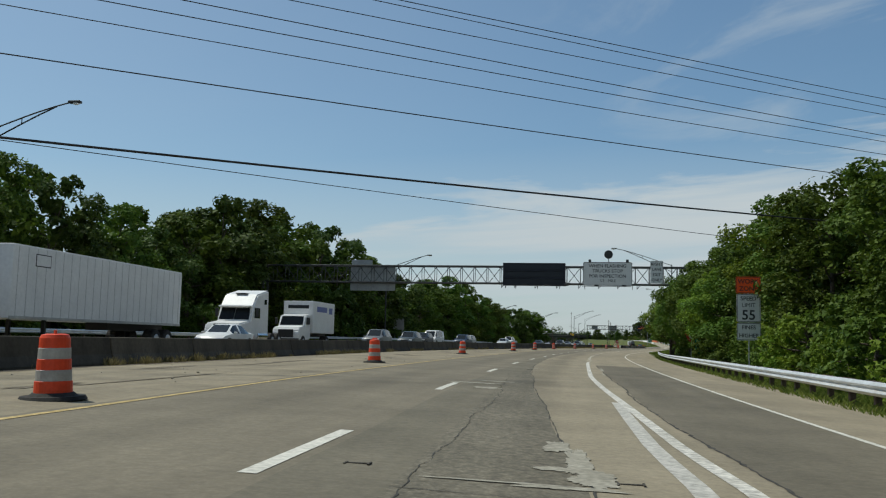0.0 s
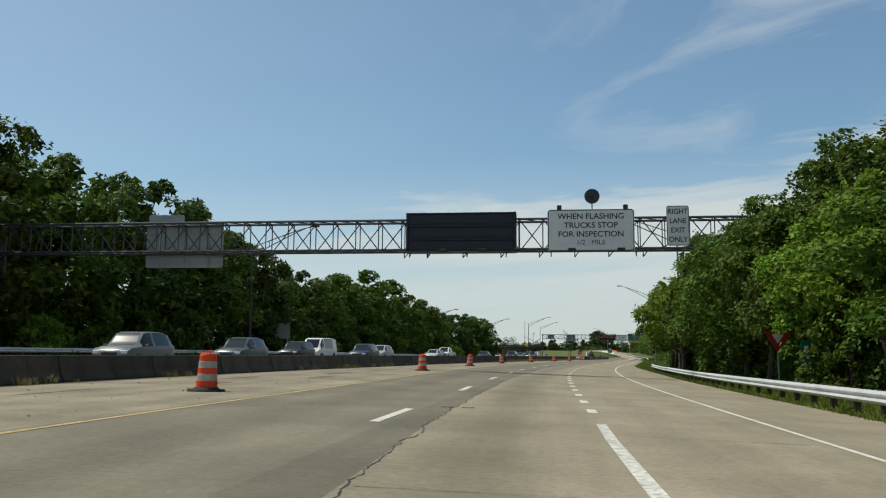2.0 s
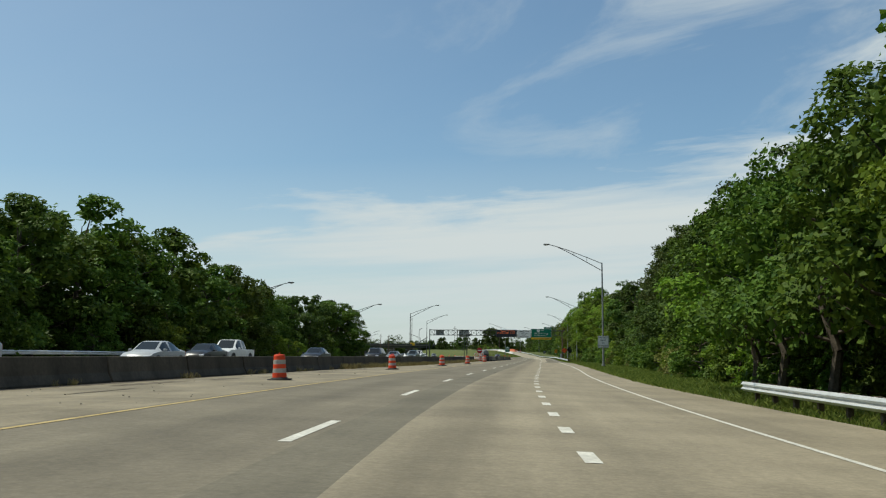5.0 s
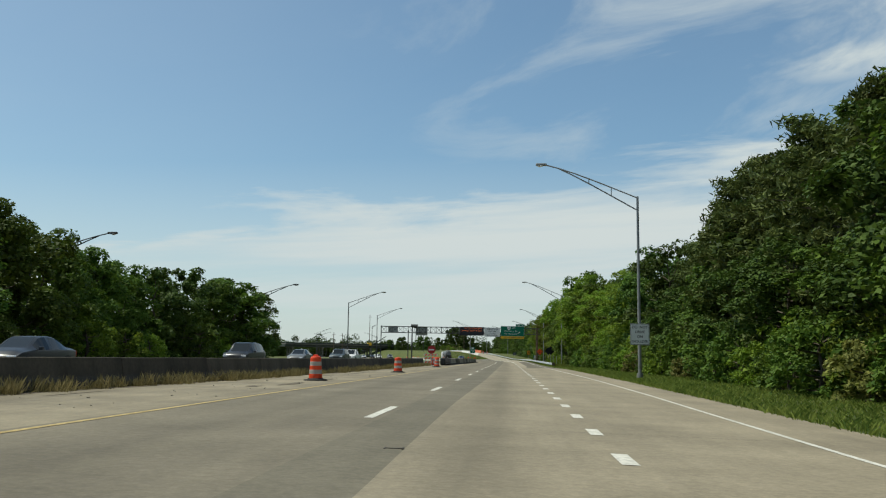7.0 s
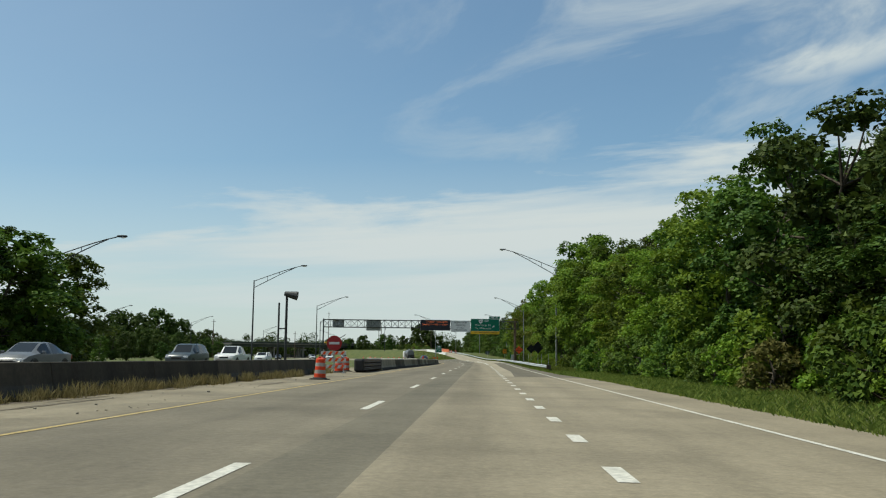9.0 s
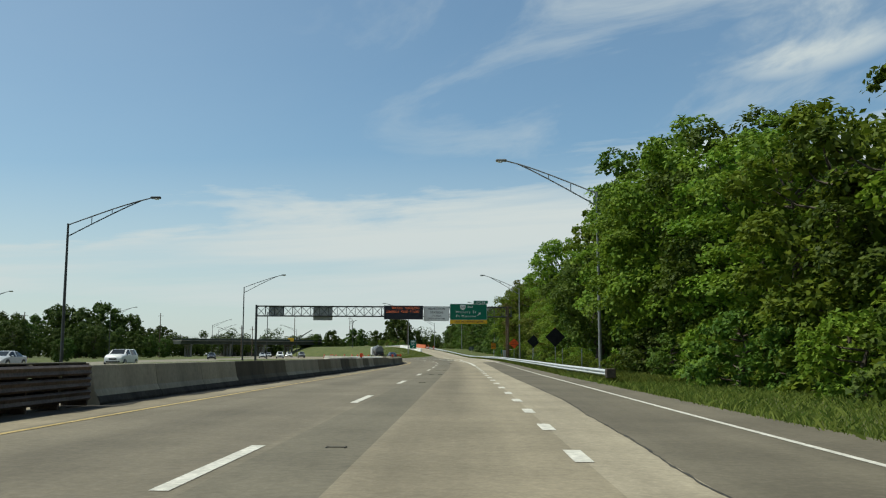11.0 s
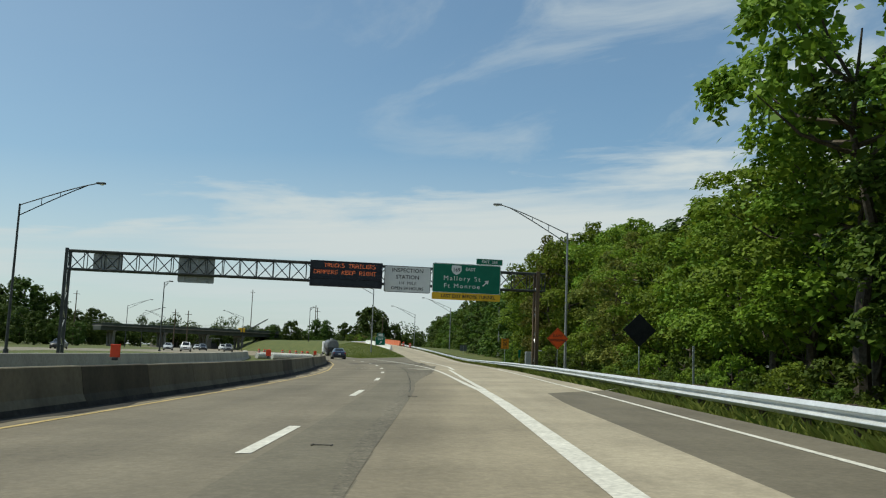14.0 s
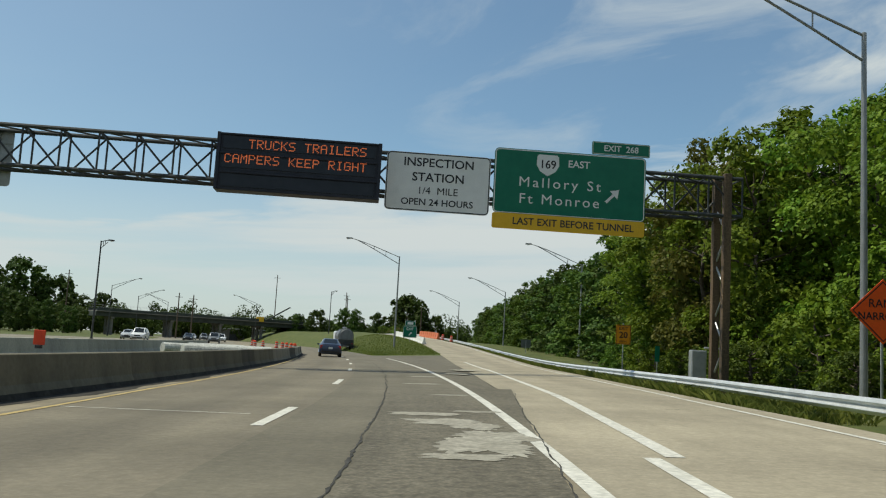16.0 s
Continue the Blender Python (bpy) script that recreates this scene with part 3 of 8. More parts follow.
def verge(name, place, s0, s1, edge, label):
    bm = bmesh.new()
    rows = []
    n = int((s1 - s0) / 3)
    for i in range(n + 1):
        s = s0 + (s1 - s0) * i / n
        rows.append([bm.verts.new(place(s, edge(s) + d)) for d in (-0.3, 0.0, 0.25, 0.5, 0.8, 1.2, 2.5, 4.5, 8, 14, 24, 40)])
    for a, b in zip(rows, rows[1:]):
        for c in range(len(a) - 1):
            bm.faces.new((a[c], a[c + 1], b[c + 1], b[c]))
    tagged(new(name, mesh_of(name, bm, GRASS, True)), label, "ground", kind="structure")


verge("verge_right", lambda s, l: MAIN.at(s, l, verge_z(s, l)), -120, 372, PAVE, "grass verge under the roadside trees")
verge("verge_ramp", ramp_verge, -14, 320, RAMP_R, "grass verge along the exit ramp")
bm = bmesh.new()
strip(bm, lambda s, l, up: MAIN.at(s, l, ground(s, l) - 0.02 - max(0, (-l - 40)) * 0.02), -120, 700, lambda s: NEAR_SIDE(s) - 50, lambda s: NEAR_SIDE(s) - 16.9, cols=4, step=5)
tagged(new("verge_left", mesh_of("verge_left", bm, GRASS)), "grass verge beyond the oncoming carriageway", "ground", kind="structure")
bm = bmesh.new()
strip(bm, lambda s, l, up: MAIN.at(s, l, ground(s, l) - 0.015 + 0.45 * math.sin(math.pi * (l - NEAR_SIDE(s)) / max(0.5, -11.9 - NEAR_SIDE(s))) * min(1, max(0, (s - 240) / 60)) * (1.25 if s < 335 else max(0, 1.25 - (s - 335) / 40))), 190, 456, lambda s: NEAR_SIDE(s) - 0.05, lambda s: -9.5 if s < 246 else -11.9, cols=8, step=5)
tagged(new("median", mesh_of("median", bm, GRASS)), "grass median widening between the carriageways", "ground", kind="structure")

# ---- painted lines ----
LINES = tagged(new("road_markings"), "painted lane lines on the road", "road marking", kind="structure")


def painted(name, place, s0, s1, mid, width, material, up=0.006, step=1.5):
    bm = bmesh.new()
    strip(bm, place, s0, s1, lambda s: mid(s) - width / 2, lambda s: mid(s) + width / 2, up, step=step)
    me = mesh_of(name, bm, material)
    ob = new(name, me)
    ob.parent = LINES
    return ob


k0 = 7.0
for k in range(-8, 40):
    a = k0 - 0.4 + 12.192 * k
    painted("lane_dash", spot, a, a + 3.35, DASH_L, 0.16, LINE_WHITE)
painted("yellow_edge_line", spot, -120, 640, YELLOW, 0.11, LINE_YELLOW)
painted("solid_merge_line", spot, -120, 57, SOLID, 0.17, worn("worn_white_paint", (0.42, 0.40, 0.35), (0.58, 0.56, 0.51), 1.5, 14, 0.8, fine_mix=0.4))
painted("worn_merge_line", spot, -60, 18, lambda s: SOLID(s) - 0.12 - 0.028 * (18 - s), 0.2, worn("faded_paint", (0.38, 0.365, 0.325), (0.46, 0.44, 0.4), 1.5, 14, 0.8, fine_mix=0.3), up=0.005)
for k in range(-38, 34):
    a = 193.3 + 3.705 * k
    if 59 < a < 312:
        painted("exit_dot", spot, a, a + 1.12, lambda s: SOLID(s) - 0.02, 0.2, LINE_WHITE)
GORE_L = SOLID
painted("gore_line", spot, 315.6, 340, lambda s: GORE_L(s) - 0.05, 0.28, LINE_WHITE)
painted("gore_line_left", spot, 340, 432, table([340, 345, 351, 358, 366, 375, 393, 430], [0.81, 0.68, 0.58, 0.5, 0.43, 0.38, float(GORE_L(393)), float(GORE_L(430))]), 0.17, LINE_WHITE)
painted("gore_line_right", spot, 340, 370, table([340, 345, 352, 359, 363, 368, 372], [0.98, 0.96, 0.97, 1.07, 1.14, 1.28, 1.41]), 0.17, LINE_WHITE)
def on_apron(s, l, up=0.0):
    """Ramp coordinates, at the height of the road's own surface."""
    p = RAMP.at(s, l)
    k = int(np.hypot(MAIN.x - p.x, MAIN.y - p.y).argmin())
    dx, dy, h = p.x - MAIN.x[k], p.y - MAIN.y[k], MAIN.h[k]
    p.z = spot(MAIN.s[k] + dx * math.sin(h) + dy * math.cos(h), dx * math.cos(h) - dy * math.sin(h)).z + up
    return p


GORE_RIGHT = table([-10, 1, 25, 70], [-2.15, -1.75, -1.7, -2.2])
painted("gore_line_right", on_apron, -9.8, 2, GORE_RIGHT, 0.2, LINE_WHITE)
painted("gore_line_right", ramp_place, 2, 45, GORE_RIGHT, 0.17, LINE_WHITE, up=0.021)
painted("right_edge_line", spot, -120, 372, EDGE, 0.11, LINE_WHITE)
RAMP_EDGE = table([-10, 0, 20, 60], [0.95, 1.08, 1.4, 2.4])
painted("ramp_edge_line", on_apron, -10, 2, RAMP_EDGE, 0.11, LINE_WHITE)
painted("ramp_edge_line", ramp_place, 2, 300, RAMP_EDGE, 0.11, LINE_WHITE, up=0.021)
painted("thin_cross_line", lambda u, l, up: spot(373.5 + l - 0.19 * u, u, up), -6.3, -3.3, lambda u: 0.0, 0.05, LINE_WHITE)

# ---- cracks, joints and patches ----
SURFACE = tagged(new("road_repairs"), "cracks, joints and pale patches in the road", "road surface", kind="structure")
rnd = random.Random(5)


def crack(place, pts, width=0.035, rough=0.05, step=0.16, name="crack", up=0.005, mat=CRACK):
    bm = bmesh.new()
    prev = None
    off = 0.0
    for (sa, la), (sb, lb) in zip(pts, pts[1:]):
        d = math.hypot(sb - sa, lb - la)
        n = max(1, int(d / step))
        for i in range(n + (sb == pts[-1][0] and lb == pts[-1][1])):
            t = i / n
            off = off * 0.9 + rnd.uniform(-rough, rough) * 0.3
            w = width * rnd.uniform(0.15, 1.0) * (1.7 if rnd.random() < 0.12 else 1.0)
            nx, ny = -(lb - la) / d, (sb - sa) / d
            s, l = sa + (sb - sa) * t + nx * off, la + (lb - la) * t + ny * off
            row = (bm.verts.new(place(s - nx * w / 2, l - ny * w / 2, up)), bm.verts.new(place(s + nx * w / 2, l + ny * w / 2, up)))
            if prev:
                bm.faces.new((prev[0], prev[1], row[1], row[0]))
            prev = row
    fixed(bm)
    ob = new(name, mesh_of(name, bm, mat))
    ob.parent = SURFACE
    return ob


crack(spot, [(-20, -1.0), (6, -1.14), (16.5, -1.22), (20.7, -1.38), (27.3, -1.67), (30, -1.92), (38, -1.86)], 0.016, 0.08, 0.1)
crack(spot, [(s, JOINT(s) + 0.02) for s in range(44, 96, 4)], 0.028, 0.12, 0.1)
crack(spot, [(338, -1.12), (344.4, -1.19), (348.6, -1.25), (355.5, -1.39), (364, -1.46), (374, -1.54), (384, -1.6)], 0.04, 0.035, 0.1, up=0.0075)
crack(spot, [(384, -1.6), (396, -1.66), (418, -1.7)], 0.03, 0.07, 0.1, up=0.0075)
crack(spot, [(337, -2.3), (344, -2.5), (347, -2.38), (354, -2.3)], 0.01, 0.05, 0.12)
crack(spot, [(s, DARK_R0(s)) for s in range(-20, 46, 3)], 0.03, 0.04)
crack(spot, [(s, DARK_R1(s)) for s in range(352, 384, 3)], 0.025, 0.05, up=0.0075)
crack(spot, [(s, RIGHT_CRACK(s) - 0.02) for s in range(4, 50, 2)], 0.055, 0.06, 0.12)
crack(spot, [(s, RJ(s)) for s in range(247, 322, 3)], 0.035, 0.05)
for s, a, b in ((6.5, -1.2, 0.4), (11.5, -2, -1.2), (26.5, -5.5, 3.6), (30.3, -2.4, 3.8), (34.8, -5.2, 3.6), (43.5, -1.5, 4), (49, -1.6, 1), (55, 0.9, 3.7), (61.5, -1.3, 4), (66.8, -1.4, 1.4), (75.5, -1.2, 0.9), (83, 1.2, 4), (109, -1.5, 3.9), (137, -1.3, 4), (164, -1.2, 3.5), (181.5, -5.4, 1.2), (199, -1.2, 4.2), (226, -5.4, 0), (258, -1, 1.9), (297, -0.8, 2.3), (321, -0.7, 1.6), (344, -0.6, 1.7), (355.5, 2.4, 6), (363, 2.4, 6.4), (366.3, -4, -1), (369.5, 2.8, 6.5), (377.5, 3.6, 7)):
    crack(spot, [(s, a), (s + rnd.uniform(-0.3, 0.3), b)], rnd.uniform(0.012, 0.03), 0.05, 0.3)

def blot(s, l, along, across, seed, ragged=0.42, mat=None):
    """A worn patch of pale filler with a torn outline."""
    bm = bmesh.new()
    pts = []
    n = 150
    for i in range(n):
        t = 2 * math.pi * i / n
        c, d = math.cos(t), math.sin(t)
        q = 1 + ragged * (noise.noise(Vector((c * 1.4, d * 1.4, seed * 7.3))) + 0.7 * noise.noise(Vector((c * 4.5, d * 4.5, seed * 3.1))) + 0.5 * noise.noise(Vector((c * 14, d * 14, seed * 1.7))))
        sq = max(abs(c), abs(d)) ** -0.55
        pts.append(bm.verts.new(spot(s + along * q * sq * d, l + across * q * sq * c, 0.0075 + 0.0004 * (seed % 5))))
    mid = bm.verts.new(spot(s, l, 0.0075 + 0.0004 * (seed % 5)))
    for i in range(n):
        bm.faces.new((mid, pts[i], pts[(i + 1) % n]))
    fixed(bm)
    ob = new("dirt_patch" if mat else "pale_patch", mesh_of("patch", bm, mat or PATCH))
    ob.parent = SURFACE


for args in ((40.9, 1.5, 2.1, 0.06, 23), (34.8, 1.42, 1.3, 0.05, 24), (7.05, -0.45, 0.035, 0.5, 4), (7.0, 0.1, 0.09, 0.42, 1), (7.55, 0.32, 0.38, 0.17, 2), (8.6, 0.2, 0.75, 0.13, 3), (9.7, 0.0, 0.45, 0.16, 9), (8.0, 0.05, 0.12, 0.22, 10), (20.6, -1.7, 0.35, 0.35, 5), (22.6, -2.2, 0.16, 0.7, 6), (24.0, -1.8, 0.2, 0.45, 7), (37.3, -1.3, 0.16, 0.42, 8),
             (370.7, -0.2, 0.75, 0.42, 11), (371.7, 0.0, 0.55, 0.42, 12), (369.7, -0.5, 0.22, 0.42, 18), (373.6, -0.55, 0.45, 0.5, 13), (374.9, -0.85, 0.3, 0.5, 14), (375.6, 0.0, 0.2, 0.35, 19), (373.0, -0.2, 0.5, 0.3, 20), (380.5, -0.2, 0.18, 0.4, 15), (386, -0.6, 0.3, 0.5, 16), (392, -0.3, 0.4, 0.5, 17), (396, 1.2, 0.8, 0.5, 21), (402, 2.2, 1.2, 0.6, 22)):
    blot(*args)
STAIN = worn("old_dirt_stain", (0.105, 0.088, 0.062), (0.165, 0.14, 0.10), 2.2, 12, 0.95, fine_mix=0.35)
for k in range(46):
    s = -4 + 5.4 * k + rnd.uniform(-2, 2)
    blot(s, (WALL_L(s) + YELLOW(s)) / 2 + rnd.uniform(-1.6, 1.5), rnd.uniform(0.5, 2.6), rnd.uniform(0.05, 0.24), 30 + k, 0.75, STAIN)


def casting():
    """A low cast-iron pavement marker: two runners joined by a sloping keel."""
    bm = bmesh.new()
    for x in (-0.105, 0.105):
        box(bm, (x, 0, 0.004), (0.022, 0.13, 0.014), bevel=0.004)
    box(bm, (0, 0.01, 0.002), (0.2, 0.03, 0.012), bevel=0.003)
    return mesh_of("pavement_marker", bm, RUST_IRON)


RUST_IRON = worn("rusted_cast_iron", (0.04, 0.036, 0.03), (0.09, 0.078, 0.062), 6, 40, 0.8)
CASTING = casting()


def marker_at(s, l):
    ob = new("pavement_marker", CASTING)
    p = spot(s, l)
    ob.matrix_world = pose(p.x, p.y, p.z + 0.002, 0, 0, -math.degrees(MAIN.heading(s)))
    return tagged(ob, "dark cast-iron pavement marker let into the road", "road marker", "pavement markers")


MARKERS = [(7.5, -1.7), (7.4, 0.61), (36, -1.5), (59.7, -1.98), (59.75, -1.56), (104.1, -1.8), (160.5, -1.64), (253.7, -1.74), (276, -1.75), (288.4, -1.82), (288.4, -1.38), (299.8, -1.74), (299.8, -1.34), (324.5, -1.75), (335.8, -1.0), (359.4, -0.22)]
for s, l in MARKERS:
    marker_at(s, l)

# ---- concrete barriers ----


def barrier_profile(h):
    return [(-0.30, 0), (-0.30, 0.07), (-0.24, 0.19), (-0.17, 0.32 * h / 0.81), (-0.09, h), (0.09, h), (0.17, 0.32 * h / 0.81), (0.24, 0.19), (0.30, 0.07), (0.30, 0)]


def barrier_mesh(name, length, h, material, foot=None):
    bm = slab(bmesh.new(), barrier_profile(h), -length / 2 + 0.012, length / 2 - 0.012)
    fixed(bm)
    bmesh.ops.bevel(bm, geom=[e for e in bm.edges if e.calc_face_angle(0) > 1.2], offset=0.015, segments=1, affect="EDGES")
    me = mesh_of(name, bm, material)
    if foot:
        me.materials.append(foot)
        for p in me.polygons:
            if p.center.z < 0.19:
                p.material_index = 1
    return me


def chain(mesh, name, label, s0, s1, length, l_of, category, group, place=None):
    s = s0
    while s < s1:
        a, b = spot(s, l_of(s)), spot(s + length, l_of(s + length))
        ob = new(name, mesh if not isinstance(mesh, list) else mesh[int("1110011210212122222022222022220222222022"[int((s - s0) / length) % 40])])
        mid = (a + b) / 2
        ob.matrix_world = pose(mid.x, mid.y, min(a.z, b.z) - (0.08 if s > 325 and name == "work_zone_barrier" else 0.01), 0, 0, -math.degrees(math.atan2(b.x - a.x, b.y - a.y)))
        tagged(ob, label, category, group)
        s += length * 1.0


# near-black tone for the barriers' lowest faces and the strip beside them
FOOT_DARK = worn("barrier_foot_dark", (0.022, 0.02, 0.016), (0.052, 0.047, 0.038), 1.2, 9, 0.95, fine_mix=0.3)
OLD = barrier_mesh("old_barrier", 6.0, 0.81, BARRIER)
chain(OLD, "concrete_barrier", "dark weathered concrete median barrier section with stains", -66, 243, 6.0, WALL_L, "barrier", "median barrier sections")
NEWB = barrier_mesh("work_zone_barrier", 3.66, 0.81, KRAIL, FOOT_DARK)
PALEB = barrier_mesh("work_zone_barrier_pale", 3.66, 0.81, KRAIL_PALE, FOOT_DARK)
MIDB = barrier_mesh("work_zone_barrier_mid", 3.66, 0.81, worn("barrier_concrete_mid", (0.098, 0.088, 0.059), (0.165, 0.148, 0.101), 0.8, 10, 0.88, own=0.2, stretch=(1, 1, 0.4), fine_mix=0.12, bump=0.1), FOOT_DARK)
KRAIL_L = table([250, 270, 292, 318, 330, 352, 362, 375, 400, 420, 450], [-7.8, -7.8, -7.35, -7.2, -6.95, -6.85, -7.15, -7.6, -7.3, -6.9, -6.6])
chain([NEWB, PALEB, MIDB], "work_zone_barrier", "weathered concrete work zone barrier section on the shoulder", 261, 447, 3.66, KRAIL_L, "barrier", "work zone barrier sections")
INNERB = barrier_mesh("inner_barrier", 3.66, 0.84, worn("clean_barrier_concrete", (0.30, 0.285, 0.245), (0.42, 0.40, 0.345), 0.8, 10, 0.88, own=0.15, stretch=(1, 1, 0.4), fine_mix=0.12, bump=0.1))
chain(INNERB, "work_zone_barrier", "pale concrete barrier section in the median", 334, 462, 3.66, table([334, 366, 470], [-13.4, -14.3, -17]), "barrier", "inner barrier sections")


# dark strip with a wavy edge on the pavement along the barrier foot
bm = bmesh.new()
strip(bm, spot, 250, 446, lambda s: KRAIL_L(s) - 0.4, lambda s: KRAIL_L(s) + 0.72 + 0.1 * math.sin(s * 0.9) + 0.06 * math.sin(s * 2.7), 0.004, step=0.6)
tagged(new("barrier_foot_strip", mesh_of("barrier_foot_strip", bm, FOOT_DARK)), "dark wavy-edged strip along the barrier foot", "dirt", kind="structure")


DIRT = worn("shoulder_dirt", (0.082, 0.066, 0.046), (0.15, 0.122, 0.086), 1.6, 9, 0.95, fine_mix=0.35)
bm = bmesh.new()
strip(bm, spot, -40, 246, lambda s: WALL_L(s) + 0.2, lambda s: WALL_L(s) + 0.62 + 0.55 * abs(noise.noise(Vector((s * 0.21, 0.3, 0)))) + 0.16 * noise.noise(Vector((s * 1.7, 2.0, 0))), 0.004, step=0.5)
tagged(new("shoulder_dirt", mesh_of("shoulder_dirt", bm, DIRT)), "brown dirt gathered along the barrier foot", "dirt", kind="structure")


# crash cushion ahead of the work zone barrier
def crash_cushion():
    p = spot(255.4, -7.85)
    root = thing("crash_cushion", pose(p.x, p.y, p.z, 0, 0, -math.degrees(MAIN.heading(251))), "dark ribbed steel crash cushion at the barrier end", "crash cushion")
    for x in (-0.28, 0.28):
        for z in (0.22, 0.46, 0.70):
            bm = bmesh.new()
            prof = [(0, -0.1), (0.05, -0.06), (0.02, 0.0), (0.05, 0.06), (0, 0.1), (-0.03, 0.1), (0.0, 0.0), (-0.03, -0.1)]
            sgn = 1 if x > 0 else -1
            a = [bm.verts.new((x + sgn * u, -4.6, z + v)) for u, v in prof]
            b = [bm.verts.new((x + sgn * u, 5.2, z + v)) for u, v in prof]
            for i in range(len(prof)):
                bm.faces.new((a[i], a[(i + 1) % 8], b[(i + 1) % 8], b[i]))
            part("fender_panel", fixed(bm), RUST_DARK, root)
    for y in np.arange(-4.4, 5.2, 1.2):
        bm = box(bmesh.new(), (0, y, 0.42), (0.5, 0.08, 0.82), bevel=0.01)
        part("diaphragm", bm, RUST_DARK, root)
    part("nose", box(bmesh.new(), (0, -4.75, 0.45), (0.6, 0.3, 0.8), bevel=0.12), BLACK_PLASTIC, root)
    part("top_cap", box(bmesh.new(), (0, 0.3, 0.835), (0.5, 9.6, 0.03), bevel=0.01), KRAIL, root)


RUST_DARK = worn("rusted_steel", (0.06, 0.045, 0.036), (0.12, 0.092, 0.075), 2, 20, 0.6, metal=0.3)
crash_cushion()

# ---- guardrails ----
WBEAM = [(0.0, 0.155), (0.012, 0.152), (0.076, 0.088), (0.082, 0.072), (0.076, 0.06), (0.004, 0.008), (0.004, -0.002), (0.076, -0.068), (0.082, -0.08), (0.076, -0.094), (0.012, -0.152), (0.0, -0.155)]


def guardrail(points, headings, label, side=-1, end_open=True):
    root = thing("guardrail", Matrix.Translation(points[0]), label, "guardrail")
    o = points[0]
    bm = bmesh.new()
    prev = None
    for p, h in zip(points, headings):
        n = Vector((math.cos(h), -math.sin(h), 0)) * side
        ring = []
        for d, z in WBEAM:
            ring.append(bm.verts.new(p - o + n * d + Vector((0, 0, 0.53 + z))))
        for d, z in WBEAM[::-1]:
            ring.append(bm.verts.new(p - o + n * (d - 0.006) + Vector((0, 0, 0.53 + z))))
        if prev:
            for i in range(len(ring)):
                bm.faces.new((prev[i], prev[(i + 1) % len(ring)], ring[(i + 1) % len(ring)], ring[i]))
        prev = ring
    part("rail_beam", fixed(bm), RAIL_STEEL, root, "pale galvanised corrugated beam")
    for p, h in zip(points[::2], headings[::2]):
        n = Vector((math.cos(h), -math.sin(h), 0)) * side
        a = part("rail_post", POST_MESH, None, root)
        a.matrix_local = Matrix.Translation(p - o - n * 0.19) @ Matrix.Rotation(-h, 4, "Z")
        b = part("spacer_block", BLOCK_MESH, None, root)
        b.matrix_local = Matrix.Translation(p - o - n * 0.07 + Vector((0, 0, 0.53))) @ Matrix.Rotation(-h, 4, "Z")
    return root


POST_MESH = mesh_of("rail_post", box(bmesh.new(), (0, 0, 0.2), (0.14, 0.15, 0.96), bevel=0.008), POST_WOOD)
BLOCK_MESH = mesh_of("spacer_block", box(bmesh.new(), (0, 0, 0), (0.13, 0.14, 0.34), bevel=0.008), POST_WOOD)


def rail_run(s0, s1, l_of, label, side=-1, step=0.953):
    n = int((s1 - s0) / step)
    ss = [s0 + step * i for i in range(n + 1)]
    return guardrail([MAIN.at(s, l_of(s), verge_z(s, l_of(s)) if l_of(s) > 0 else ground(s, l_of(s))) for s in ss], [MAIN.heading(s) for s in ss], label, side)


rail_run(-50, 136, RAIL_L, "galvanised steel guardrail on timber posts beside the exit lane")
ss = [284.5 + 0.953 * i for i in range(92)]
pts = [MAIN.at(s, RAIL_L(s), verge_z(s, RAIL_L(s))) for s in ss]
hds = [MAIN.heading(s) for s in ss]
r0 = 8.0
for i in range(200):
    s = r0 - 0.4 + 0.953 * i
    p = ramp_verge(s, 3.85)
    if (p - pts[-1]).length > 0.7 and i >= 0 and s > 1:
        pts.append(p)
        hds.append(RAMP.heading(s))
guardrail(pts, hds, "galvanised steel guardrail on timber posts along the exit ramp")
rail_run(-60, 200, lambda s: NEAR_SIDE(s) - 17.3, "galvanised guardrail beyond the oncoming carriageway", side=1, step=1.906)
p = MAIN.at(284.3, RAIL_L(284.3) + 0.02, verge_z(284.3, RAIL_L(284.3)))
root = thing("rail_end_terminal", pose(p.x, p.y, p.z, 0, 0, -math.degrees(MAIN.heading(284))), "boxy dark guardrail end terminal with pale beam", "guardrail end")
part("impact_head", box(bmesh.new(), (0, -0.25, 0.53), (0.42, 0.5, 0.42), bevel=0.03), RUST_DARK, root)
part("terminal_post", box(bmesh.new(), (0.12, 0.1, 0.3), (0.14, 0.15, 0.62), bevel=0.01), POST_WOOD, root)

# ---- traffic drums ----


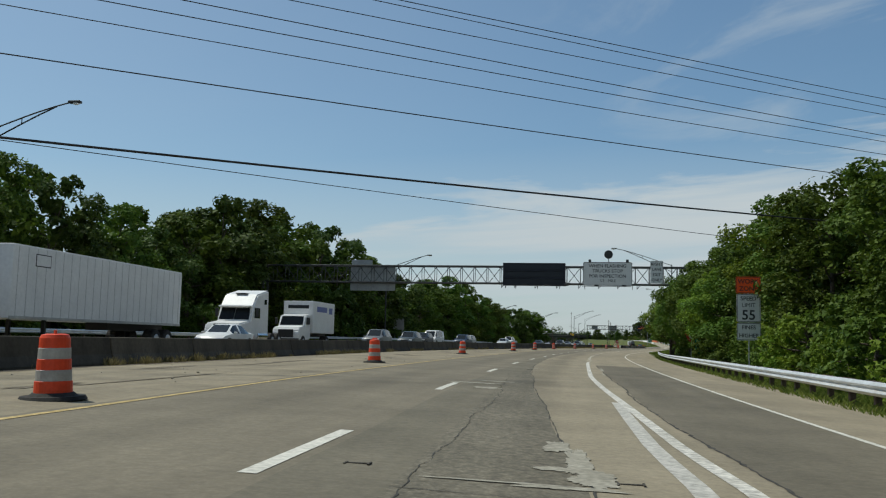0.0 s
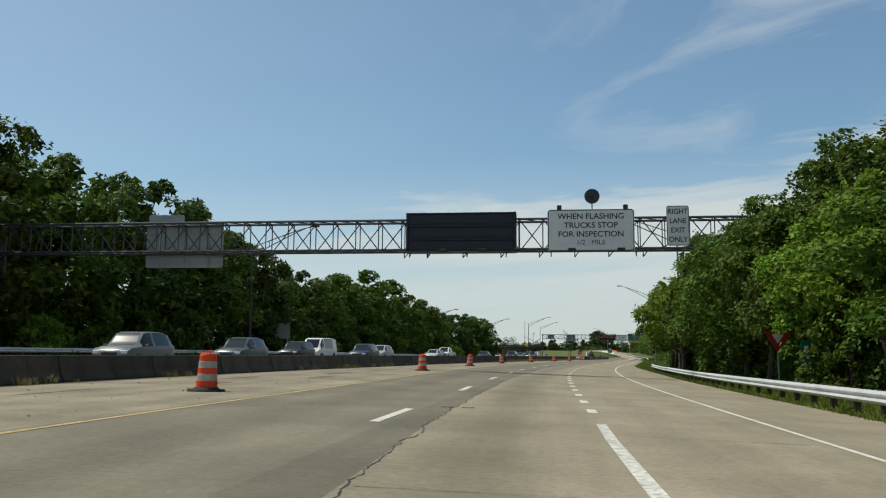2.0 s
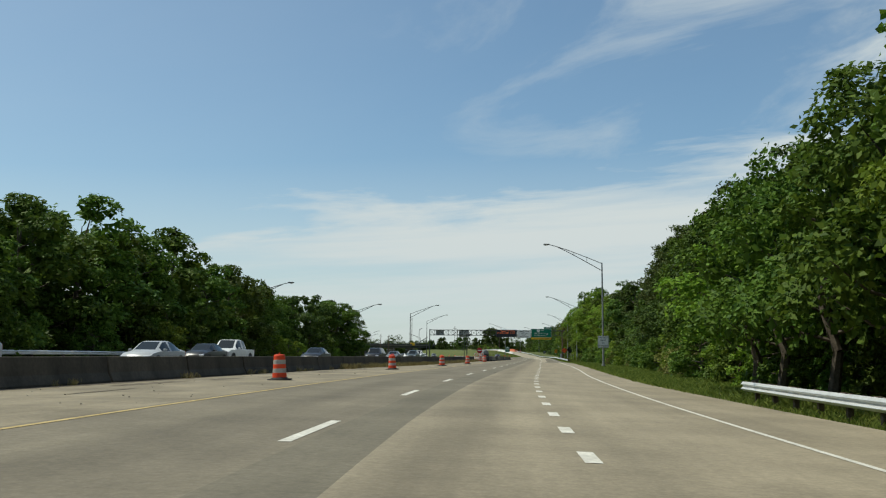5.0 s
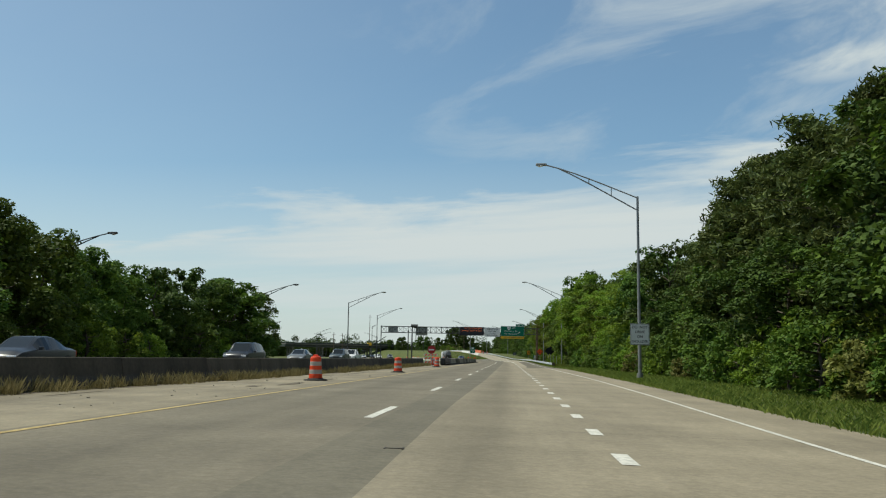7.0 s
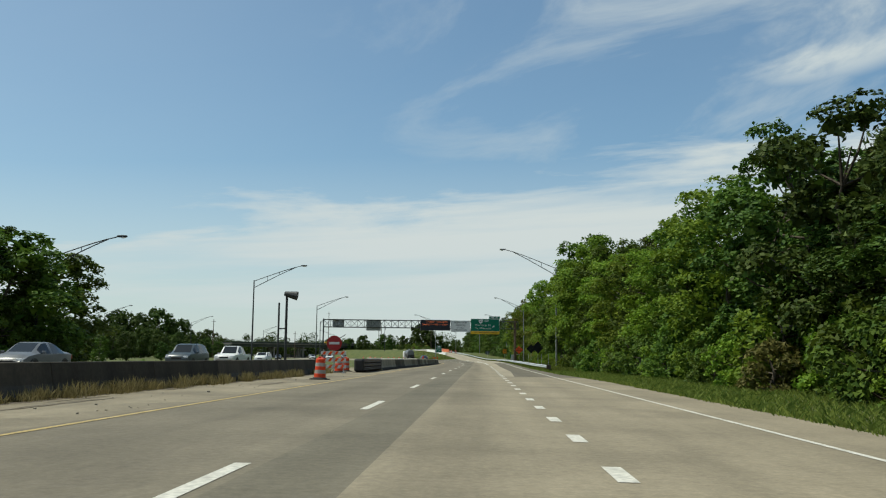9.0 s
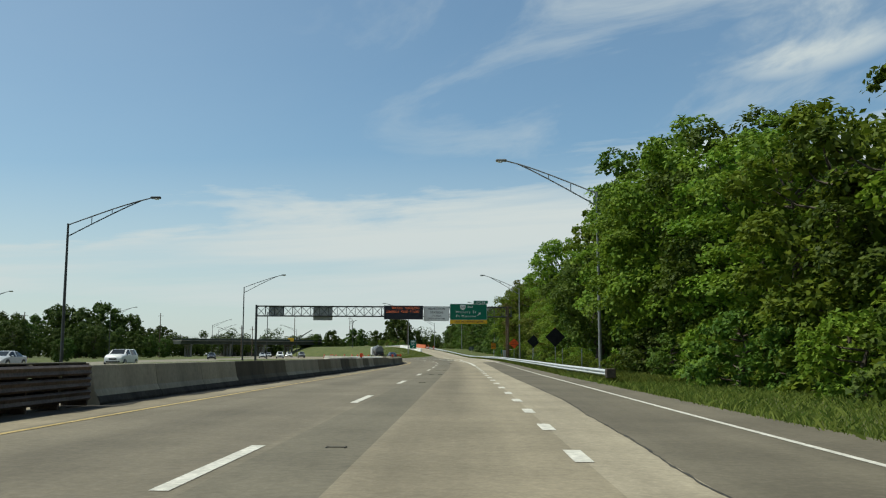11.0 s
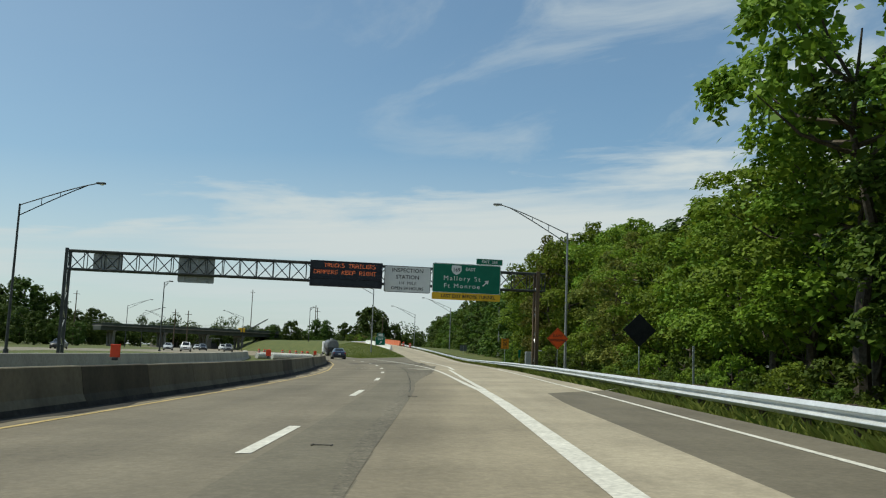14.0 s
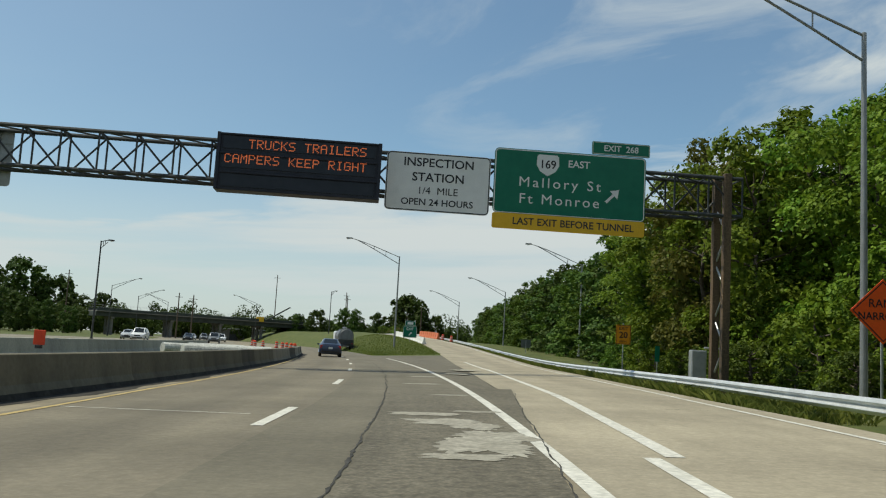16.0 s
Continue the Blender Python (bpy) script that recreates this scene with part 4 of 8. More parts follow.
def drum_root():
    root = thing("traffic_drum", Matrix.Identity(4), "orange plastic traffic drum with white bands on the shoulder", "traffic drum", "traffic drums along the work zone")
    levels = [(0.05, 0.255), (0.10, 0.252), (0.25, 0.245), (0.255, 0.237), (0.40, 0.232), (0.405, 0.226), (0.55, 0.222), (0.555, 0.216), (0.70, 0.212), (0.705, 0.206), (0.84, 0.2), (0.885, 0.18), (0.9, 0.12)]
    mats = ["o", "o", "o", "w", "w", "o", "o", "w", "w", "o", "o", "o"]
    for key, m, nm in (("o", DRUM_ORANGE, "drum_shell"), ("w", DRUM_WHITE, "reflective_band")):
        bm = bmesh.new()
        for i, c in enumerate(mats):
            if c != key:
                continue
            (z0, ra), (z1, rb) = levels[i], levels[i + 1]
            rings = [[bm.verts.new((r * math.cos(2 * math.pi * j / 24), r * math.sin(2 * math.pi * j / 24), z)) for j in range(24)] for z, r in ((z0, ra), (z1, rb))]
            for j in range(24):
                bm.faces.new((rings[0][j], rings[0][(j + 1) % 24], rings[1][(j + 1) % 24], rings[1][j]))
        if key == "o":
            bm.faces.new([bm.verts.new((0.12 * math.cos(2 * math.pi * j / 24), 0.12 * math.sin(2 * math.pi * j / 24), 0.9)) for j in range(24)])
        bmesh.ops.remove_doubles(bm, verts=bm.verts, dist=0.0005)
        part(nm, fixed(bm), m, root, "white reflective bands" if key == "w" else "", smooth=False)
    bm = bmesh.new()
    path_tube(bm, [(-0.11, 0, 0.89), (-0.09, 0, 0.94), (0.09, 0, 0.94), (0.11, 0, 0.89)], [0.022] * 4, 6)
    part("handle", bm, DRUM_ORANGE, root)
    bm = bmesh.new()
    bmesh.ops.create_cone(bm, cap_ends=True, segments=28, radius1=0.45, radius2=0.42, depth=0.05, matrix=Matrix.Translation((0, 0, 0.025)))
    bmesh.ops.create_cone(bm, cap_ends=True, segments=28, radius1=0.33, radius2=0.27, depth=0.05, matrix=Matrix.Translation((0, 0, 0.07)))
    part("rubber_base", bm, RUBBER, root, "black rubber ring base")
    return root


DRUMS = [(11.3, -6.9), (33.6, -7.45), (61.8, -7.95), (90.6, -7.3), (112.6, -7.6), (136, -8.1), (160, -8.0), (182.5, -7.5), (203, -7.02), (233.5, -7.15), (250, -9.0), (254, -9.2), (453, -7.2), (460, -7.6), (468, -8.1), (477, -8.6), (482, -12.2), (488, -9.3), (493.7, -12.4), (500, -11.2), (507, -12.8)]
RAMP_DRUMS = [(112, 3.2), (121, 3.3), (126, 3.3)]
drum = drum_root()
for i, (s, l) in enumerate(DRUMS):
    p = spot(s, l)
    m = pose(p.x, p.y, p.z, rnd.uniform(-2, 2), rnd.uniform(-2, 2), rnd.uniform(0, 360))
    if i == 0:
        drum.matrix_world = m
    else:
        copy_thing(drum, m)

for s, l in RAMP_DRUMS:
    p = ramp_place(s, l)
    copy_thing(drum, pose(p.x, p.y, p.z, 0, 0, 40 * s))

# ---- barriers on the ramp's crest ----
RAMP_WHITE = barrier_mesh("ramp_barrier_white", 3.66, 0.84, worn("whitewashed_barrier", (0.6, 0.59, 0.55), (0.75, 0.74, 0.7), 0.9, 10, 0.85, fine_mix=0.12, bump=0.1))
RAMP_ORANGE = barrier_mesh("ramp_barrier_orange", 1.9, 1.05, worn("faded_orange_plastic", (0.5, 0.12, 0.04), (0.62, 0.2, 0.09), 0.9, 10, 0.6, fine_mix=0.12, bump=0.05))
for s, l, mesh, label in [(98 + 3.66 * k, -2.5, RAMP_WHITE, "white concrete barrier section on the ramp") for k in range(11)] + [(126 + 2.0 * k, 3.25 - 0.03 * k, RAMP_ORANGE, "orange plastic barrier on the ramp") for k in range(9)]:
    p = ramp_place(s, l)
    ob = new("ramp_barrier", mesh)
    ob.matrix_world = pose(p.x, p.y, p.z, 0, 0, -math.degrees(RAMP.heading(s)))
    tagged(ob, label, "barrier", "barriers on the ramp")

# ---- street lamps ----


def street_lamp(foot, towards, z_head, z_pole, reach, label, dark=False):
    """A pole with a two-rod bracket arm and a cobra head. towards: the way the arm points, degrees to the right of y."""
    mat_ = DARK_STEEL if dark else LAMP_STEEL
    root = thing("street_lamp", pose(foot[0], foot[1], foot[2], 0, 0, -towards), label, "street lamp", "street lamps")
    zh, zp = z_head - foot[2], z_pole - foot[2]
    bm = rod(bmesh.new(), (0, 0, 0), (0, 0, zp), 0.125, 0.075, 12)
    part("pole", bm, mat_, root)
    bm = rod(bmesh.new(), (0, 0, 0), (0, 0, 0.35), 0.22, 0.2, 12)
    part("base_flange", bm, mat_, root)
    bm = bmesh.new()
    upper = [(0, reach * t, zp - 0.1 + (zh - zp + 0.1) * (1.12 * t - 0.12 * t ** 4)) for t in np.linspace(0, 1, 7)]
    bent_tube(bm, upper, 0.045, 8)
    part("arm_upper", bm, mat_, root)
    bm = bmesh.new()
    low = [(0, reach * 0.86 * t, zp - 0.95 + (zh - zp + 0.72) * (1.05 * t - 0.05 * t ** 4)) for t in np.linspace(0, 1, 6)]
    bent_tube(bm, low, 0.045, 8)
    part("arm_lower", bm, mat_, root)
    for t in (0.28, 0.52):
        i = t * 6
        a = Vector(upper[int(i)]).lerp(Vector(upper[int(i) + 1]), i - int(i))
        j = t / 0.86 * 5
        b = Vector(low[int(j)]).lerp(Vector(low[int(j) + 1]), j - int(j))
        part("arm_strut", rod(bmesh.new(), a, b, 0.03, None, 6), mat_, root)
    bm = bmesh.new()
    box(bm, (0, reach + 0.22, zh), (0.32, 0.75, 0.16), bevel=0.06)
    part("lamp_head", bm, mat_, root)
    bm = bmesh.new()
    bmesh.ops.create_uvsphere(bm, u_segments=12, v_segments=6, radius=0.14, matrix=Matrix.Translation((0, reach + 0.3, zh - 0.08)) @ Matrix.Diagonal((1, 1.5, 0.6, 1)))
    part("lens", bm, LENS, root, "clear glass lens")
    return root


L_R = "galvanised street lamp with a curved double arm beside the trees"
for x, y, hd, rch in ((35.3, 115.3, 13.5, 7.4), (61.7, 198.35, 19, 6.2), (92.6, 286.2, 19, 6.2), (121.5, 368.7, 16, 5.9)):
    street_lamp((x, y, -0.2), hd - 90, 14.1, 11.9, rch, L_R)
for x, y in ((144.6, 440), (153.8, 492), (157.6, 533)):
    street_lamp((x, y, 1.2), 15 - 90, 14.0, 11.9, 6.2, "galvanised street lamp along the exit ramp")
street_lamp((124.6, 449, 0.4), 14 - 90, 13.9, 12.0, 6.0, "street lamp on the grass gore")
for x, y, zh in ((-19.3, 48.8, 14), (2.7, 126, 13.4), (26.5, 217, 10.2), (44.6, 261.4, 10.2), (64, 301, 12.5), (83.2, 376.3, 13.8), (37, 417, 13), (58, 470, 13)):
    hd = 11 if y < 100 else 15 if y < 150 else 19
    a = radians(hd + 90)
    street_lamp((x - 6.2 * math.sin(a), y - 6.2 * math.cos(a), -0.1), hd + 90, zh, zh - 1.9, 6.2, "dark street lamp by the oncoming carriageway", dark=True)
street_lamp((89.9, 456, -0.2), 60, 11.8, 11.6, 1.0, "tall slim street lamp in the median", dark=True)
for x, y, hd, zh in ((82, 560, 106, 13.4), (86, 591, 106, 12.6), (93, 610, -74, 12.2), (117, 592, -74, 12.8)):
    street_lamp((x, y, -0.3), hd, zh, zh - 1.9, 6.2, "far street lamp along the oncoming carriageway", dark=True)
street_lamp((131, 548, 0.2), 95, 13.2, 13.0, 0.8, "tall slim street lamp near the bridge", dark=True)

# ---- sign gantries ----


def truss(root, x0, x1, z0, z1, depth, bay, material, r=0.075, thin=0.035):
    """A box truss along x: four chords, and in every bay a post, a diagonal and cross braces."""
    y0, y1 = 0.0, depth
    for y in (y0, y1):
        for z in (z0, z1):
            part("chord", rod(bmesh.new(), (x0, y, z), (x1, y, z), r, None, 8), material, root)
    n = max(1, round((x1 - x0) / bay))
    b = (x1 - x0) / n
    for i in range(n + 1):
        x = x0 + b * i
        bm = bmesh.new()
        for y in (y0, y1):
            rod(bm, (x, y, z0), (x, y, z1), thin, None, 6)
        for z in (z0, z1):
            rod(bm, (x, y0, z), (x, y1, z), thin, None, 6)
        part("truss_frame", bm, material, root)
        if i < n:
            bm = bmesh.new()
            rod(bm, (x, y0, z1), (x + b, y0, z0), thin, None, 6)
            rod(bm, (x + b, y1, z1), (x, y1, z0), thin, None, 6)
            rod(bm, (x, y0, z0), (x + b, y1, z0), thin * 0.8, None, 6)
            rod(bm, (x, y0, z1), (x + b, y1, z1), thin * 0.8, None, 6)
            part("truss_brace", bm, material, root)


def panel(root, name, x0, x1, z0, z1, y, material, radius=0.12, border=None, thick=0.05, inset=0.05, bw=0.05):
    ob = part(name, fixed(slab(bmesh.new(), rounded(x0, x1, z0, z1, radius), y, y + thick)), material, root)
    if border:
        outer = rounded(x0 + inset, x1 - inset, z0 + inset, z1 - inset, max(0.02, radius - inset))
        inner = rounded(x0 + inset + bw, x1 - inset - bw, z0 + inset + bw, z1 - inset - bw, max(0.015, radius - inset - bw))
        bm = bmesh.new()
        n = len(outer)
        a = [bm.verts.new((x, y - 0.004, z)) for x, z in outer]
        b = [bm.verts.new((x, y - 0.004, z)) for x, z in inner]
        for i in range(n):
            bm.faces.new((a[i], a[(i + 1) % n], b[(i + 1) % n], b[i]))
        part("border", fixed(bm), border, root)
    return ob


def sign_back(root, x0, x1, z0, z1, y):
    """The rear of a sign that faces the other way: sheet, stiffeners and edge."""
    part("sign_sheet", fixed(slab(bmesh.new(), rounded(x0, x1, z0, z1, 0.15), y, y + 0.04)), SIGN_BACK, root, "bare aluminium back of a road sign")
    for k in range(3):
        x = x0 + (x1 - x0) * (0.18 + 0.32 * k)
        part("stiffener", box(bmesh.new(), (x, y - 0.06, (z0 + z1) / 2), (0.09, 0.1, (z1 - z0) * 0.96), bevel=0.01), SIGN_BACK, root)
    for k in range(2):
        z = z0 + (z1 - z0) * (0.25 + 0.5 * k)
        part("stiffener", box(bmesh.new(), ((x0 + x1) / 2, y - 0.02, z), ((x1 - x0) * 0.97, 0.04, 0.08), bevel=0.008), SIGN_BACK, root)


def sign_light(root, x, z, y_from, y_to):
    """A bracket under the sign with a flood lamp at its end."""
    bm = rod(bmesh.new(), (x, y_from, z + 0.35), (x, y_to, z + 0.1), 0.03, None, 6)
    rod(bm, (x, y_to, z + 0.12), (x, y_to, z - 0.22), 0.035, None, 6)
    rod(bm, (x, y_to, z - 0.2), (x, y_from * 0.5 + y_to * 0.5, z + 0.2), 0.025, None, 6)
    part("light_bracket", bm, DARK_STEEL, root)


def message_board(root, x0, x1, z0, z1, y, deep, rows):
    part("cabinet", box(bmesh.new(), ((x0 + x1) / 2, y + deep / 2, (z0 + z1) / 2), (x1 - x0, deep, z1 - z0), bevel=0.02), DMS_CASE, root, "dark sheet-metal message board cabinet")
    h = (z1 - z0) / rows
    for r in range(rows):
        zc = z0 + h * (r + 0.5)
        part("matrix_panel", box(bmesh.new(), ((x0 + x1) / 2, y - 0.01, zc), (x1 - x0 - 0.5, 0.04, h * 0.66), bevel=0.006), DMS_FACE, root)
        part("visor", box(bmesh.new(), ((x0 + x1) / 2, y - 0.03, z0 + h * (r + 0.92)), (x1 - x0 - 0.3, 0.1, 0.07), bevel=0.01), DMS_CASE, root)
    for x in (x0 + 0.07, x1 - 0.07):
        part("side_frame", box(bmesh.new(), (x, y - 0.03, (z0 + z1) / 2), (0.14, 0.1, z1 - z0), bevel=0.01), DMS_CASE, root)


GLYPHS = {
    "T": "11111 00100 00100 00100 00100 00100 00100", "R": "11110 10001 10001 11110 10100 10010 10001", "U": "10001 10001 10001 10001 10001 10001 01110",
    "C": "01110 10001 10000 10000 10000 10001 01110", "K": "10001 10010 10100 11000 10100 10010 10001", "S": "01111 10000 10000 01110 00001 00001 11110",
    "A": "01110 10001 10001 11111 10001 10001 10001", "I": "01110 00100 00100 00100 00100 00100 01110", "L": "10000 10000 10000 10000 10000 10000 11111",
    "E": "11111 10000 10000 11110 10000 10000 11111", "M": "10001 11011 10101 10101 10001 10001 10001", "P": "11110 10001 10001 11110 10000 10000 10000",
    "G": "01110 10001 10000 10111 10001 10001 01110", "H": "10001 10001 10001 11111 10001 10001 10001", " ": "00000 00000 00000 00000 00000 00000 00000"}


def led_line(root, text, xc, zc, y, pitch):
    bm = bmesh.new()
    width = len(text) * 6 * pitch - pitch
    for i, ch in enumerate(text):
        for r, row in enumerate(GLYPHS[ch].split()):
            for c, bit in enumerate(row):
                if bit == "1":
                    x, z = xc - width / 2 + (i * 6 + c) * pitch, zc + (3 - r) * pitch
                    q = pitch * 0.40
                    bm.faces.new([bm.verts.new((x + dx * q, y, z + dz * q)) for dx, dz in ((-1, -1), (1, -1), (1, 1), (-1, 1))])
    part("led_text", bm, LED, root, "lit amber dot-matrix lettering")


# first gantry: local x runs along it to the right, y away from the oncoming camera
G1 = thing("sign_gantry", pose(27.49, 90.62, 0, 0, 0, -12.4), "grey steel truss sign gantry over both carriageways", "sign gantry")
X1 = lambda x: (x - 27.6) / math.cos(radians(8.3))
truss(G1, -45.5, 5.2, 7.45, 9.3, 1.25, 1.45, TRUSS_GREY)
for x in (-45.2, 5.0):
    for y in (0, 1.25):
        part("leg", rod(bmesh.new(), (x, y, -0.4), (x, y, 9.3), 0.16, 0.13, 12), TRUSS_GREY, G1)
    for i in range(6):
        z = 0.6 + i * 1.25
        part("leg_brace", rod(bmesh.new(), (x, 0 if i % 2 else 1.25, z), (x, 1.25 if i % 2 else 0, z + 1.25), 0.04, None, 6), TRUSS_GREY, G1)
message_board(G1, X1(10.25), X1(16.85), 7.18, 9.6, -0.95, 0.9, 3)
panel(G1, "sign_face", X1(18.7), X1(23.8), 7.26, 9.8, -0.3, SIGN_WHITE, 0.2, SIGN_BLACK, inset=0.03, bw=0.045)
xc = (X1(18.7) + X1(23.8)) / 2
for text, z, size in (("WHEN FLASHING", 9.36, 0.48), ("TRUCKS STOP", 8.82, 0.48), ("FOR INSPECTION", 8.28, 0.48)):
    lettering(text, size, SIGN_BLACK, G1, xc, -0.306, z, squeeze=1.04)
lettering("1/2   MILE", 0.42, SIGN_BLACK, G1, xc, -0.306, 7.78, squeeze=1.0)
panel(G1, "sign_face", X1(25.65), X1(26.95), 7.55, 9.95, -0.3, SIGN_WHITE, 0.14, SIGN_BLACK, inset=0.02, bw=0.03)
xr = (X1(25.65) + X1(26.95)) / 2
for i, text in enumerate(("RIGHT", "LANE", "EXIT", "ONLY")):
    lettering(text, 0.44, SIGN_BLACK, G1, xr, -0.306, 9.59 - 0.56 * i, squeeze=0.92)
for x in (X1(19.4), X1(23.3)):
    part("flasher", box(bmesh.new(), (x, -0.2, 9.92), (0.28, 0.25, 0.3), bevel=0.03), BLACK_PLASTIC, G1, "dark unlit flashing beacon")
bm = bmesh.new()
bmesh.ops.create_cone(bm, cap_ends=True, segments=24, radius1=0.46, radius2=0.43, depth=0.1, matrix=Matrix.Translation((xc + 0.1, -0.2, 10.62)) @ Matrix.Rotation(radians(90), 4, "X"))
part("round_disc", bm, DARK_STEEL, G1, "round grey disc on a short mast")
bm = bmesh.new()
bmesh.ops.create_cone(bm, cap_ends=True, segments=16, radius1=0.12, radius2=0.1, depth=0.12, matrix=Matrix.Translation((xc + 0.1, -0.28, 10.62)) @ Matrix.Rotation(radians(90), 4, "X"))
part("disc_hub", bm, BLACK_PLASTIC, G1)
part("disc_mast", rod(bmesh.new(), (xc + 0.1, -0.15, 9.1), (xc + 0.1, -0.15, 10.25), 0.04, None, 6), DARK_STEEL, G1)
for i, x in enumerate((10.6, 11.7, 14.0, 16.3, 18.9, 23.75)):
    sign_light(G1, X1(x), 7.0, 0.0, -1.7)
part("light_rail", rod(bmesh.new(), (X1(10.2), -1.7, 7.1), (X1(17), -1.7, 7.1), 0.03, None, 6), DARK_STEEL, G1)
part("light_rail", rod(bmesh.new(), (X1(18.6), -1.7, 7.1), (X1(23.6), -1.7, 7.1), 0.03, None, 6), DARK_STEEL, G1)
for x in (12.6, 14.9, 17.0, 20.1, 22.9):
    part("flood_lamp", box(bmesh.new(), (X1(x), -1.7, 7.2), (0.45, 0.3, 0.16), bevel=0.03), BLACK_PLASTIC, G1)
for x in (10.0, 11.4, 13.6, 15.9, 18.2, 20.3, 22.3, 24.3):
    bm = rod(bmesh.new(), (X1(x), 0, 7.42), (X1(x), 0, 6.93), 0.035, None, 6)
    rod(bm, (X1(x), 0, 6.95), (X1(x) + 0.38, 0, 7.42), 0.03, None, 6)
    part("hanger_bracket", bm, TRUSS_GREY, G1)
sign_back(G1, X1(-7.3), X1(-2.1), 6.55, 9.5, 1.4)
part("sign_tab", fixed(slab(bmesh.new(), rounded(X1(-7.2), X1(-4.8), 9.5, 10.05, 0.08), 1.4, 1.44)), SIGN_BACK, G1, "small tab panel above the sign")

# second gantry
RUSTY = worn("rust_stained_steel", (0.06, 0.045, 0.032), (0.17, 0.11, 0.06), 1.2, 14, 0.7, metal=0.1, stretch=(1, 1, 0.25))
G2_TURN = math.degrees(math.atan2(387.9 - 379.6, 124.6 - 80.3))
G2 = thing("sign_gantry", pose(124.6, 379.6, 0, 0, 0, -G2_TURN), "dark steel truss sign gantry before the exit", "sign gantry")
X2 = lambda x: (x - 124.6) / math.cos(radians(G2_TURN))
truss(G2, X2(80.3), 0.0, 7.65, 9.35, 1.2, 1.55, DARK_STEEL, 0.09, 0.045)
for x in (X2(80.3), -0.7):
    y0, y1 = (0, 1.2) if x < -1 else (0.0, 1.15)
    for y in (y0, y1):
        part("leg", box(bmesh.new(), (x, y, 4.6), (0.26 if x < -1 else 0.34, 0.24 if x < -1 else 0.3, 9.9), bevel=0.02), DARK_STEEL if x < -1 else RUSTY, G2)
    for i in range(6):
        z = 0.6 + i * 1.25
        part("leg_brace", rod(bmesh.new(), (x, y0 if i % 2 else y1, z), (x, y1 if i % 2 else y0, z + 1.25), 0.045, None, 6), GALV, G2)
message_board(G2, X2(102.05), X2(108.75), 7.1, 9.5, -0.95, 0.85, 3)
led_line(G2, "TRUCKS TRAILERS", X2(105.75), 9.07, -0.99, 0.0548)
led_line(G2, "CAMPERS KEEP RIGHT", X2(105.3), 8.42, -0.99, 0.0548)
panel(G2, "sign_face", X2(108.98), X2(113.4), 6.86, 9.4, -0.3, SIGN_WHITE, 0.2, SIGN_BLACK, inset=0.02, bw=0.045)
xi = (X2(108.98) + X2(113.4)) / 2
for text, z, size in (("INSPECTION", 8.97, 0.52), ("STATION", 8.33, 0.52), ("1/4  MILE", 7.75, 0.44), ("OPEN 24 HOURS", 7.25, 0.4)):
    lettering(text, size, SIGN_BLACK, G2, xi, -0.306, z, squeeze=1.04)
panel(G2, "sign_face", X2(113.55), X2(120.15), 7.06, 9.9, -0.3, SIGN_GREEN, 0.2, None)
panel(G2, "exit_only_panel", X2(113.55), X2(120.15), 6.38, 7.055, -0.3, SIGN_YELLOW, 0.1, None)
panel(G2, "exit_tab", X2(117.75), X2(120.3), 9.93, 10.5, -0.3, SIGN_GREEN, 0.06, LINE_WHITE, inset=0.02, bw=0.025)
bm = bmesh.new()
o = rounded(X2(113.55) + 0.03, X2(120.15) - 0.03, 7.07, 9.87, 0.17)
q = rounded(X2(113.55) + 0.07, X2(120.15) - 0.07, 7.10, 9.83, 0.13)
a = [bm.verts.new((x, -0.304, z)) for x, z in o]
b = [bm.verts.new((x, -0.304, z)) for x, z in q]
for i in range(len(o)):
    bm.faces.new((a[i], a[(i + 1) % len(o)], b[(i + 1) % len(o)], b[i]))
part("border", fixed(bm), SIGN_WHITE, G2)
lettering("EXIT  268", 0.38, SIGN_WHITE, G2, X2(119.03), -0.306, 10.21)
sx = X2(115.85)
shield = [(-0.5, 0.42), (-0.42, 0.5), (0.42, 0.5), (0.5, 0.42), (0.52, 0.0), (0.36, -0.3), (0.0, -0.52), (-0.36, -0.3), (-0.52, 0.0)]
part("route_shield", fixed(slab(bmesh.new(), [(sx + x * 0.95, 9.26 + z * 0.92) for x, z in shield], -0.32, -0.3)), SIGN_WHITE, G2, "white route shield")
lettering("169", 0.52, SIGN_BLACK, G2, sx, -0.326, 9.28, squeeze=0.95)
lettering("EAST", 0.44, SIGN_WHITE, G2, X2(117.2), -0.306, 9.38)
lettering("Mallory St", 0.62, SIGN_WHITE, G2, X2(116.4), -0.306, 8.45, squeeze=1.08, spacing=1.3)
lettering("Ft Monroe", 0.62, SIGN_WHITE, G2, X2(116.4), -0.306, 7.72, squeeze=1.08, spacing=1.25)
lettering("LAST EXIT BEFORE TUNNEL", 0.44, SIGN_BLACK, G2, X2(117.05), -0.306, 6.72, squeeze=0.98)
ax, az = X2(118.7), 8.1
c45 = math.sqrt(0.5)
arrow = [(-0.4, -0.06), (0.08, -0.06), (0.08, -0.24), (0.42, 0.0), (0.08, 0.24), (0.08, 0.06), (-0.4, 0.06)]
part("arrow", fixed(slab(bmesh.new(), [(ax + (x - z) * c45, az + (x + z) * c45) for x, z in arrow], -0.312, -0.3)), SIGN_WHITE, G2, "white slanting arrow")
sign_back(G2, X2(82.3), X2(84.9), 7.75, 9.3, 1.35)
sign_back(G2, X2(89.9), X2(93.2), 6.95, 9.45, 1.35)
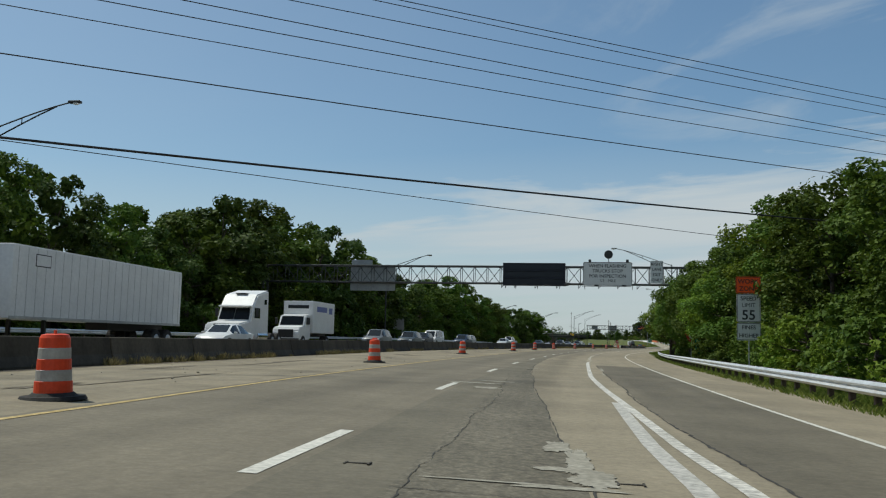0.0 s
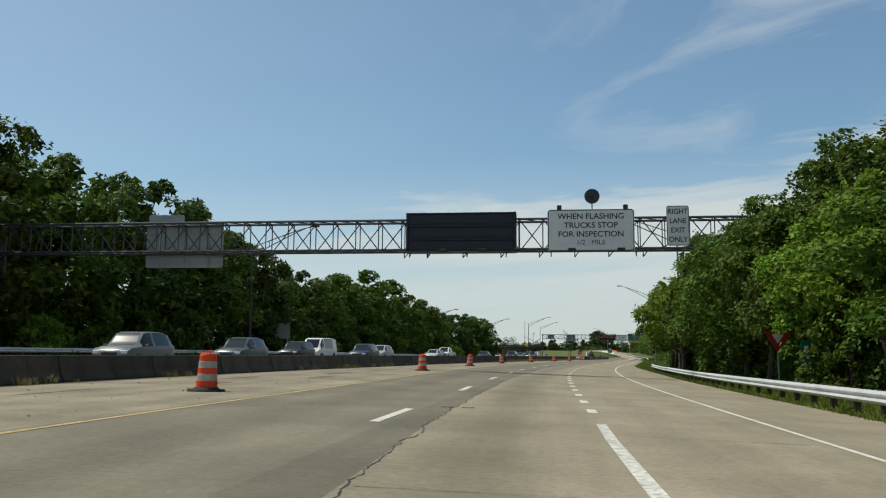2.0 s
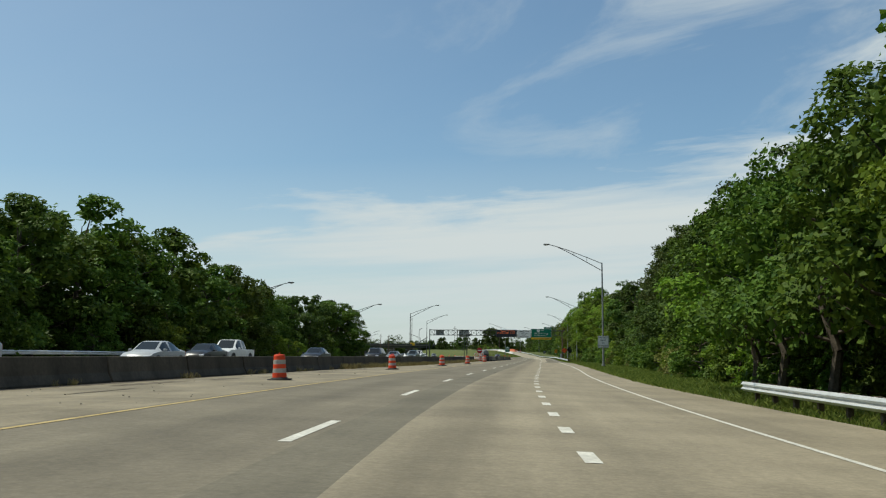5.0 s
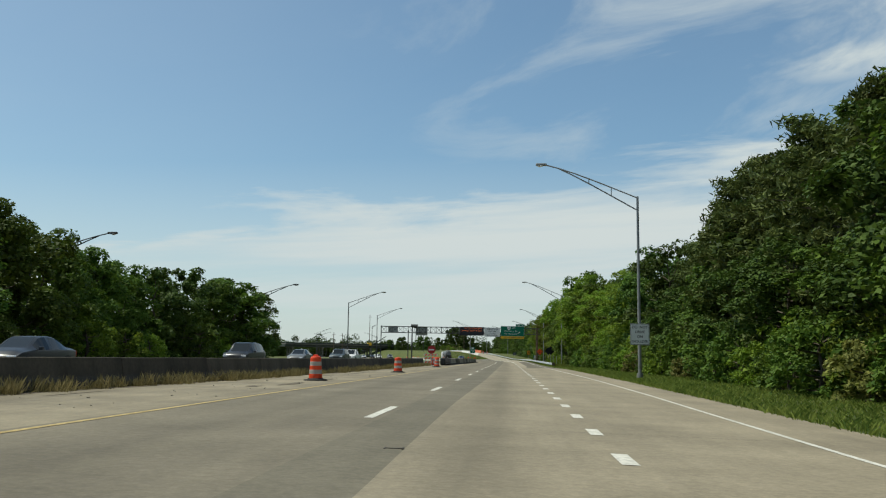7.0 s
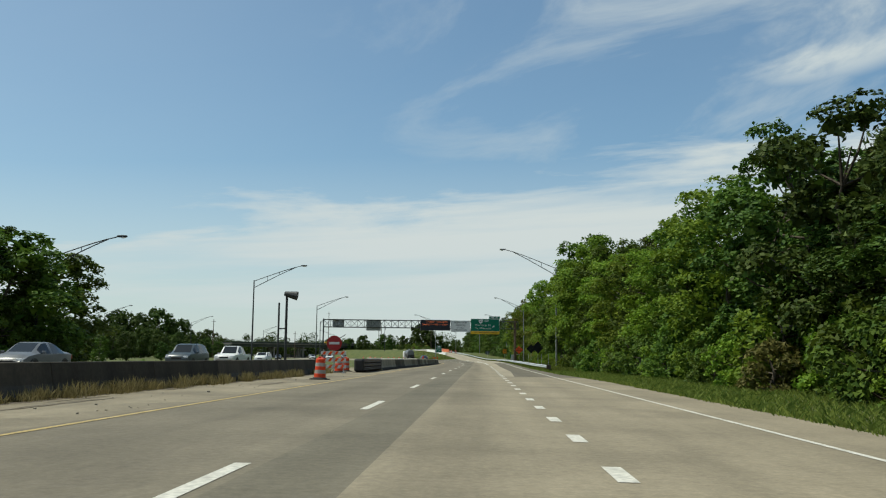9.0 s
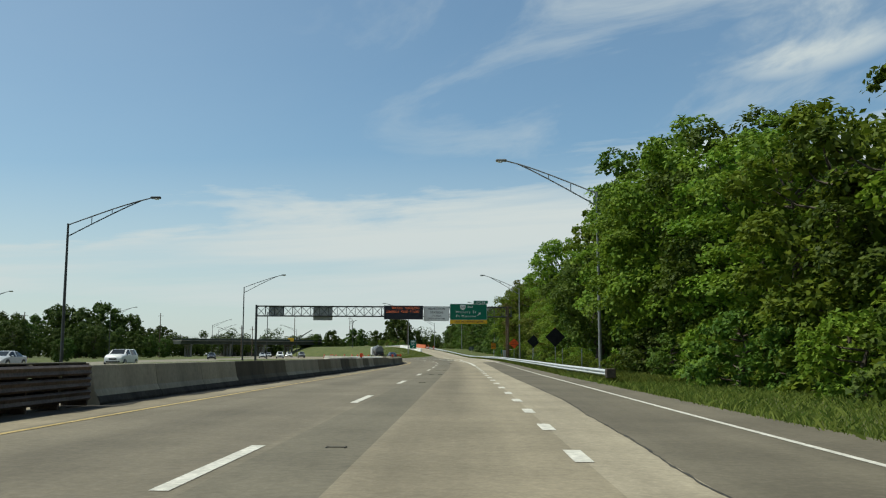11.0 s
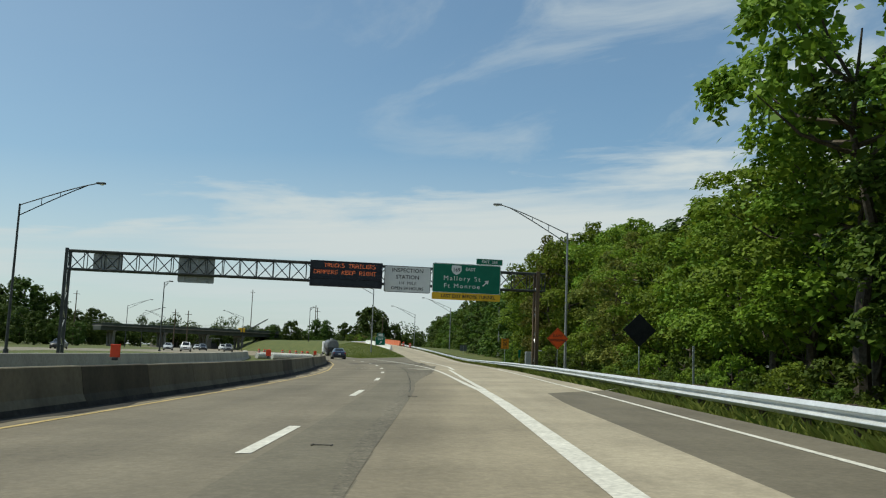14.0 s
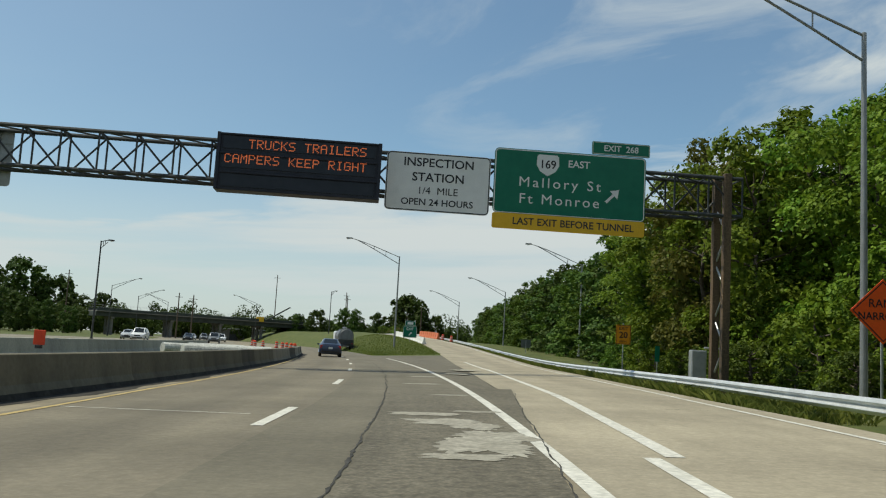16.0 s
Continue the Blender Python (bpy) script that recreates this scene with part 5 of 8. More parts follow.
# control cabinet by the right leg
root = thing("control_cabinet", pose(124.4, 382.6, 0.1, 0, 0, -17), "grey metal traffic control cabinet beside the gantry leg", "cabinet")
part("cabinet_body", box(bmesh.new(), (0, 0, 0.85), (0.7, 0.55, 1.5), bevel=0.03), GALV, root)
part("cabinet_door", box(bmesh.new(), (0, -0.285, 0.87), (0.6, 0.03, 1.35), bevel=0.01), GALV, root)
part("plinth", box(bmesh.new(), (0, 0, 0.05), (0.8, 0.65, 0.14), bevel=0.02), BRIDGE_CONC, root)
part("conduit_bracket", rod(bmesh.new(), (0.3, 0, 1.72), (1.3, 0, 1.72), 0.05, None, 8), GALV, root)


# ---- roadside signs ----


def post_sign(name, place, turn, label, height, build, category="road sign", post=GALV):
    root = thing(name, pose(place[0], place[1], place[2], 0, 0, turn), label, category)
    part("post", box(bmesh.new(), (0, 0.05, height / 2 - 0.35), (0.06, 0.05, height + 0.7), bevel=0.006), post, root)
    build(root)
    return root


def speed_sign(root):
    panel(root, "work_zone_plate", -0.61, 0.61, 3.92, 4.78, -0.01, SIGN_ORANGE, 0.06, SIGN_BLACK, 0.02, 0.02, 0.02)
    lettering("WORK", 0.33, SIGN_BLACK, root, 0, -0.014, 4.52)
    lettering("ZONE", 0.33, SIGN_BLACK, root, 0, -0.014, 4.15)
    panel(root, "speed_plate", -0.59, 0.59, 2.44, 3.88, -0.01, SIGN_WHITE, 0.06, SIGN_BLACK, 0.02, 0.02, 0.025)
    lettering("SPEED", 0.29, SIGN_BLACK, root, 0, -0.014, 3.64)
    lettering("LIMIT", 0.29, SIGN_BLACK, root, 0, -0.014, 3.3)
    lettering("55", 0.7, SIGN_BLACK, root, 0, -0.014, 2.78)
    panel(root, "fines_plate", -0.59, 0.59, 1.5, 2.4, -0.01, SIGN_WHITE, 0.06, SIGN_BLACK, 0.02, 0.02, 0.025)
    lettering("FINES", 0.28, SIGN_BLACK, root, 0, -0.014, 2.16)
    lettering("HIGHER", 0.28, SIGN_BLACK, root, 0, -0.014, 1.74)


p = spot(46.8, 9.05, 0.26)
post_sign("speed_limit_sign", p, -11, "white speed limit sign with an orange work zone plate", 4.7, speed_sign)


def yield_sign(root):
    tri = [(0, 1.55), (0.55, 2.45), (0.5, 2.5), (-0.5, 2.5), (-0.55, 2.45)]
    part("red_triangle", fixed(slab(bmesh.new(), tri, -0.01, 0.01)), SIGN_RED, root, "red triangular plate")
    part("white_triangle", fixed(slab(bmesh.new(), [(0, 1.95), (0.24, 2.35), (-0.24, 2.35)], -0.016, -0.01)), SIGN_WHITE, root)


post_sign("yield_sign", spot(80.6, 9.7), -13, "red and white triangular yield sign among the trees", 2.4, yield_sign)


def mile_marker(root):
    panel(root, "marker_plate", -0.2, 0.2, 0.75, 2.05, -0.01, SIGN_GREEN, 0.04, None, 0.02)
    for z in (1.75, 1.4, 1.05):
        part("marking_bar", box(bmesh.new(), (0, -0.014, z), (0.18, 0.006, 0.16)), SIGN_WHITE, root)


post_sign("mile_marker", spot(77.0, 9.9), -13, "narrow green marker post sign", 2.0, mile_marker)


def small_marker(root):
    panel(root, "marker_plate", -0.13, 0.13, 0.95, 1.85, -0.01, SIGN_GREEN, 0.03, None, 0.02)


post_sign("mile_marker", (127.1, 391.1, 0.1), -14, "narrow green marker post sign by the ramp", 1.8, small_marker)


def turned_sign(root):
    panel(root, "sign_plate", -0.62, 0.62, 1.7, 2.75, 0.06, GALV_DULL, 0.05, None, 0.02)


GALV_DULL = worn("dull_sign_back", (0.09, 0.10, 0.095), (0.14, 0.15, 0.14), 2, 20, 0.6, metal=0.3, bump=0.05, fine_mix=0.1)
post_sign("turned_sign", (142.9, 452.7, 0.2), -14, "dull metal sign seen from its back beside the ramp", 2.7, turned_sign)


def shoulder_sign(root):
    panel(root, "sign_plate", -0.62, 0.62, 2.0, 3.4, -0.2, SIGN_WHITE, 0.08, SIGN_BLACK, 0.02, 0.02, 0.03)
    for text, z in (("DO  NOT", 3.16), ("DRIVE", 2.85), ("ON", 2.54), ("SHOULDER", 2.23)):
        lettering(text, 0.24 if len(text) < 8 else 0.205, SIGN_BLACK, root, 0, -0.206, z)


root = thing("shoulder_sign", pose(61.7, 198.35, -0.02, 0, 0, -19), "white rectangular sign strapped to a street lamp pole", "road sign")
shoulder_sign(root)
part("strap", box(bmesh.new(), (0, -0.15, 2.7), (0.3, 0.08, 0.06), bevel=0.01), GALV, root)


def diamond(material, size, z, words=(), bars=0):
    def build(root):
        r = size / math.sqrt(2)
        pts = [(0, z - r), (r, z), (0, z + r), (-r, z)]
        bm = fixed(slab(bmesh.new(), pts, -0.02, 0.0))
        part("diamond_plate", bm, material, root)
        for text, dz, sz in words:
            lettering(text, sz, SIGN_BLACK, root, 0, -0.026, z + dz, squeeze=0.95)
        if words:
            o = [(0, z - r + 0.06), (r - 0.06, z), (0, z + r - 0.06), (-r + 0.06, z)]
            q = [(0, z - r + 0.1), (r - 0.1, z), (0, z + r - 0.1), (-r + 0.1, z)]
            bm = bmesh.new()
            a = [bm.verts.new((x, -0.025, zz)) for x, zz in o]
            b = [bm.verts.new((x, -0.025, zz)) for x, zz in q]
            for i in range(4):
                bm.faces.new((a[i], a[(i + 1) % 4], b[(i + 1) % 4], b[i]))
            part("border", fixed(bm), SIGN_BLACK, root)
    return build


BLACK_COVER = worn("black_sign_cover", (0.008, 0.008, 0.009), (0.016, 0.016, 0.017), 3, 20, 0.8)
post_sign("work_zone_sign", (119.1, 365.3, 0.1), -17, "orange diamond road works sign on a post", 2.5, diamond(SIGN_ORANGE, 1.22, 2.6, (("RAMP", 0.2, 0.32), ("NARROWS", -0.14, 0.28))))
post_sign("covered_sign", (112.0, 341.3, 0.1), -17, "diamond road sign under a black cover", 2.5, diamond(BLACK_COVER, 1.22, 2.6))
cs = post_sign("covered_sign", (97.7, 304.0, -0.25), -18, "diamond road sign under a black cover with an orange tip showing", 2.9, diamond(BLACK_COVER, 1.22, 2.75))
part("bare_corner", fixed(slab(bmesh.new(), [(-0.1, 3.53), (0.1, 3.53), (0, 3.63)], -0.012, -0.002)), SIGN_ORANGE, cs, "orange corner above the cover")


def exit_speed(root):
    panel(root, "sign_plate", -0.46, 0.46, 2.0, 3.2, -0.01, SIGN_AMBER, 0.06, SIGN_BLACK, 0.02, 0.02, 0.03)
    lettering("EXIT", 0.27, SIGN_BLACK, root, 0, -0.016, 2.98)
    lettering("20", 0.54, SIGN_BLACK, root, 0, -0.016, 2.57)
    lettering("M.P.H.", 0.18, SIGN_BLACK, root, 0, -0.016, 2.18)


p = ramp_place(50, 6.2)
post_sign("exit_speed_sign", (127.1, 395.3, 0.0), -14, "amber exit speed sign beside the ramp", 3.3, exit_speed)


def gore_sign(root):
    panel(root, "sign_plate", -0.94, 0.94, 1.25, 2.83, -0.01, SIGN_GREEN, 0.1, SIGN_WHITE, 0.02, 0.03, 0.035)
    panel(root, "number_plate", -0.72, 0.72, 2.87, 3.55, -0.01, SIGN_GREEN, 0.08, SIGN_WHITE, 0.02, 0.03, 0.03)
    lettering("EXIT", 0.5, SIGN_WHITE, root, 0, -0.016, 2.42)
    part("marking_bar", box(bmesh.new(), (0, -0.016, 3.21), (0.8, 0.006, 0.34)), SIGN_WHITE, root)
    part("arrow", fixed(slab(bmesh.new(), [(0.05 + (x - z) * c45 * 0.75, 1.78 + (x + z) * c45 * 0.75) for x, z in arrow], -0.02, -0.014)), SIGN_WHITE, root)


p = gore_place(88, 0.55)
post_sign("gore_exit_sign", (129.9, 463.3, 1.2), -14, "green exit gore sign on the grass mound", 3.4, gore_sign)


def wrong_way(root):
    bm = bmesh.new()
    bmesh.ops.create_cone(bm, cap_ends=True, segments=28, radius1=0.45, radius2=0.45, depth=0.02, matrix=Matrix.Translation((0, 0, 1.75)) @ Matrix.Rotation(radians(90), 4, "X"))
    part("red_disc", bm, SIGN_RED, root, "red round plate")
    part("white_bar", box(bmesh.new(), (0, -0.016, 1.75), (0.6, 0.008, 0.14)), SIGN_WHITE, root)


post_sign("no_entry_sign", spot(247.5, -8.9), -19, "round red no-entry sign on a post by the drums", 1.7, wrong_way)
p = spot(241.5, -10.45)
root = thing("camera_mast", pose(p.x, p.y, p.z, 0, 0, -19), "dark twin mast with a hooded traffic camera", "camera mast")
part("mast", rod(bmesh.new(), (0, 0, 0), (0, 0, 4.1), 0.075, 0.06, 10), DARK_STEEL, root)
part("side_post", rod(bmesh.new(), (-0.42, 0.1, 0), (-0.42, 0.1, 3.75), 0.05, None, 8), DARK_STEEL, root)
part("cross_tie", rod(bmesh.new(), (-0.42, 0.1, 2.4), (0, 0, 2.4), 0.03, None, 6), DARK_STEEL, root)
part("camera_hood", rod(bmesh.new(), (-0.12, 0, 4.22), (0.55, 0, 4.1), 0.12, 0.24, 12), DARK_STEEL, root, "flared dark camera hood")
part("base_plate", box(bmesh.new(), (-0.2, 0.05, 0.03), (0.8, 0.4, 0.06), bevel=0.01), DARK_STEEL, root)
p = spot(247.9, -9.0)
root = thing("road_barricade", pose(p.x, p.y, p.z, 0, 0, -19), "red and white striped barricade under the no-entry sign", "barricade")
for z in (0.38, 0.78, 1.18):
    part("board", box(bmesh.new(), (0, 0, z), (1.5, 0.03, 0.2), bevel=0.006), SIGN_WHITE, root, "white board with red stripes")
    for k in range(4):
        x = -0.56 + 0.36 * k
        part("stripe", fixed(slab(bmesh.new(), [(x - 0.12, z - 0.095), (x + 0.04, z - 0.095), (x + 0.16, z + 0.095), (x, z + 0.095)], -0.021, -0.016)), SIGN_ORANGE, root)
for x in (-0.6, 0.6):
    part("leg", box(bmesh.new(), (x, 0.04, 0.7), (0.05, 0.05, 1.4), bevel=0.006), GALV, root)
    part("foot", box(bmesh.new(), (x, 0.04, 0.03), (0.06, 1.1, 0.06), bevel=0.008), GALV, root)
for s in (305.0, 332.4, 349.4, 377.0):
    p = spot(s, KRAIL_L(s))
    root = thing("barrier_marker", pose(p.x, p.y, p.z + 0.815, 0, 0, -math.degrees(MAIN.heading(s))), "orange plastic marker panel on top of the barrier", "road marker", "markers on the barrier")
    part("plate", box(bmesh.new(), (0, 0, 0.19), (0.2, 0.025, 0.26), bevel=0.008), DRUM_ORANGE, root)
    part("bracket", box(bmesh.new(), (0, 0, 0.03), (0.1, 0.09, 0.06), bevel=0.008), BLACK_PLASTIC, root, "black mounting bracket")

# thin delineator posts by the guardrail
for s, l in ((306, 8.3), (318, 8.4), (345, 8.6)):
    p = spot(s, l)
    ob = new("delineator_post", mesh_of("delineator_post", box(bmesh.new(), (0, 0, 0.6), (0.07, 0.03, 1.5), bevel=0.005), GALV))
    ob.matrix_world = pose(p.x, p.y, p.z, 0, 0, -19)
    tagged(ob, "thin grey metal post behind the guardrail", "post", "delineator posts")
p = spot(136, -33.5)
root = thing("sign_rear_view", pose(p.x, p.y, p.z, 0, 0, -10), "bare metal back of a sign for oncoming traffic", "road sign")
part("sign_sheet", fixed(slab(bmesh.new(), rounded(-0.9, 0.9, 2.1, 3.9, 0.1), 0, 0.03)), SIGN_BACK, root)
for x in (-0.6, 0.6):
    part("post", box(bmesh.new(), (x, 0.06, 1.6), (0.08, 0.06, 3.4)), GALV, root)

# ---- overhead cables ----
for x, y in ((-80, -22), (82, 74)):
    root = thing("utility_pole", pose(x, y, -0.5, 0, 0, 20), "tall timber utility pole with crossarms", "utility pole")
    part("pole", rod(bmesh.new(), (0, 0, 0), (0, 0, 17), 0.19, 0.12, 12), POST_WOOD, root)
    for z in (12.2, 14.8, 16.4):
        part("crossarm", box(bmesh.new(), (0, -0.15, z), (0.12, 2.6, 0.14), bevel=0.01), POST_WOOD, root)
# y and z over the first lane, their slopes along x, sag, thickness
for y0, z0, sy, sz, sag, r in ((26.6, 5.97, 0.635, 0.043, 2.55, 0.033), (38.15, 7.4, 0.667, 0.005, 2.59, 0.016), (27.04, 8.19, 0.558, 0.032, 2.66, 0.017), (29.66, 10.22, 0.495, 0.011, 3.0, 0.014), (27.25, 10.08, 0.624, 0.054, 2.57, 0.014), (26.13, 10.11, 0.553, 0.026, 2.3, 0.014), (28.78, 11.77, 0.585, 0.052, 2.2, 0.014), (28.87, 12.37, 0.505, 0.015, 2.1, 0.014), (26.57, 11.65, 0.575, 0.052, 2.12, 0.014)):
    bm = bmesh.new()
    bent_tube(bm, [(x, y0 + sy * x, z0 + sz * x + sag * 1e-4 * x * x) for x in range(-80, 84, 4)], r, 6)
    ob = new("overhead_cable", mesh_of("overhead_cable", bm, WIRE))
    tagged(ob, "black overhead cable slung across the highway", "cable", "overhead cables")

# ---- bridge beyond ----
BR = thing("road_bridge", pose(104, 639, 0, 0, 0, 19), "dark girder road bridge crossing the highway", "bridge")
part("girder", box(bmesh.new(), (-1, 0, 6.0), (68, 9, 1.3), bevel=0.05), BRIDGE, BR)
part("deck", box(bmesh.new(), (-1, 0, 6.85), (68, 11, 0.35), bevel=0.03), BRIDGE_CONC, BR)
for y in (-5.4, 5.4):
    part("parapet", box(bmesh.new(), (-1, y, 7.35), (68, 0.25, 0.75), bevel=0.03), BRIDGE, BR)
for x in (-30, -12, 4, 18):
    for y in (-3.2, 0, 3.2):
        part("pier_column", rod(bmesh.new(), (x, y, -0.8), (x, y, 5.0), 0.5, None, 12), BRIDGE_CONC, BR)
    part("pier_cap", box(bmesh.new(), (x, 0, 5.1), (1.1, 8.6, 0.7), bevel=0.05), BRIDGE_CONC, BR)
for k in range(24):
    part("fence_post", rod(bmesh.new(), (-34 + 2.9 * k, 5.4, 7.7), (-34 + 2.9 * k, 5.4, 8.9), 0.03, None, 5), GALV, BR)
for z in (8.2, 8.9):
    part("fence_rail", rod(bmesh.new(), (-35, 5.4, z), (33, 5.4, z), 0.03, None, 5), GALV, BR)
# embankment at its near end
bm = bmesh.new()
strip(bm, lambda u, v, up: Vector((149 + u * 0.75 + v * 0.1, 480 + v, -0.6 + 6.4 * max(0, 1 - (u / 26) ** 2) ** 1.2 * min(1, max(0, (v + 5) / 130)))), -26, 26, lambda u: 0, lambda u: 190, cols=24, step=2)
bmesh.ops.recalc_face_normals(bm, faces=bm.faces)
tagged(new("embankment", mesh_of("embankment", bm, worn("rough_grass", (0.05, 0.07, 0.018), (0.15, 0.13, 0.05), 0.22, 6, 0.95, fine_mix=0.4))), "grassy embankment leading up to the bridge", "ground", kind="structure")
for x, y, zt in ((130.1, 690, 27), (63.8, 624, 19), (150, 640, 18), (152, 655, 20), (100, 600, 13), (96, 604, 13.5), (166, 600, 14), (20, 560, 16)):
    root = thing("utility_pole", pose(x, y, -0.6), "distant dark utility pole", "utility pole", "distant utility poles")
    part("pole", rod(bmesh.new(), (0, 0, 0), (0, 0, zt), 0.22, 0.14, 8), POST_WOOD, root)
    part("crossarm", box(bmesh.new(), (0, 0, zt - 1.2), (2.2, 0.12, 0.14)), POST_WOOD, root)
root = thing("crane", pose(122, 640, 8, 0, 0, 0), "distant crane boom on the bridge", "crane")
part("boom", rod(bmesh.new(), (0, 0, -1.5), (9, 0, 4.2), 0.3, 0.2, 6), BRIDGE, root)
part("crane_cab", box(bmesh.new(), (-0.6, 0, -0.4), (2.4, 2, 1.6), bevel=0.1), SIGN_YELLOW, root)
# sacks and pipes stored in the median
for i, (s, l, ln) in enumerate(((415, -10.5, 5), (419, -12, 6), (424, -10.2, 4.5), (428, -12.5, 5), (420, -9.2, 3))):
    p = spot(s, l)
    bm = rod(bmesh.new(), (-ln / 2, 0, 0.34), (ln / 2, 0, 0.34), 0.34, None, 16)
    ob = new("stored_pipe", mesh_of("stored_pipe", bm, BAGS))
    ob.matrix_world = pose(p.x, p.y, p.z, 0, 0, 20 + 6 * i)
    tagged(ob, "pale plastic pipe lying in the work zone", "pipe", "stored pipes")
# warehouse behind the bridge
root = thing("warehouse", pose(116, 690, -0.6, 0, 0, 15), "low pale warehouse building under the bridge line", "building")
part("wall", box(bmesh.new(), (0, 0, 2.4), (52, 14, 4.8)), BRIDGE_CONC, root)
part("roof", box(bmesh.new(), (0, 0, 5.0), (53, 15, 0.4)), GALV, root)
for k in range(8):
    part("door", box(bmesh.new(), (-21 + 6 * k, -7.03, 1.8), (3.2, 0.06, 3.4)), DARK_STEEL, root)

# ---- vehicles ----
SEDAN = [(-2.25, .45, .80, .86, .70, .60), (-2.15, .28, .93, 1.02, .82, .68), (-1.6, .22, .95, 1.08, .87, .68), (-.85, .20, .95, 1.42, .88, .57), (-.2, .20, .94, 1.47, .885, .60), (.40, .20, .93, 1.42, .88, .58), (1.15, .20, .91, 1.01, .87, .68), (1.85, .22, .82, .90, .84, .64), (2.18, .28, .66, .72, .78, .58), (2.27, .40, .58, .62, .64, .5)]
SUV = [(-2.3, .5, .95, 1.0, .78, .68), (-2.25, .35, 1.08, 1.2, .88, .72), (-1.95, .28, 1.1, 1.66, .92, .64), (-1.1, .26, 1.1, 1.74, .93, .68), (-.2, .26, 1.08, 1.75, .93, .69), (.55, .26, 1.06, 1.68, .92, .66), (1.2, .26, 1.03, 1.12, .91, .74), (1.95, .28, .98, 1.06, .88, .70), (2.25, .34, .82, .88, .82, .64), (2.33, .45, .72, .76, .7, .55)]
VAN = [(-2.7, .5, 1.1, 1.9, .9, .78), (-2.65, .4, 1.15, 2.05, .96, .80), (-2.0, .32, 1.15, 2.12, .98, .80), (-.5, .3, 1.15, 2.14, .98, .80), (.8, .3, 1.14, 2.12, .98, .80), (1.35, .3, 1.12, 2.0, .97, .76), (1.95, .3, 1.1, 1.22, .95, .78), (2.45, .34, 1.02, 1.1, .92, .74), (2.68, .4, .85, .92, .86, .66), (2.74, .5, .75, .8, .74, .6)]
PICKUP = [(-2.9, .55, 1.0, 1.04, .86, .84), (-2.85, .4, 1.08, 1.1, .94, .90), (-1.0, .36, 1.1, 1.12, .96, .92), (-.95, .34, 1.12, 1.75, .96, .68), (-.2, .34, 1.12, 1.84, .96, .72), (.55, .34, 1.1, 1.8, .96, .70), (1.25, .34, 1.08, 1.18, .95, .78), (2.3, .38, 1.04, 1.12, .93, .76), (2.75, .42, .9, .96, .9, .7), (2.85, .55, .8, .84, .8, .62)]


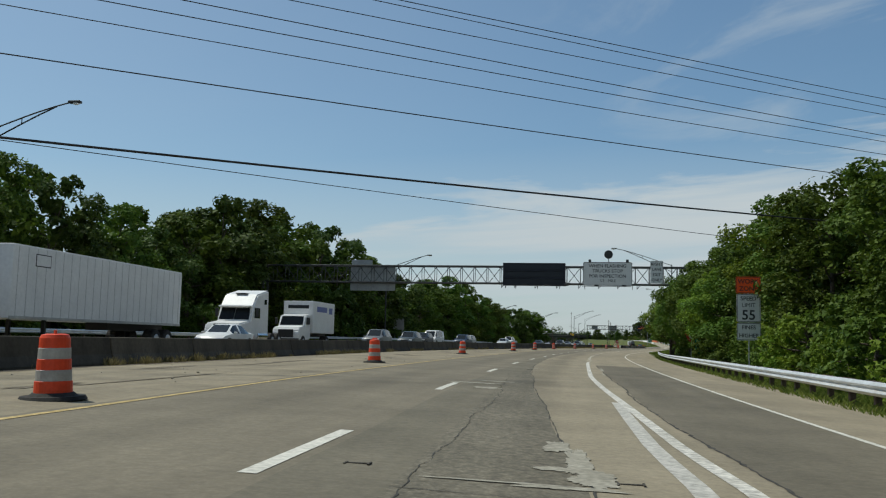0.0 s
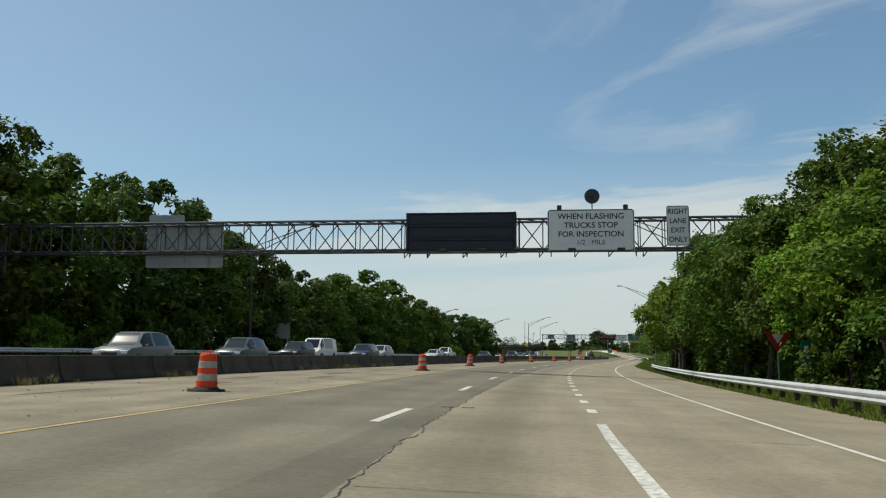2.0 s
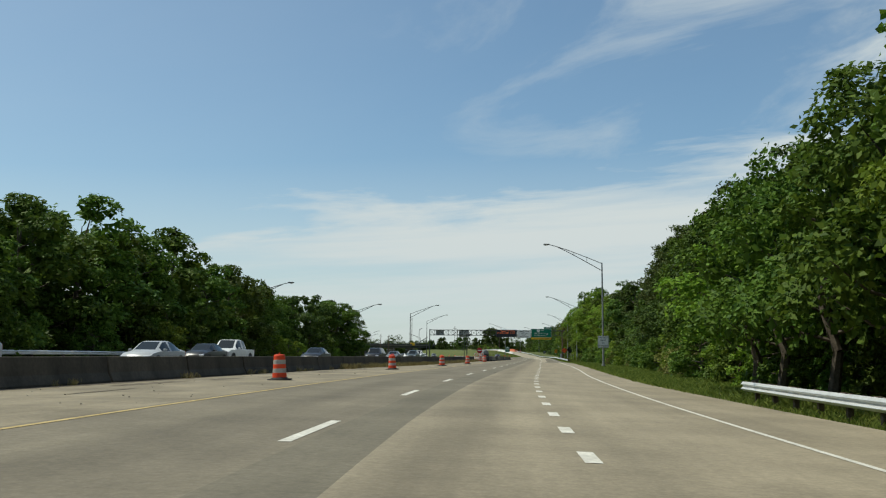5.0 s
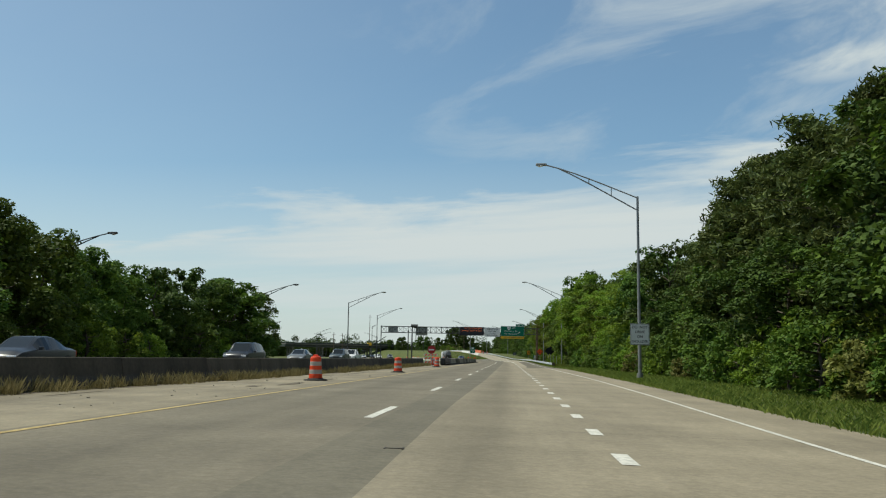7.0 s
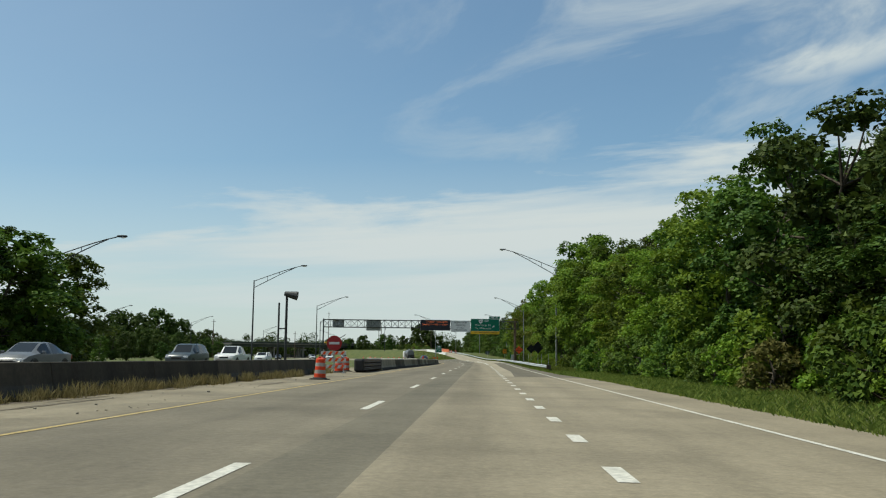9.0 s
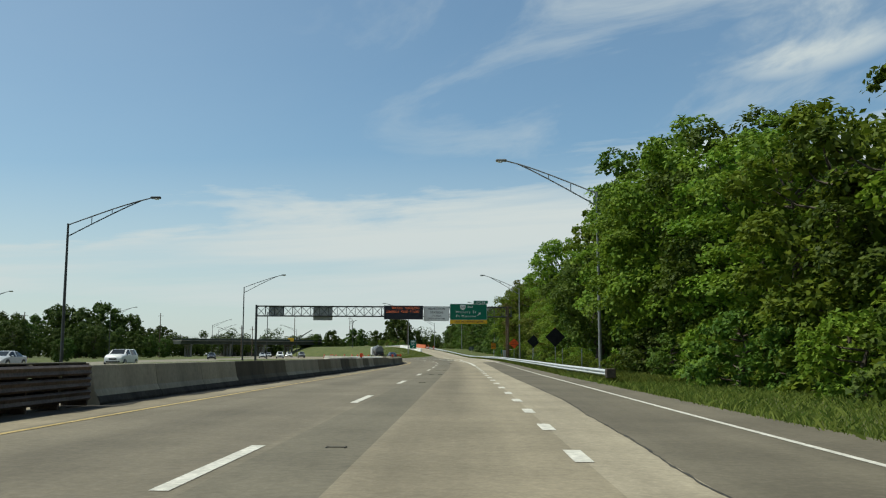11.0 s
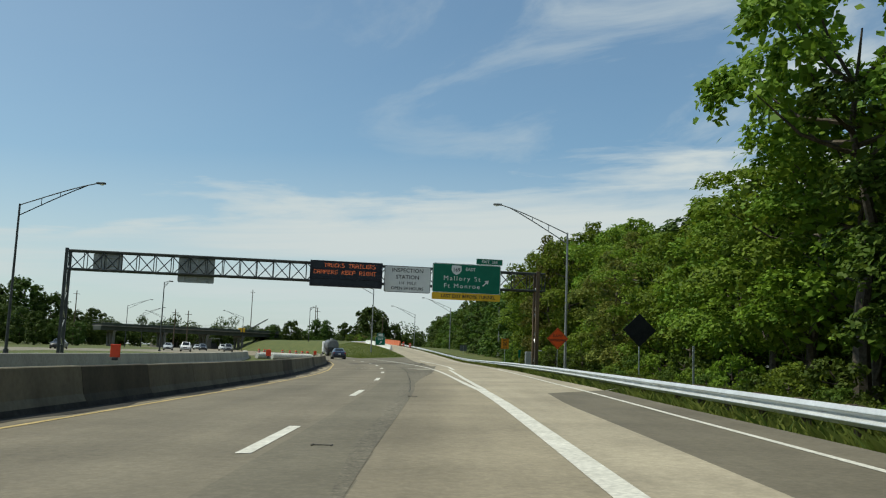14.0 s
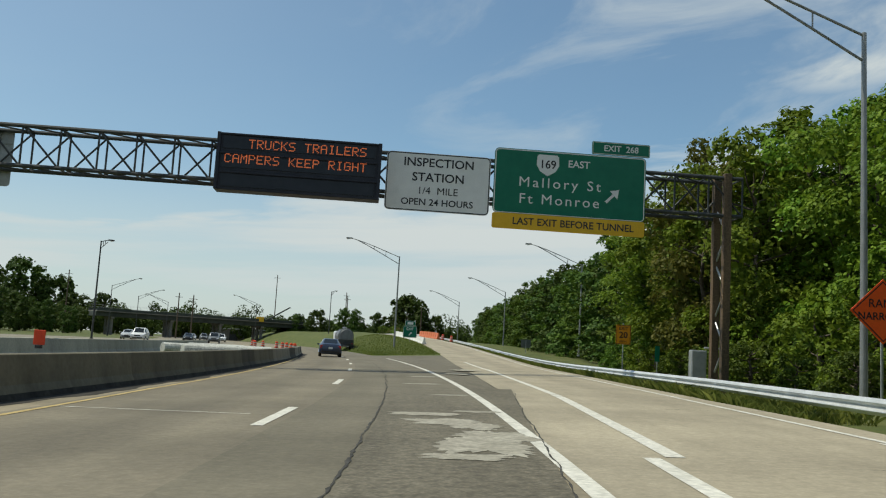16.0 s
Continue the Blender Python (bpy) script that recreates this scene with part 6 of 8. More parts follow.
def car(name, label, shape, colour, group="", category="car", glass=(2, 6), wheels=(-1.4, 1.42), r=0.33):
    root = thing(name, Matrix.Identity(4), label, category, group)
    fine, k = [], 3
    for a in range(len(shape) - 1):
        p0, p1, p2, p3 = shape[max(a - 1, 0)], shape[a], shape[a + 1], shape[min(a + 2, len(shape) - 1)]
        for j in range(k):
            t = j / k
            row = []
            for q0, q1, q2, q3 in zip(p0, p1, p2, p3):
                v = 0.5 * (2 * q1 + (q2 - q0) * t + (2 * q0 - 5 * q1 + 4 * q2 - q3) * t * t + (3 * q1 - q0 - 3 * q2 + q3) * t ** 3)
                row.append(0.55 * v + 0.45 * (q1 + (q2 - q1) * t))
            row[0] = p1[0] + (p2[0] - p1[0]) * t
            fine.append(tuple(row))
    fine.append(shape[-1])
    kinds = ("body", "windscreen", "rear_window", "window_left", "window_right")
    shells = {k: bmesh.new() for k in kinds}

    def ring(bm, st):
        y, zb, zs, zt, hw, ht = st
        half = [(hw * 0.82, zb), (hw, zb + 0.14), (hw, zs - 0.05), (hw * 0.985, zs), (ht, zt - 0.045), (ht * 0.82, zt)]
        pts = half + [(-x, z) for x, z in half[::-1]]
        return [bm.verts.new((x, y, z)) for x, z in pts]
    n = 12
    for a in range(len(fine) - 1):
        for key, bm in shells.items():
            ra, rb = ring(bm, fine[a]), ring(bm, fine[a + 1])
            for i in range(n):
                inside = glass[0] <= a // k < glass[1]
                what = "body"
                pillar = a in (glass[0] * k, glass[0] * k + 6, glass[1] * k - 1)
                if pillar and i in (3, 7):
                    pass
                elif inside and i == 3:
                    what = "window_right"
                elif inside and i == 7:
                    what = "window_left"
                elif i == 5 and a // k == glass[0]:
                    what = "rear_window"
                elif i == 5 and a // k == glass[1] - 1:
                    what = "windscreen"
                if what == key:
                    bm.faces.new((ra[i], rb[i], rb[(i + 1) % n], ra[(i + 1) % n]))
    for st in (shape[0], shape[-1]):
        shells["body"].faces.new(ring(shells["body"], st))
    for key, bm in shells.items():
        bmesh.ops.remove_doubles(bm, verts=bm.verts, dist=0.001)
        bmesh.ops.delete(bm, geom=[v for v in bm.verts if not v.link_faces], context="VERTS")
        creased(fixed(bm), 0.7)
        part(key if "window_" not in key else "side_window", bm, colour if key == "body" else GLASS_DARK, root, "" if key == "body" else "dark tinted glass")
    w = max(st[4] for st in shape)
    y0, y1 = shape[0][0], shape[-1][0]
    for y in wheels:
        for sx in (-1, 1):
            bm = bmesh.new()
            bmesh.ops.create_cone(bm, cap_ends=True, segments=22, radius1=r, radius2=r, depth=0.21, matrix=Matrix.Translation((sx * (w - 0.09), y, r)) @ Matrix.Rotation(radians(90), 4, "Y"))
            bmesh.ops.bevel(bm, geom=[e for e in bm.edges if e.calc_face_angle(0) > 1.2], offset=0.03, segments=2, affect="EDGES")
            wh = part("wheel", bm, RUBBER, root, "black tyre")
            arc = [(y + r * 1.2 * math.cos(radians(a)), r + r * 1.2 * math.sin(radians(a))) for a in range(-12, 193, 12)]
            bm = bmesh.new()
            e0 = [bm.verts.new((sx * (w + 0.006), yy, zz)) for yy, zz in arc]
            e1 = [bm.verts.new((sx * (w - 0.12), yy, zz)) for yy, zz in arc]
            bm.faces.new(e0)
            for i in range(len(arc) - 1):
                bm.faces.new((e0[i], e1[i], e1[i + 1], e0[i + 1]))
            part("wheel_arch", fixed(bm), BLACK_PLASTIC, root)
            bm = bmesh.new()
            bmesh.ops.create_cone(bm, cap_ends=True, segments=18, radius1=r * 0.66, radius2=r * 0.6, depth=0.04, matrix=Matrix.Translation((sx * (w + 0.015), y, r)) @ Matrix.Rotation(radians(90 * sx), 4, "Y"))
            part("rim", bm, CHROME, wh)
    fz = shape[-2][2]
    fw = shape[-2][4]
    rz, rw = shape[1][2], shape[1][4]
    for sx in (-1, 1):
        part("headlight", box(bmesh.new(), (sx * (fw - 0.19), y1 - 0.11, fz - 0.02), (0.34, 0.16, 0.14), bevel=0.03), LENS, root, "clear headlight")
        part("tail_light", box(bmesh.new(), (sx * (rw - 0.10), y0 + 0.09, rz - 0.13), (0.2, 0.16, 0.24), bevel=0.03), TAIL_RED, root, "red tail light")
        part("mirror", box(bmesh.new(), (sx * (w + 0.07), shape[glass[1]][0] - 0.35, shape[glass[1]][2] + 0.08), (0.18, 0.1, 0.13), bevel=0.03), colour, root)
    part("grille", box(bmesh.new(), (0, y1 - 0.03, fz - 0.1), (fw * 0.9, 0.08, 0.16), bevel=0.02), BLACK_PLASTIC, root)
    part("front_bumper", box(bmesh.new(), (0, y1 - 0.05, shape[-2][1] + 0.12), (fw * 1.6, 0.16, 0.14), bevel=0.03), BLACK_PLASTIC, root)
    part("rear_bumper", box(bmesh.new(), (0, y0 + 0.04, shape[1][1] + 0.16), (rw * 1.7, 0.16, 0.12), bevel=0.03), BLACK_PLASTIC, root)
    part("plate", box(bmesh.new(), (0, y0 - 0.012, rz - 0.22), (0.32, 0.02, 0.16)), SIGN_WHITE, root, "blank pale plate")
    return root


def park(ob, s, l, oncoming=True, up=0.0):
    p = spot(s, l, up)
    ob.matrix_world = pose(p.x, p.y, p.z, 0, 0, -math.degrees(MAIN.heading(s)) + (180 if oncoming else 0))
    return ob


GT = "oncoming traffic"
silver, grey, black = paint("silver_paint", (0.36, 0.37, 0.38)), paint("grey_paint", (0.12, 0.125, 0.13)), paint("black_paint", (0.014, 0.015, 0.018))
navy, white, teal = paint("navy_paint", (0.02, 0.032, 0.062)), paint("white_paint", (0.62, 0.62, 0.61)), paint("slate_paint", (0.05, 0.065, 0.075))
for nm, label, shape, colour, s, l in (
        ("sedan", "white sedan with dark windows", SEDAN, white, 46, -19.0), ("suv", "dark grey SUV", SUV, grey, 80, -19.0),
        ("suv", "slate blue SUV", SUV, teal, 93, -19), ("suv", "black SUV", SUV, black, 113, -22.6), ("suv", "dark blue SUV", SUV, navy, 121, -19.0),
        ("sedan", "silver sedan", SEDAN, silver, 150, -19.0), ("suv", "silver grey SUV", SUV, silver, 139, -22.6), ("sedan", "dark sedan", SEDAN, black, 183, -19.0), ("suv", "black SUV", SUV, black, 211, -19.0),
        ("sedan", "grey sedan", SEDAN, grey, 236, -21.0), ("suv", "grey SUV", SUV, teal, 259, -21.5), ("sedan", "silver sedan", SEDAN, silver, 322, -41.0), ("sedan", "dark sedan", SEDAN, black, 166, -22.6)):
    park(car(nm, label + " coming the other way", shape, colour, GT), s, l)
park(car("van", "white panel van coming the other way", VAN, white, GT, "van", r=0.36, wheels=(-1.7, 1.75)), 119, -22.8)
park(car("pickup_truck", "white pickup truck coming the other way", PICKUP, white, GT, "pickup truck", glass=(2, 6), r=0.39, wheels=(-1.85, 1.85)), 171, -22.6)
park(car("pickup_truck", "white pickup truck with a dark grille", PICKUP, white, GT, "pickup truck", r=0.39, wheels=(-1.85, 1.85)), 276, -23.0)
HATCH = [(y * 0.9, a, b, min(c * 1.06, 1.62), d, e * 1.08) for y, a, b, c, d, e in SUV]
park(car("hatchback", "white boxy hatchback coming the other way", HATCH, white, GT, "car"), 327, -32.5)
for k, (s, l) in enumerate(((482, -27), (500, -31), (512, -19), (529, -24), (556, -18), (566, -24), (588, -21), (452, -43))):
    park(car("sedan" if k % 2 else "suv", ("silver sedan", "white SUV", "grey sedan", "black SUV")[k % 4] + " far off in the queue", SEDAN if k % 2 else SUV, (white, silver, grey, black)[k % 4], "distant traffic"), s, l)
# the car and the tanker ahead
park(car("sedan", "dark blue sedan driving ahead in the lane", SEDAN, navy, "", "car"), 434, -4.1, False)


def truck_wheels(root, ys, half, r=0.5, double=False):
    for y in ys:
        for sx in (-1, 1):
            bm = bmesh.new()
            bmesh.ops.create_cone(bm, cap_ends=True, segments=22, radius1=r, radius2=r, depth=0.55 if double else 0.3, matrix=Matrix.Translation((sx * (half - (0.27 if double else 0.15)), y, r)) @ Matrix.Rotation(radians(90), 4, "Y"))
            bmesh.ops.bevel(bm, geom=[e for e in bm.edges if e.calc_face_angle(0) > 1.2], offset=0.04, segments=2, affect="EDGES")
            wh = part("wheel", bm, RUBBER, root, "large black truck tyre")
            bm = bmesh.new()
            bmesh.ops.create_cone(bm, cap_ends=True, segments=16, radius1=r * 0.58, radius2=r * 0.4, depth=0.08, matrix=Matrix.Translation((sx * (half + 0.01), y, r)) @ Matrix.Rotation(radians(90 * sx), 4, "Y"))
            part("rim", bm, GALV, wh)


def tractor(s, l, label):
    """A long-nosed highway tractor with a sleeper cab; it drives towards +y."""
    root = thing("tractor_unit", Matrix.Identity(4), label, "truck", GT)
    prof = [(3.6, .55), (3.62, 1.15), (3.45, 1.55), (1.7, 1.75), (1.25, 2.75), (0.55, 3.55), (-1.5, 3.95), (-1.6, .6)]
    bm = bmesh.new()
    a = [bm.verts.new((-1.18, y, z)) for y, z in prof]
    b = [bm.verts.new((1.18, y, z)) for y, z in prof]
    bm.faces.new(a)
    bm.faces.new(b[::-1])
    for i in range(len(prof)):
        bm.faces.new((a[i], a[(i + 1) % len(prof)], b[(i + 1) % len(prof)], b[i]))
    fixed(bm)
    bmesh.ops.bevel(bm, geom=bm.edges[:], offset=0.09, segments=2, affect="EDGES")
    part("cab", bm, WHITE_BODY, root)
    bm = bmesh.new()
    for x0, x1 in ((-1.06, -0.015), (0.015, 1.06)):
        q = [(x0, 1.705, 1.84), (x1, 1.705, 1.84), (x1 * 0.93, 1.345, 2.62), (x0 * 0.93, 1.345, 2.62)]
        bm.faces.new([bm.verts.new(v) for v in q])
    bmesh.ops.solidify(bm, geom=bm.faces[:], thickness=0.02)
    part("windscreen", fixed(bm), GLASS_DARK, root, "dark windscreen")
    for sx in (-1, 1):
        part("side_window", box(bmesh.new(), (sx * 1.185, 0.55, 2.3), (0.03, 0.95, 0.7), bevel=0.01), GLASS_DARK, root)
        part("sleeper_window", box(bmesh.new(), (sx * 1.185, -0.9, 3.1), (0.03, 0.4, 0.35), bevel=0.01), GLASS_DARK, root)
        part("headlight", box(bmesh.new(), (sx * 0.92, 3.58, 1.0), (0.36, 0.12, 0.26), bevel=0.04), LENS, root)
        part("mirror", box(bmesh.new(), (sx * 1.42, 1.2, 2.3), (0.2, 0.1, 0.6), bevel=0.03), BLACK_PLASTIC, root)
        part("fuel_tank", rod(bmesh.new(), (sx * 0.95, -1.4, 0.75), (sx * 0.95, 0.4, 0.75), 0.32, None, 14), CHROME, root)
        part("fender", box(bmesh.new(), (sx * 1.02, 2.6, 1.1), (0.34, 1.3, 0.35), bevel=0.12), WHITE_BODY, root)
    part("sun_visor", box(bmesh.new(), (0, 1.5, 2.72), (2.2, 0.5, 0.1), bevel=0.04), WHITE_BODY, root)
    part("roof_vent", box(bmesh.new(), (0, 0.38, 3.62), (0.8, 0.5, 0.06), bevel=0.02), BLACK_PLASTIC, root, "dark slot in the roof fairing")
    part("grille", box(bmesh.new(), (0, 3.62, 1.1), (1.1, 0.06, 0.8), bevel=0.04), BLACK_PLASTIC, root)
    part("bumper", box(bmesh.new(), (0, 3.62, 0.5), (2.3, 0.2, 0.34), bevel=0.06), WHITE_BODY, root)
    part("frame", box(bmesh.new(), (0, -2.6, 0.85), (0.9, 4.2, 0.25), bevel=0.02), BLACK_PLASTIC, root)
    truck_wheels(root, (2.6,), 1.2)
    truck_wheels(root, (-2.4, -3.7), 1.22, double=True)
    return park(root, s, l)


tractor(56.5, -22.3, "white long-nosed tractor unit without a trailer")
tractor(25.5, -22.0, "white tractor unit pulling a trailer")
root = thing("box_trailer", Matrix.Identity(4), "long white ribbed box trailer with a dark underside", "trailer", GT)
part("trailer_box", box(bmesh.new(), (0, 0, 2.65), (2.55, 14.2, 2.85), bevel=0.03), WHITE_BODY, root)
bm = bmesh.new()
for k in range(24):
    for sx in (-1, 1):
        box(bm, (sx * 1.279, -6.8 + k * 0.59, 2.65), (0.014, 0.035, 2.7))
part("side_seams", bm, worn("trailer_seam", (0.5, 0.5, 0.49), (0.58, 0.58, 0.57)), root)
for sx in (-1, 1):
    part("lower_rail", box(bmesh.new(), (sx * 1.27, 0, 1.26), (0.06, 14.2, 0.12), bevel=0.01), GALV, root)
    part("placard", box(bmesh.new(), (sx * 1.285, 5.2, 3.55), (0.012, 1.0, 0.5)), BLACK_PLASTIC, root, "dark outlined placard")
    part("placard_face", box(bmesh.new(), (sx * 1.292, 5.2, 3.55), (0.012, 0.92, 0.42)), WHITE_BODY, root)
    part("landing_gear", box(bmesh.new(), (sx * 0.8, 4.2, 0.7), (0.14, 0.14, 1.2)), BLACK_PLASTIC, root)
part("underframe", box(bmesh.new(), (0, -3.8, 1.05), (1.1, 5.5, 0.35), bevel=0.02), BLACK_PLASTIC, root)
truck_wheels(root, (-4.6, -5.85), 1.25, double=True)
park(root, 37, -22.0)


def box_truck(s, l):
    root = thing("box_truck", Matrix.Identity(4), "white box truck with blue side lettering bars", "truck", GT)
    part("cargo_box", box(bmesh.new(), (0, -1.6, 2.35), (2.44, 5.6, 2.5), bevel=0.03), WHITE_BODY, root)
    prof = [(3.9, .55), (3.9, 1.25), (3.75, 1.5), (2.75, 1.62), (2.3, 2.45), (1.3, 2.55), (1.25, .6)]
    bm = bmesh.new()
    a = [bm.verts.new((-1.05, y, z)) for y, z in prof]
    b = [bm.verts.new((1.05, y, z)) for y, z in prof]
    bm.faces.new(a)
    bm.faces.new(b[::-1])
    for i in range(len(prof)):
        bm.faces.new((a[i], a[(i + 1) % len(prof)], b[(i + 1) % len(prof)], b[i]))
    fixed(bm)
    bmesh.ops.bevel(bm, geom=bm.edges[:], offset=0.07, segments=2, affect="EDGES")
    part("cab", bm, WHITE_BODY, root)
    bm = bmesh.new()
    bm.faces.new([bm.verts.new(v) for v in ((-0.92, 2.76, 1.68), (0.92, 2.76, 1.68), (0.85, 2.38, 2.38), (-0.85, 2.38, 2.38))])
    bmesh.ops.solidify(bm, geom=bm.faces[:], thickness=0.03)
    part("windscreen", fixed(bm), GLASS_DARK, root)
    blue = paint("blue_lettering", (0.03, 0.06, 0.3))
    for sx in (-1, 1):
        part("side_window", box(bmesh.new(), (sx * 1.055, 1.9, 2.02), (0.03, 0.75, 0.55), bevel=0.01), GLASS_DARK, root)
        part("headlight", box(bmesh.new(), (sx * 0.85, 3.88, 1.05), (0.3, 0.1, 0.24), bevel=0.03), LENS, root)
        part("lettering_bar", box(bmesh.new(), (sx * 1.226, -1.0, 3.0), (0.012, 2.6, 0.42)), blue, root)
        part("logo_block", box(bmesh.new(), (sx * 1.226, -3.3, 2.95), (0.012, 0.9, 0.5)), blue, root)
        part("mirror", box(bmesh.new(), (sx * 1.3, 2.5, 2.0), (0.2, 0.1, 0.5), bevel=0.03), BLACK_PLASTIC, root)
    part("brow_lettering_bar", box(bmesh.new(), (0, 1.21, 3.15), (1.7, 0.012, 0.26)), SIGN_BLACK, root)
    part("grille", box(bmesh.new(), (0, 3.9, 1.05), (1.2, 0.06, 0.6), bevel=0.03), BLACK_PLASTIC, root)
    part("bumper", box(bmesh.new(), (0, 3.92, 0.55), (2.1, 0.2, 0.28), bevel=0.05), BLACK_PLASTIC, root)
    part("frame", box(bmesh.new(), (0, -1.2, 0.95), (0.9, 6.4, 0.25)), BLACK_PLASTIC, root)
    truck_wheels(root, (3.0,), 1.1, 0.45)
    truck_wheels(root, (-2.6,), 1.18, 0.45, double=True)
    return park(root, s, l)


box_truck(66.5, -21.5)
root = thing("tanker_truck", Matrix.Identity(4), "grey tanker truck driving ahead of the sedan", "truck")
bm = rod(bmesh.new(), (0, -4.0, 2.15), (0, 2.6, 2.15), 1.12, None, 24)
bmesh.ops.bevel(bm, geom=[e for e in bm.edges if e.calc_face_angle(0) > 1.2], offset=0.2, segments=3, affect="EDGES")
part("tank", bm, worn("dull_tank", (0.14, 0.145, 0.15), (0.22, 0.225, 0.23), 1, 10, 0.45, metal=0.3), root, "dull grey round tank", smooth=False)
for y in (-3.0, -1.0, 1.0):
    part("tank_band", rod(bmesh.new(), (0, y - 0.05, 2.15), (0, y + 0.05, 2.15), 1.14, None, 24), DARK_STEEL, root)
part("manhole", rod(bmesh.new(), (0, -0.6, 3.2), (0, -0.6, 3.5), 0.3, None, 14), GALV, root)
part("cab", box(bmesh.new(), (0, 4.0, 1.75), (2.3, 2.2, 2.3), bevel=0.2), WHITE_BODY, root)
part("rear_panel", box(bmesh.new(), (0, -4.15, 1.25), (2.2, 0.3, 0.9), bevel=0.05), DARK_STEEL, root)
for sx in (-1, 1):
    part("tail_light", box(bmesh.new(), (sx * 0.85, -4.32, 1.1), (0.25, 0.06, 0.14)), TAIL_RED, root)
part("chassis", box(bmesh.new(), (0, 0, 0.95), (0.9, 9.2, 0.3)), BLACK_PLASTIC, root)
part("mud_guard", box(bmesh.new(), (0, -3.1, 1.08), (2.4, 2.6, 0.08), bevel=0.03), BLACK_PLASTIC, root)
truck_wheels(root, (4.0,), 1.15)
truck_wheels(root, (-2.5, -3.7), 1.18, double=True)
park(root, 491, 0.3, False)

# ---- trees ----


def leaf_mesh(name, pos, nrm, size, material, rng, aspect=0.75, kite=False):
    """Many small pointed leaves at pos, facing nrm; size is one length or one for each. kite: four corners, folded at the midrib."""
    n = len(pos)
    k = 4 if kite else 3
    nrm = nrm / np.linalg.norm(nrm, axis=1, keepdims=True)
    ref = rng.normal(size=(n, 3))
    t = np.cross(nrm, ref)
    t /= np.linalg.norm(t, axis=1, keepdims=True)
    b = np.cross(nrm, t)
    s = (size * rng.uniform(0.7, 1.35, n))[:, None]
    v = np.empty((n, k, 3))
    if kite:
        v[:, 0] = pos + t * s * 0.62 - nrm * s * 0.12
        v[:, 1] = pos + t * s * 0.05 + b * s * 0.36 * aspect
        v[:, 2] = pos - t * s * 0.5 - nrm * s * 0.06
        v[:, 3] = pos + t * s * 0.0 - b * s * 0.36 * aspect
    else:
        v[:, 0] = pos + t * s * 0.6 - nrm * s * 0.08
        v[:, 1] = pos - t * s * 0.35 + b * s * 0.6 * aspect
        v[:, 2] = pos - t * s * 0.4 - b * s * 0.55 * aspect
    me = bpy.data.meshes.new(name)
    me.vertices.add(k * n)
    me.vertices.foreach_set("co", v.reshape(-1))
    me.loops.add(k * n)
    me.loops.foreach_set("vertex_index", np.arange(k * n, dtype=np.int32))
    me.polygons.add(n)
    me.polygons.foreach_set("loop_start", np.arange(0, k * n, k, dtype=np.int32))
    me.materials.append(material)
    me.update()
    return me


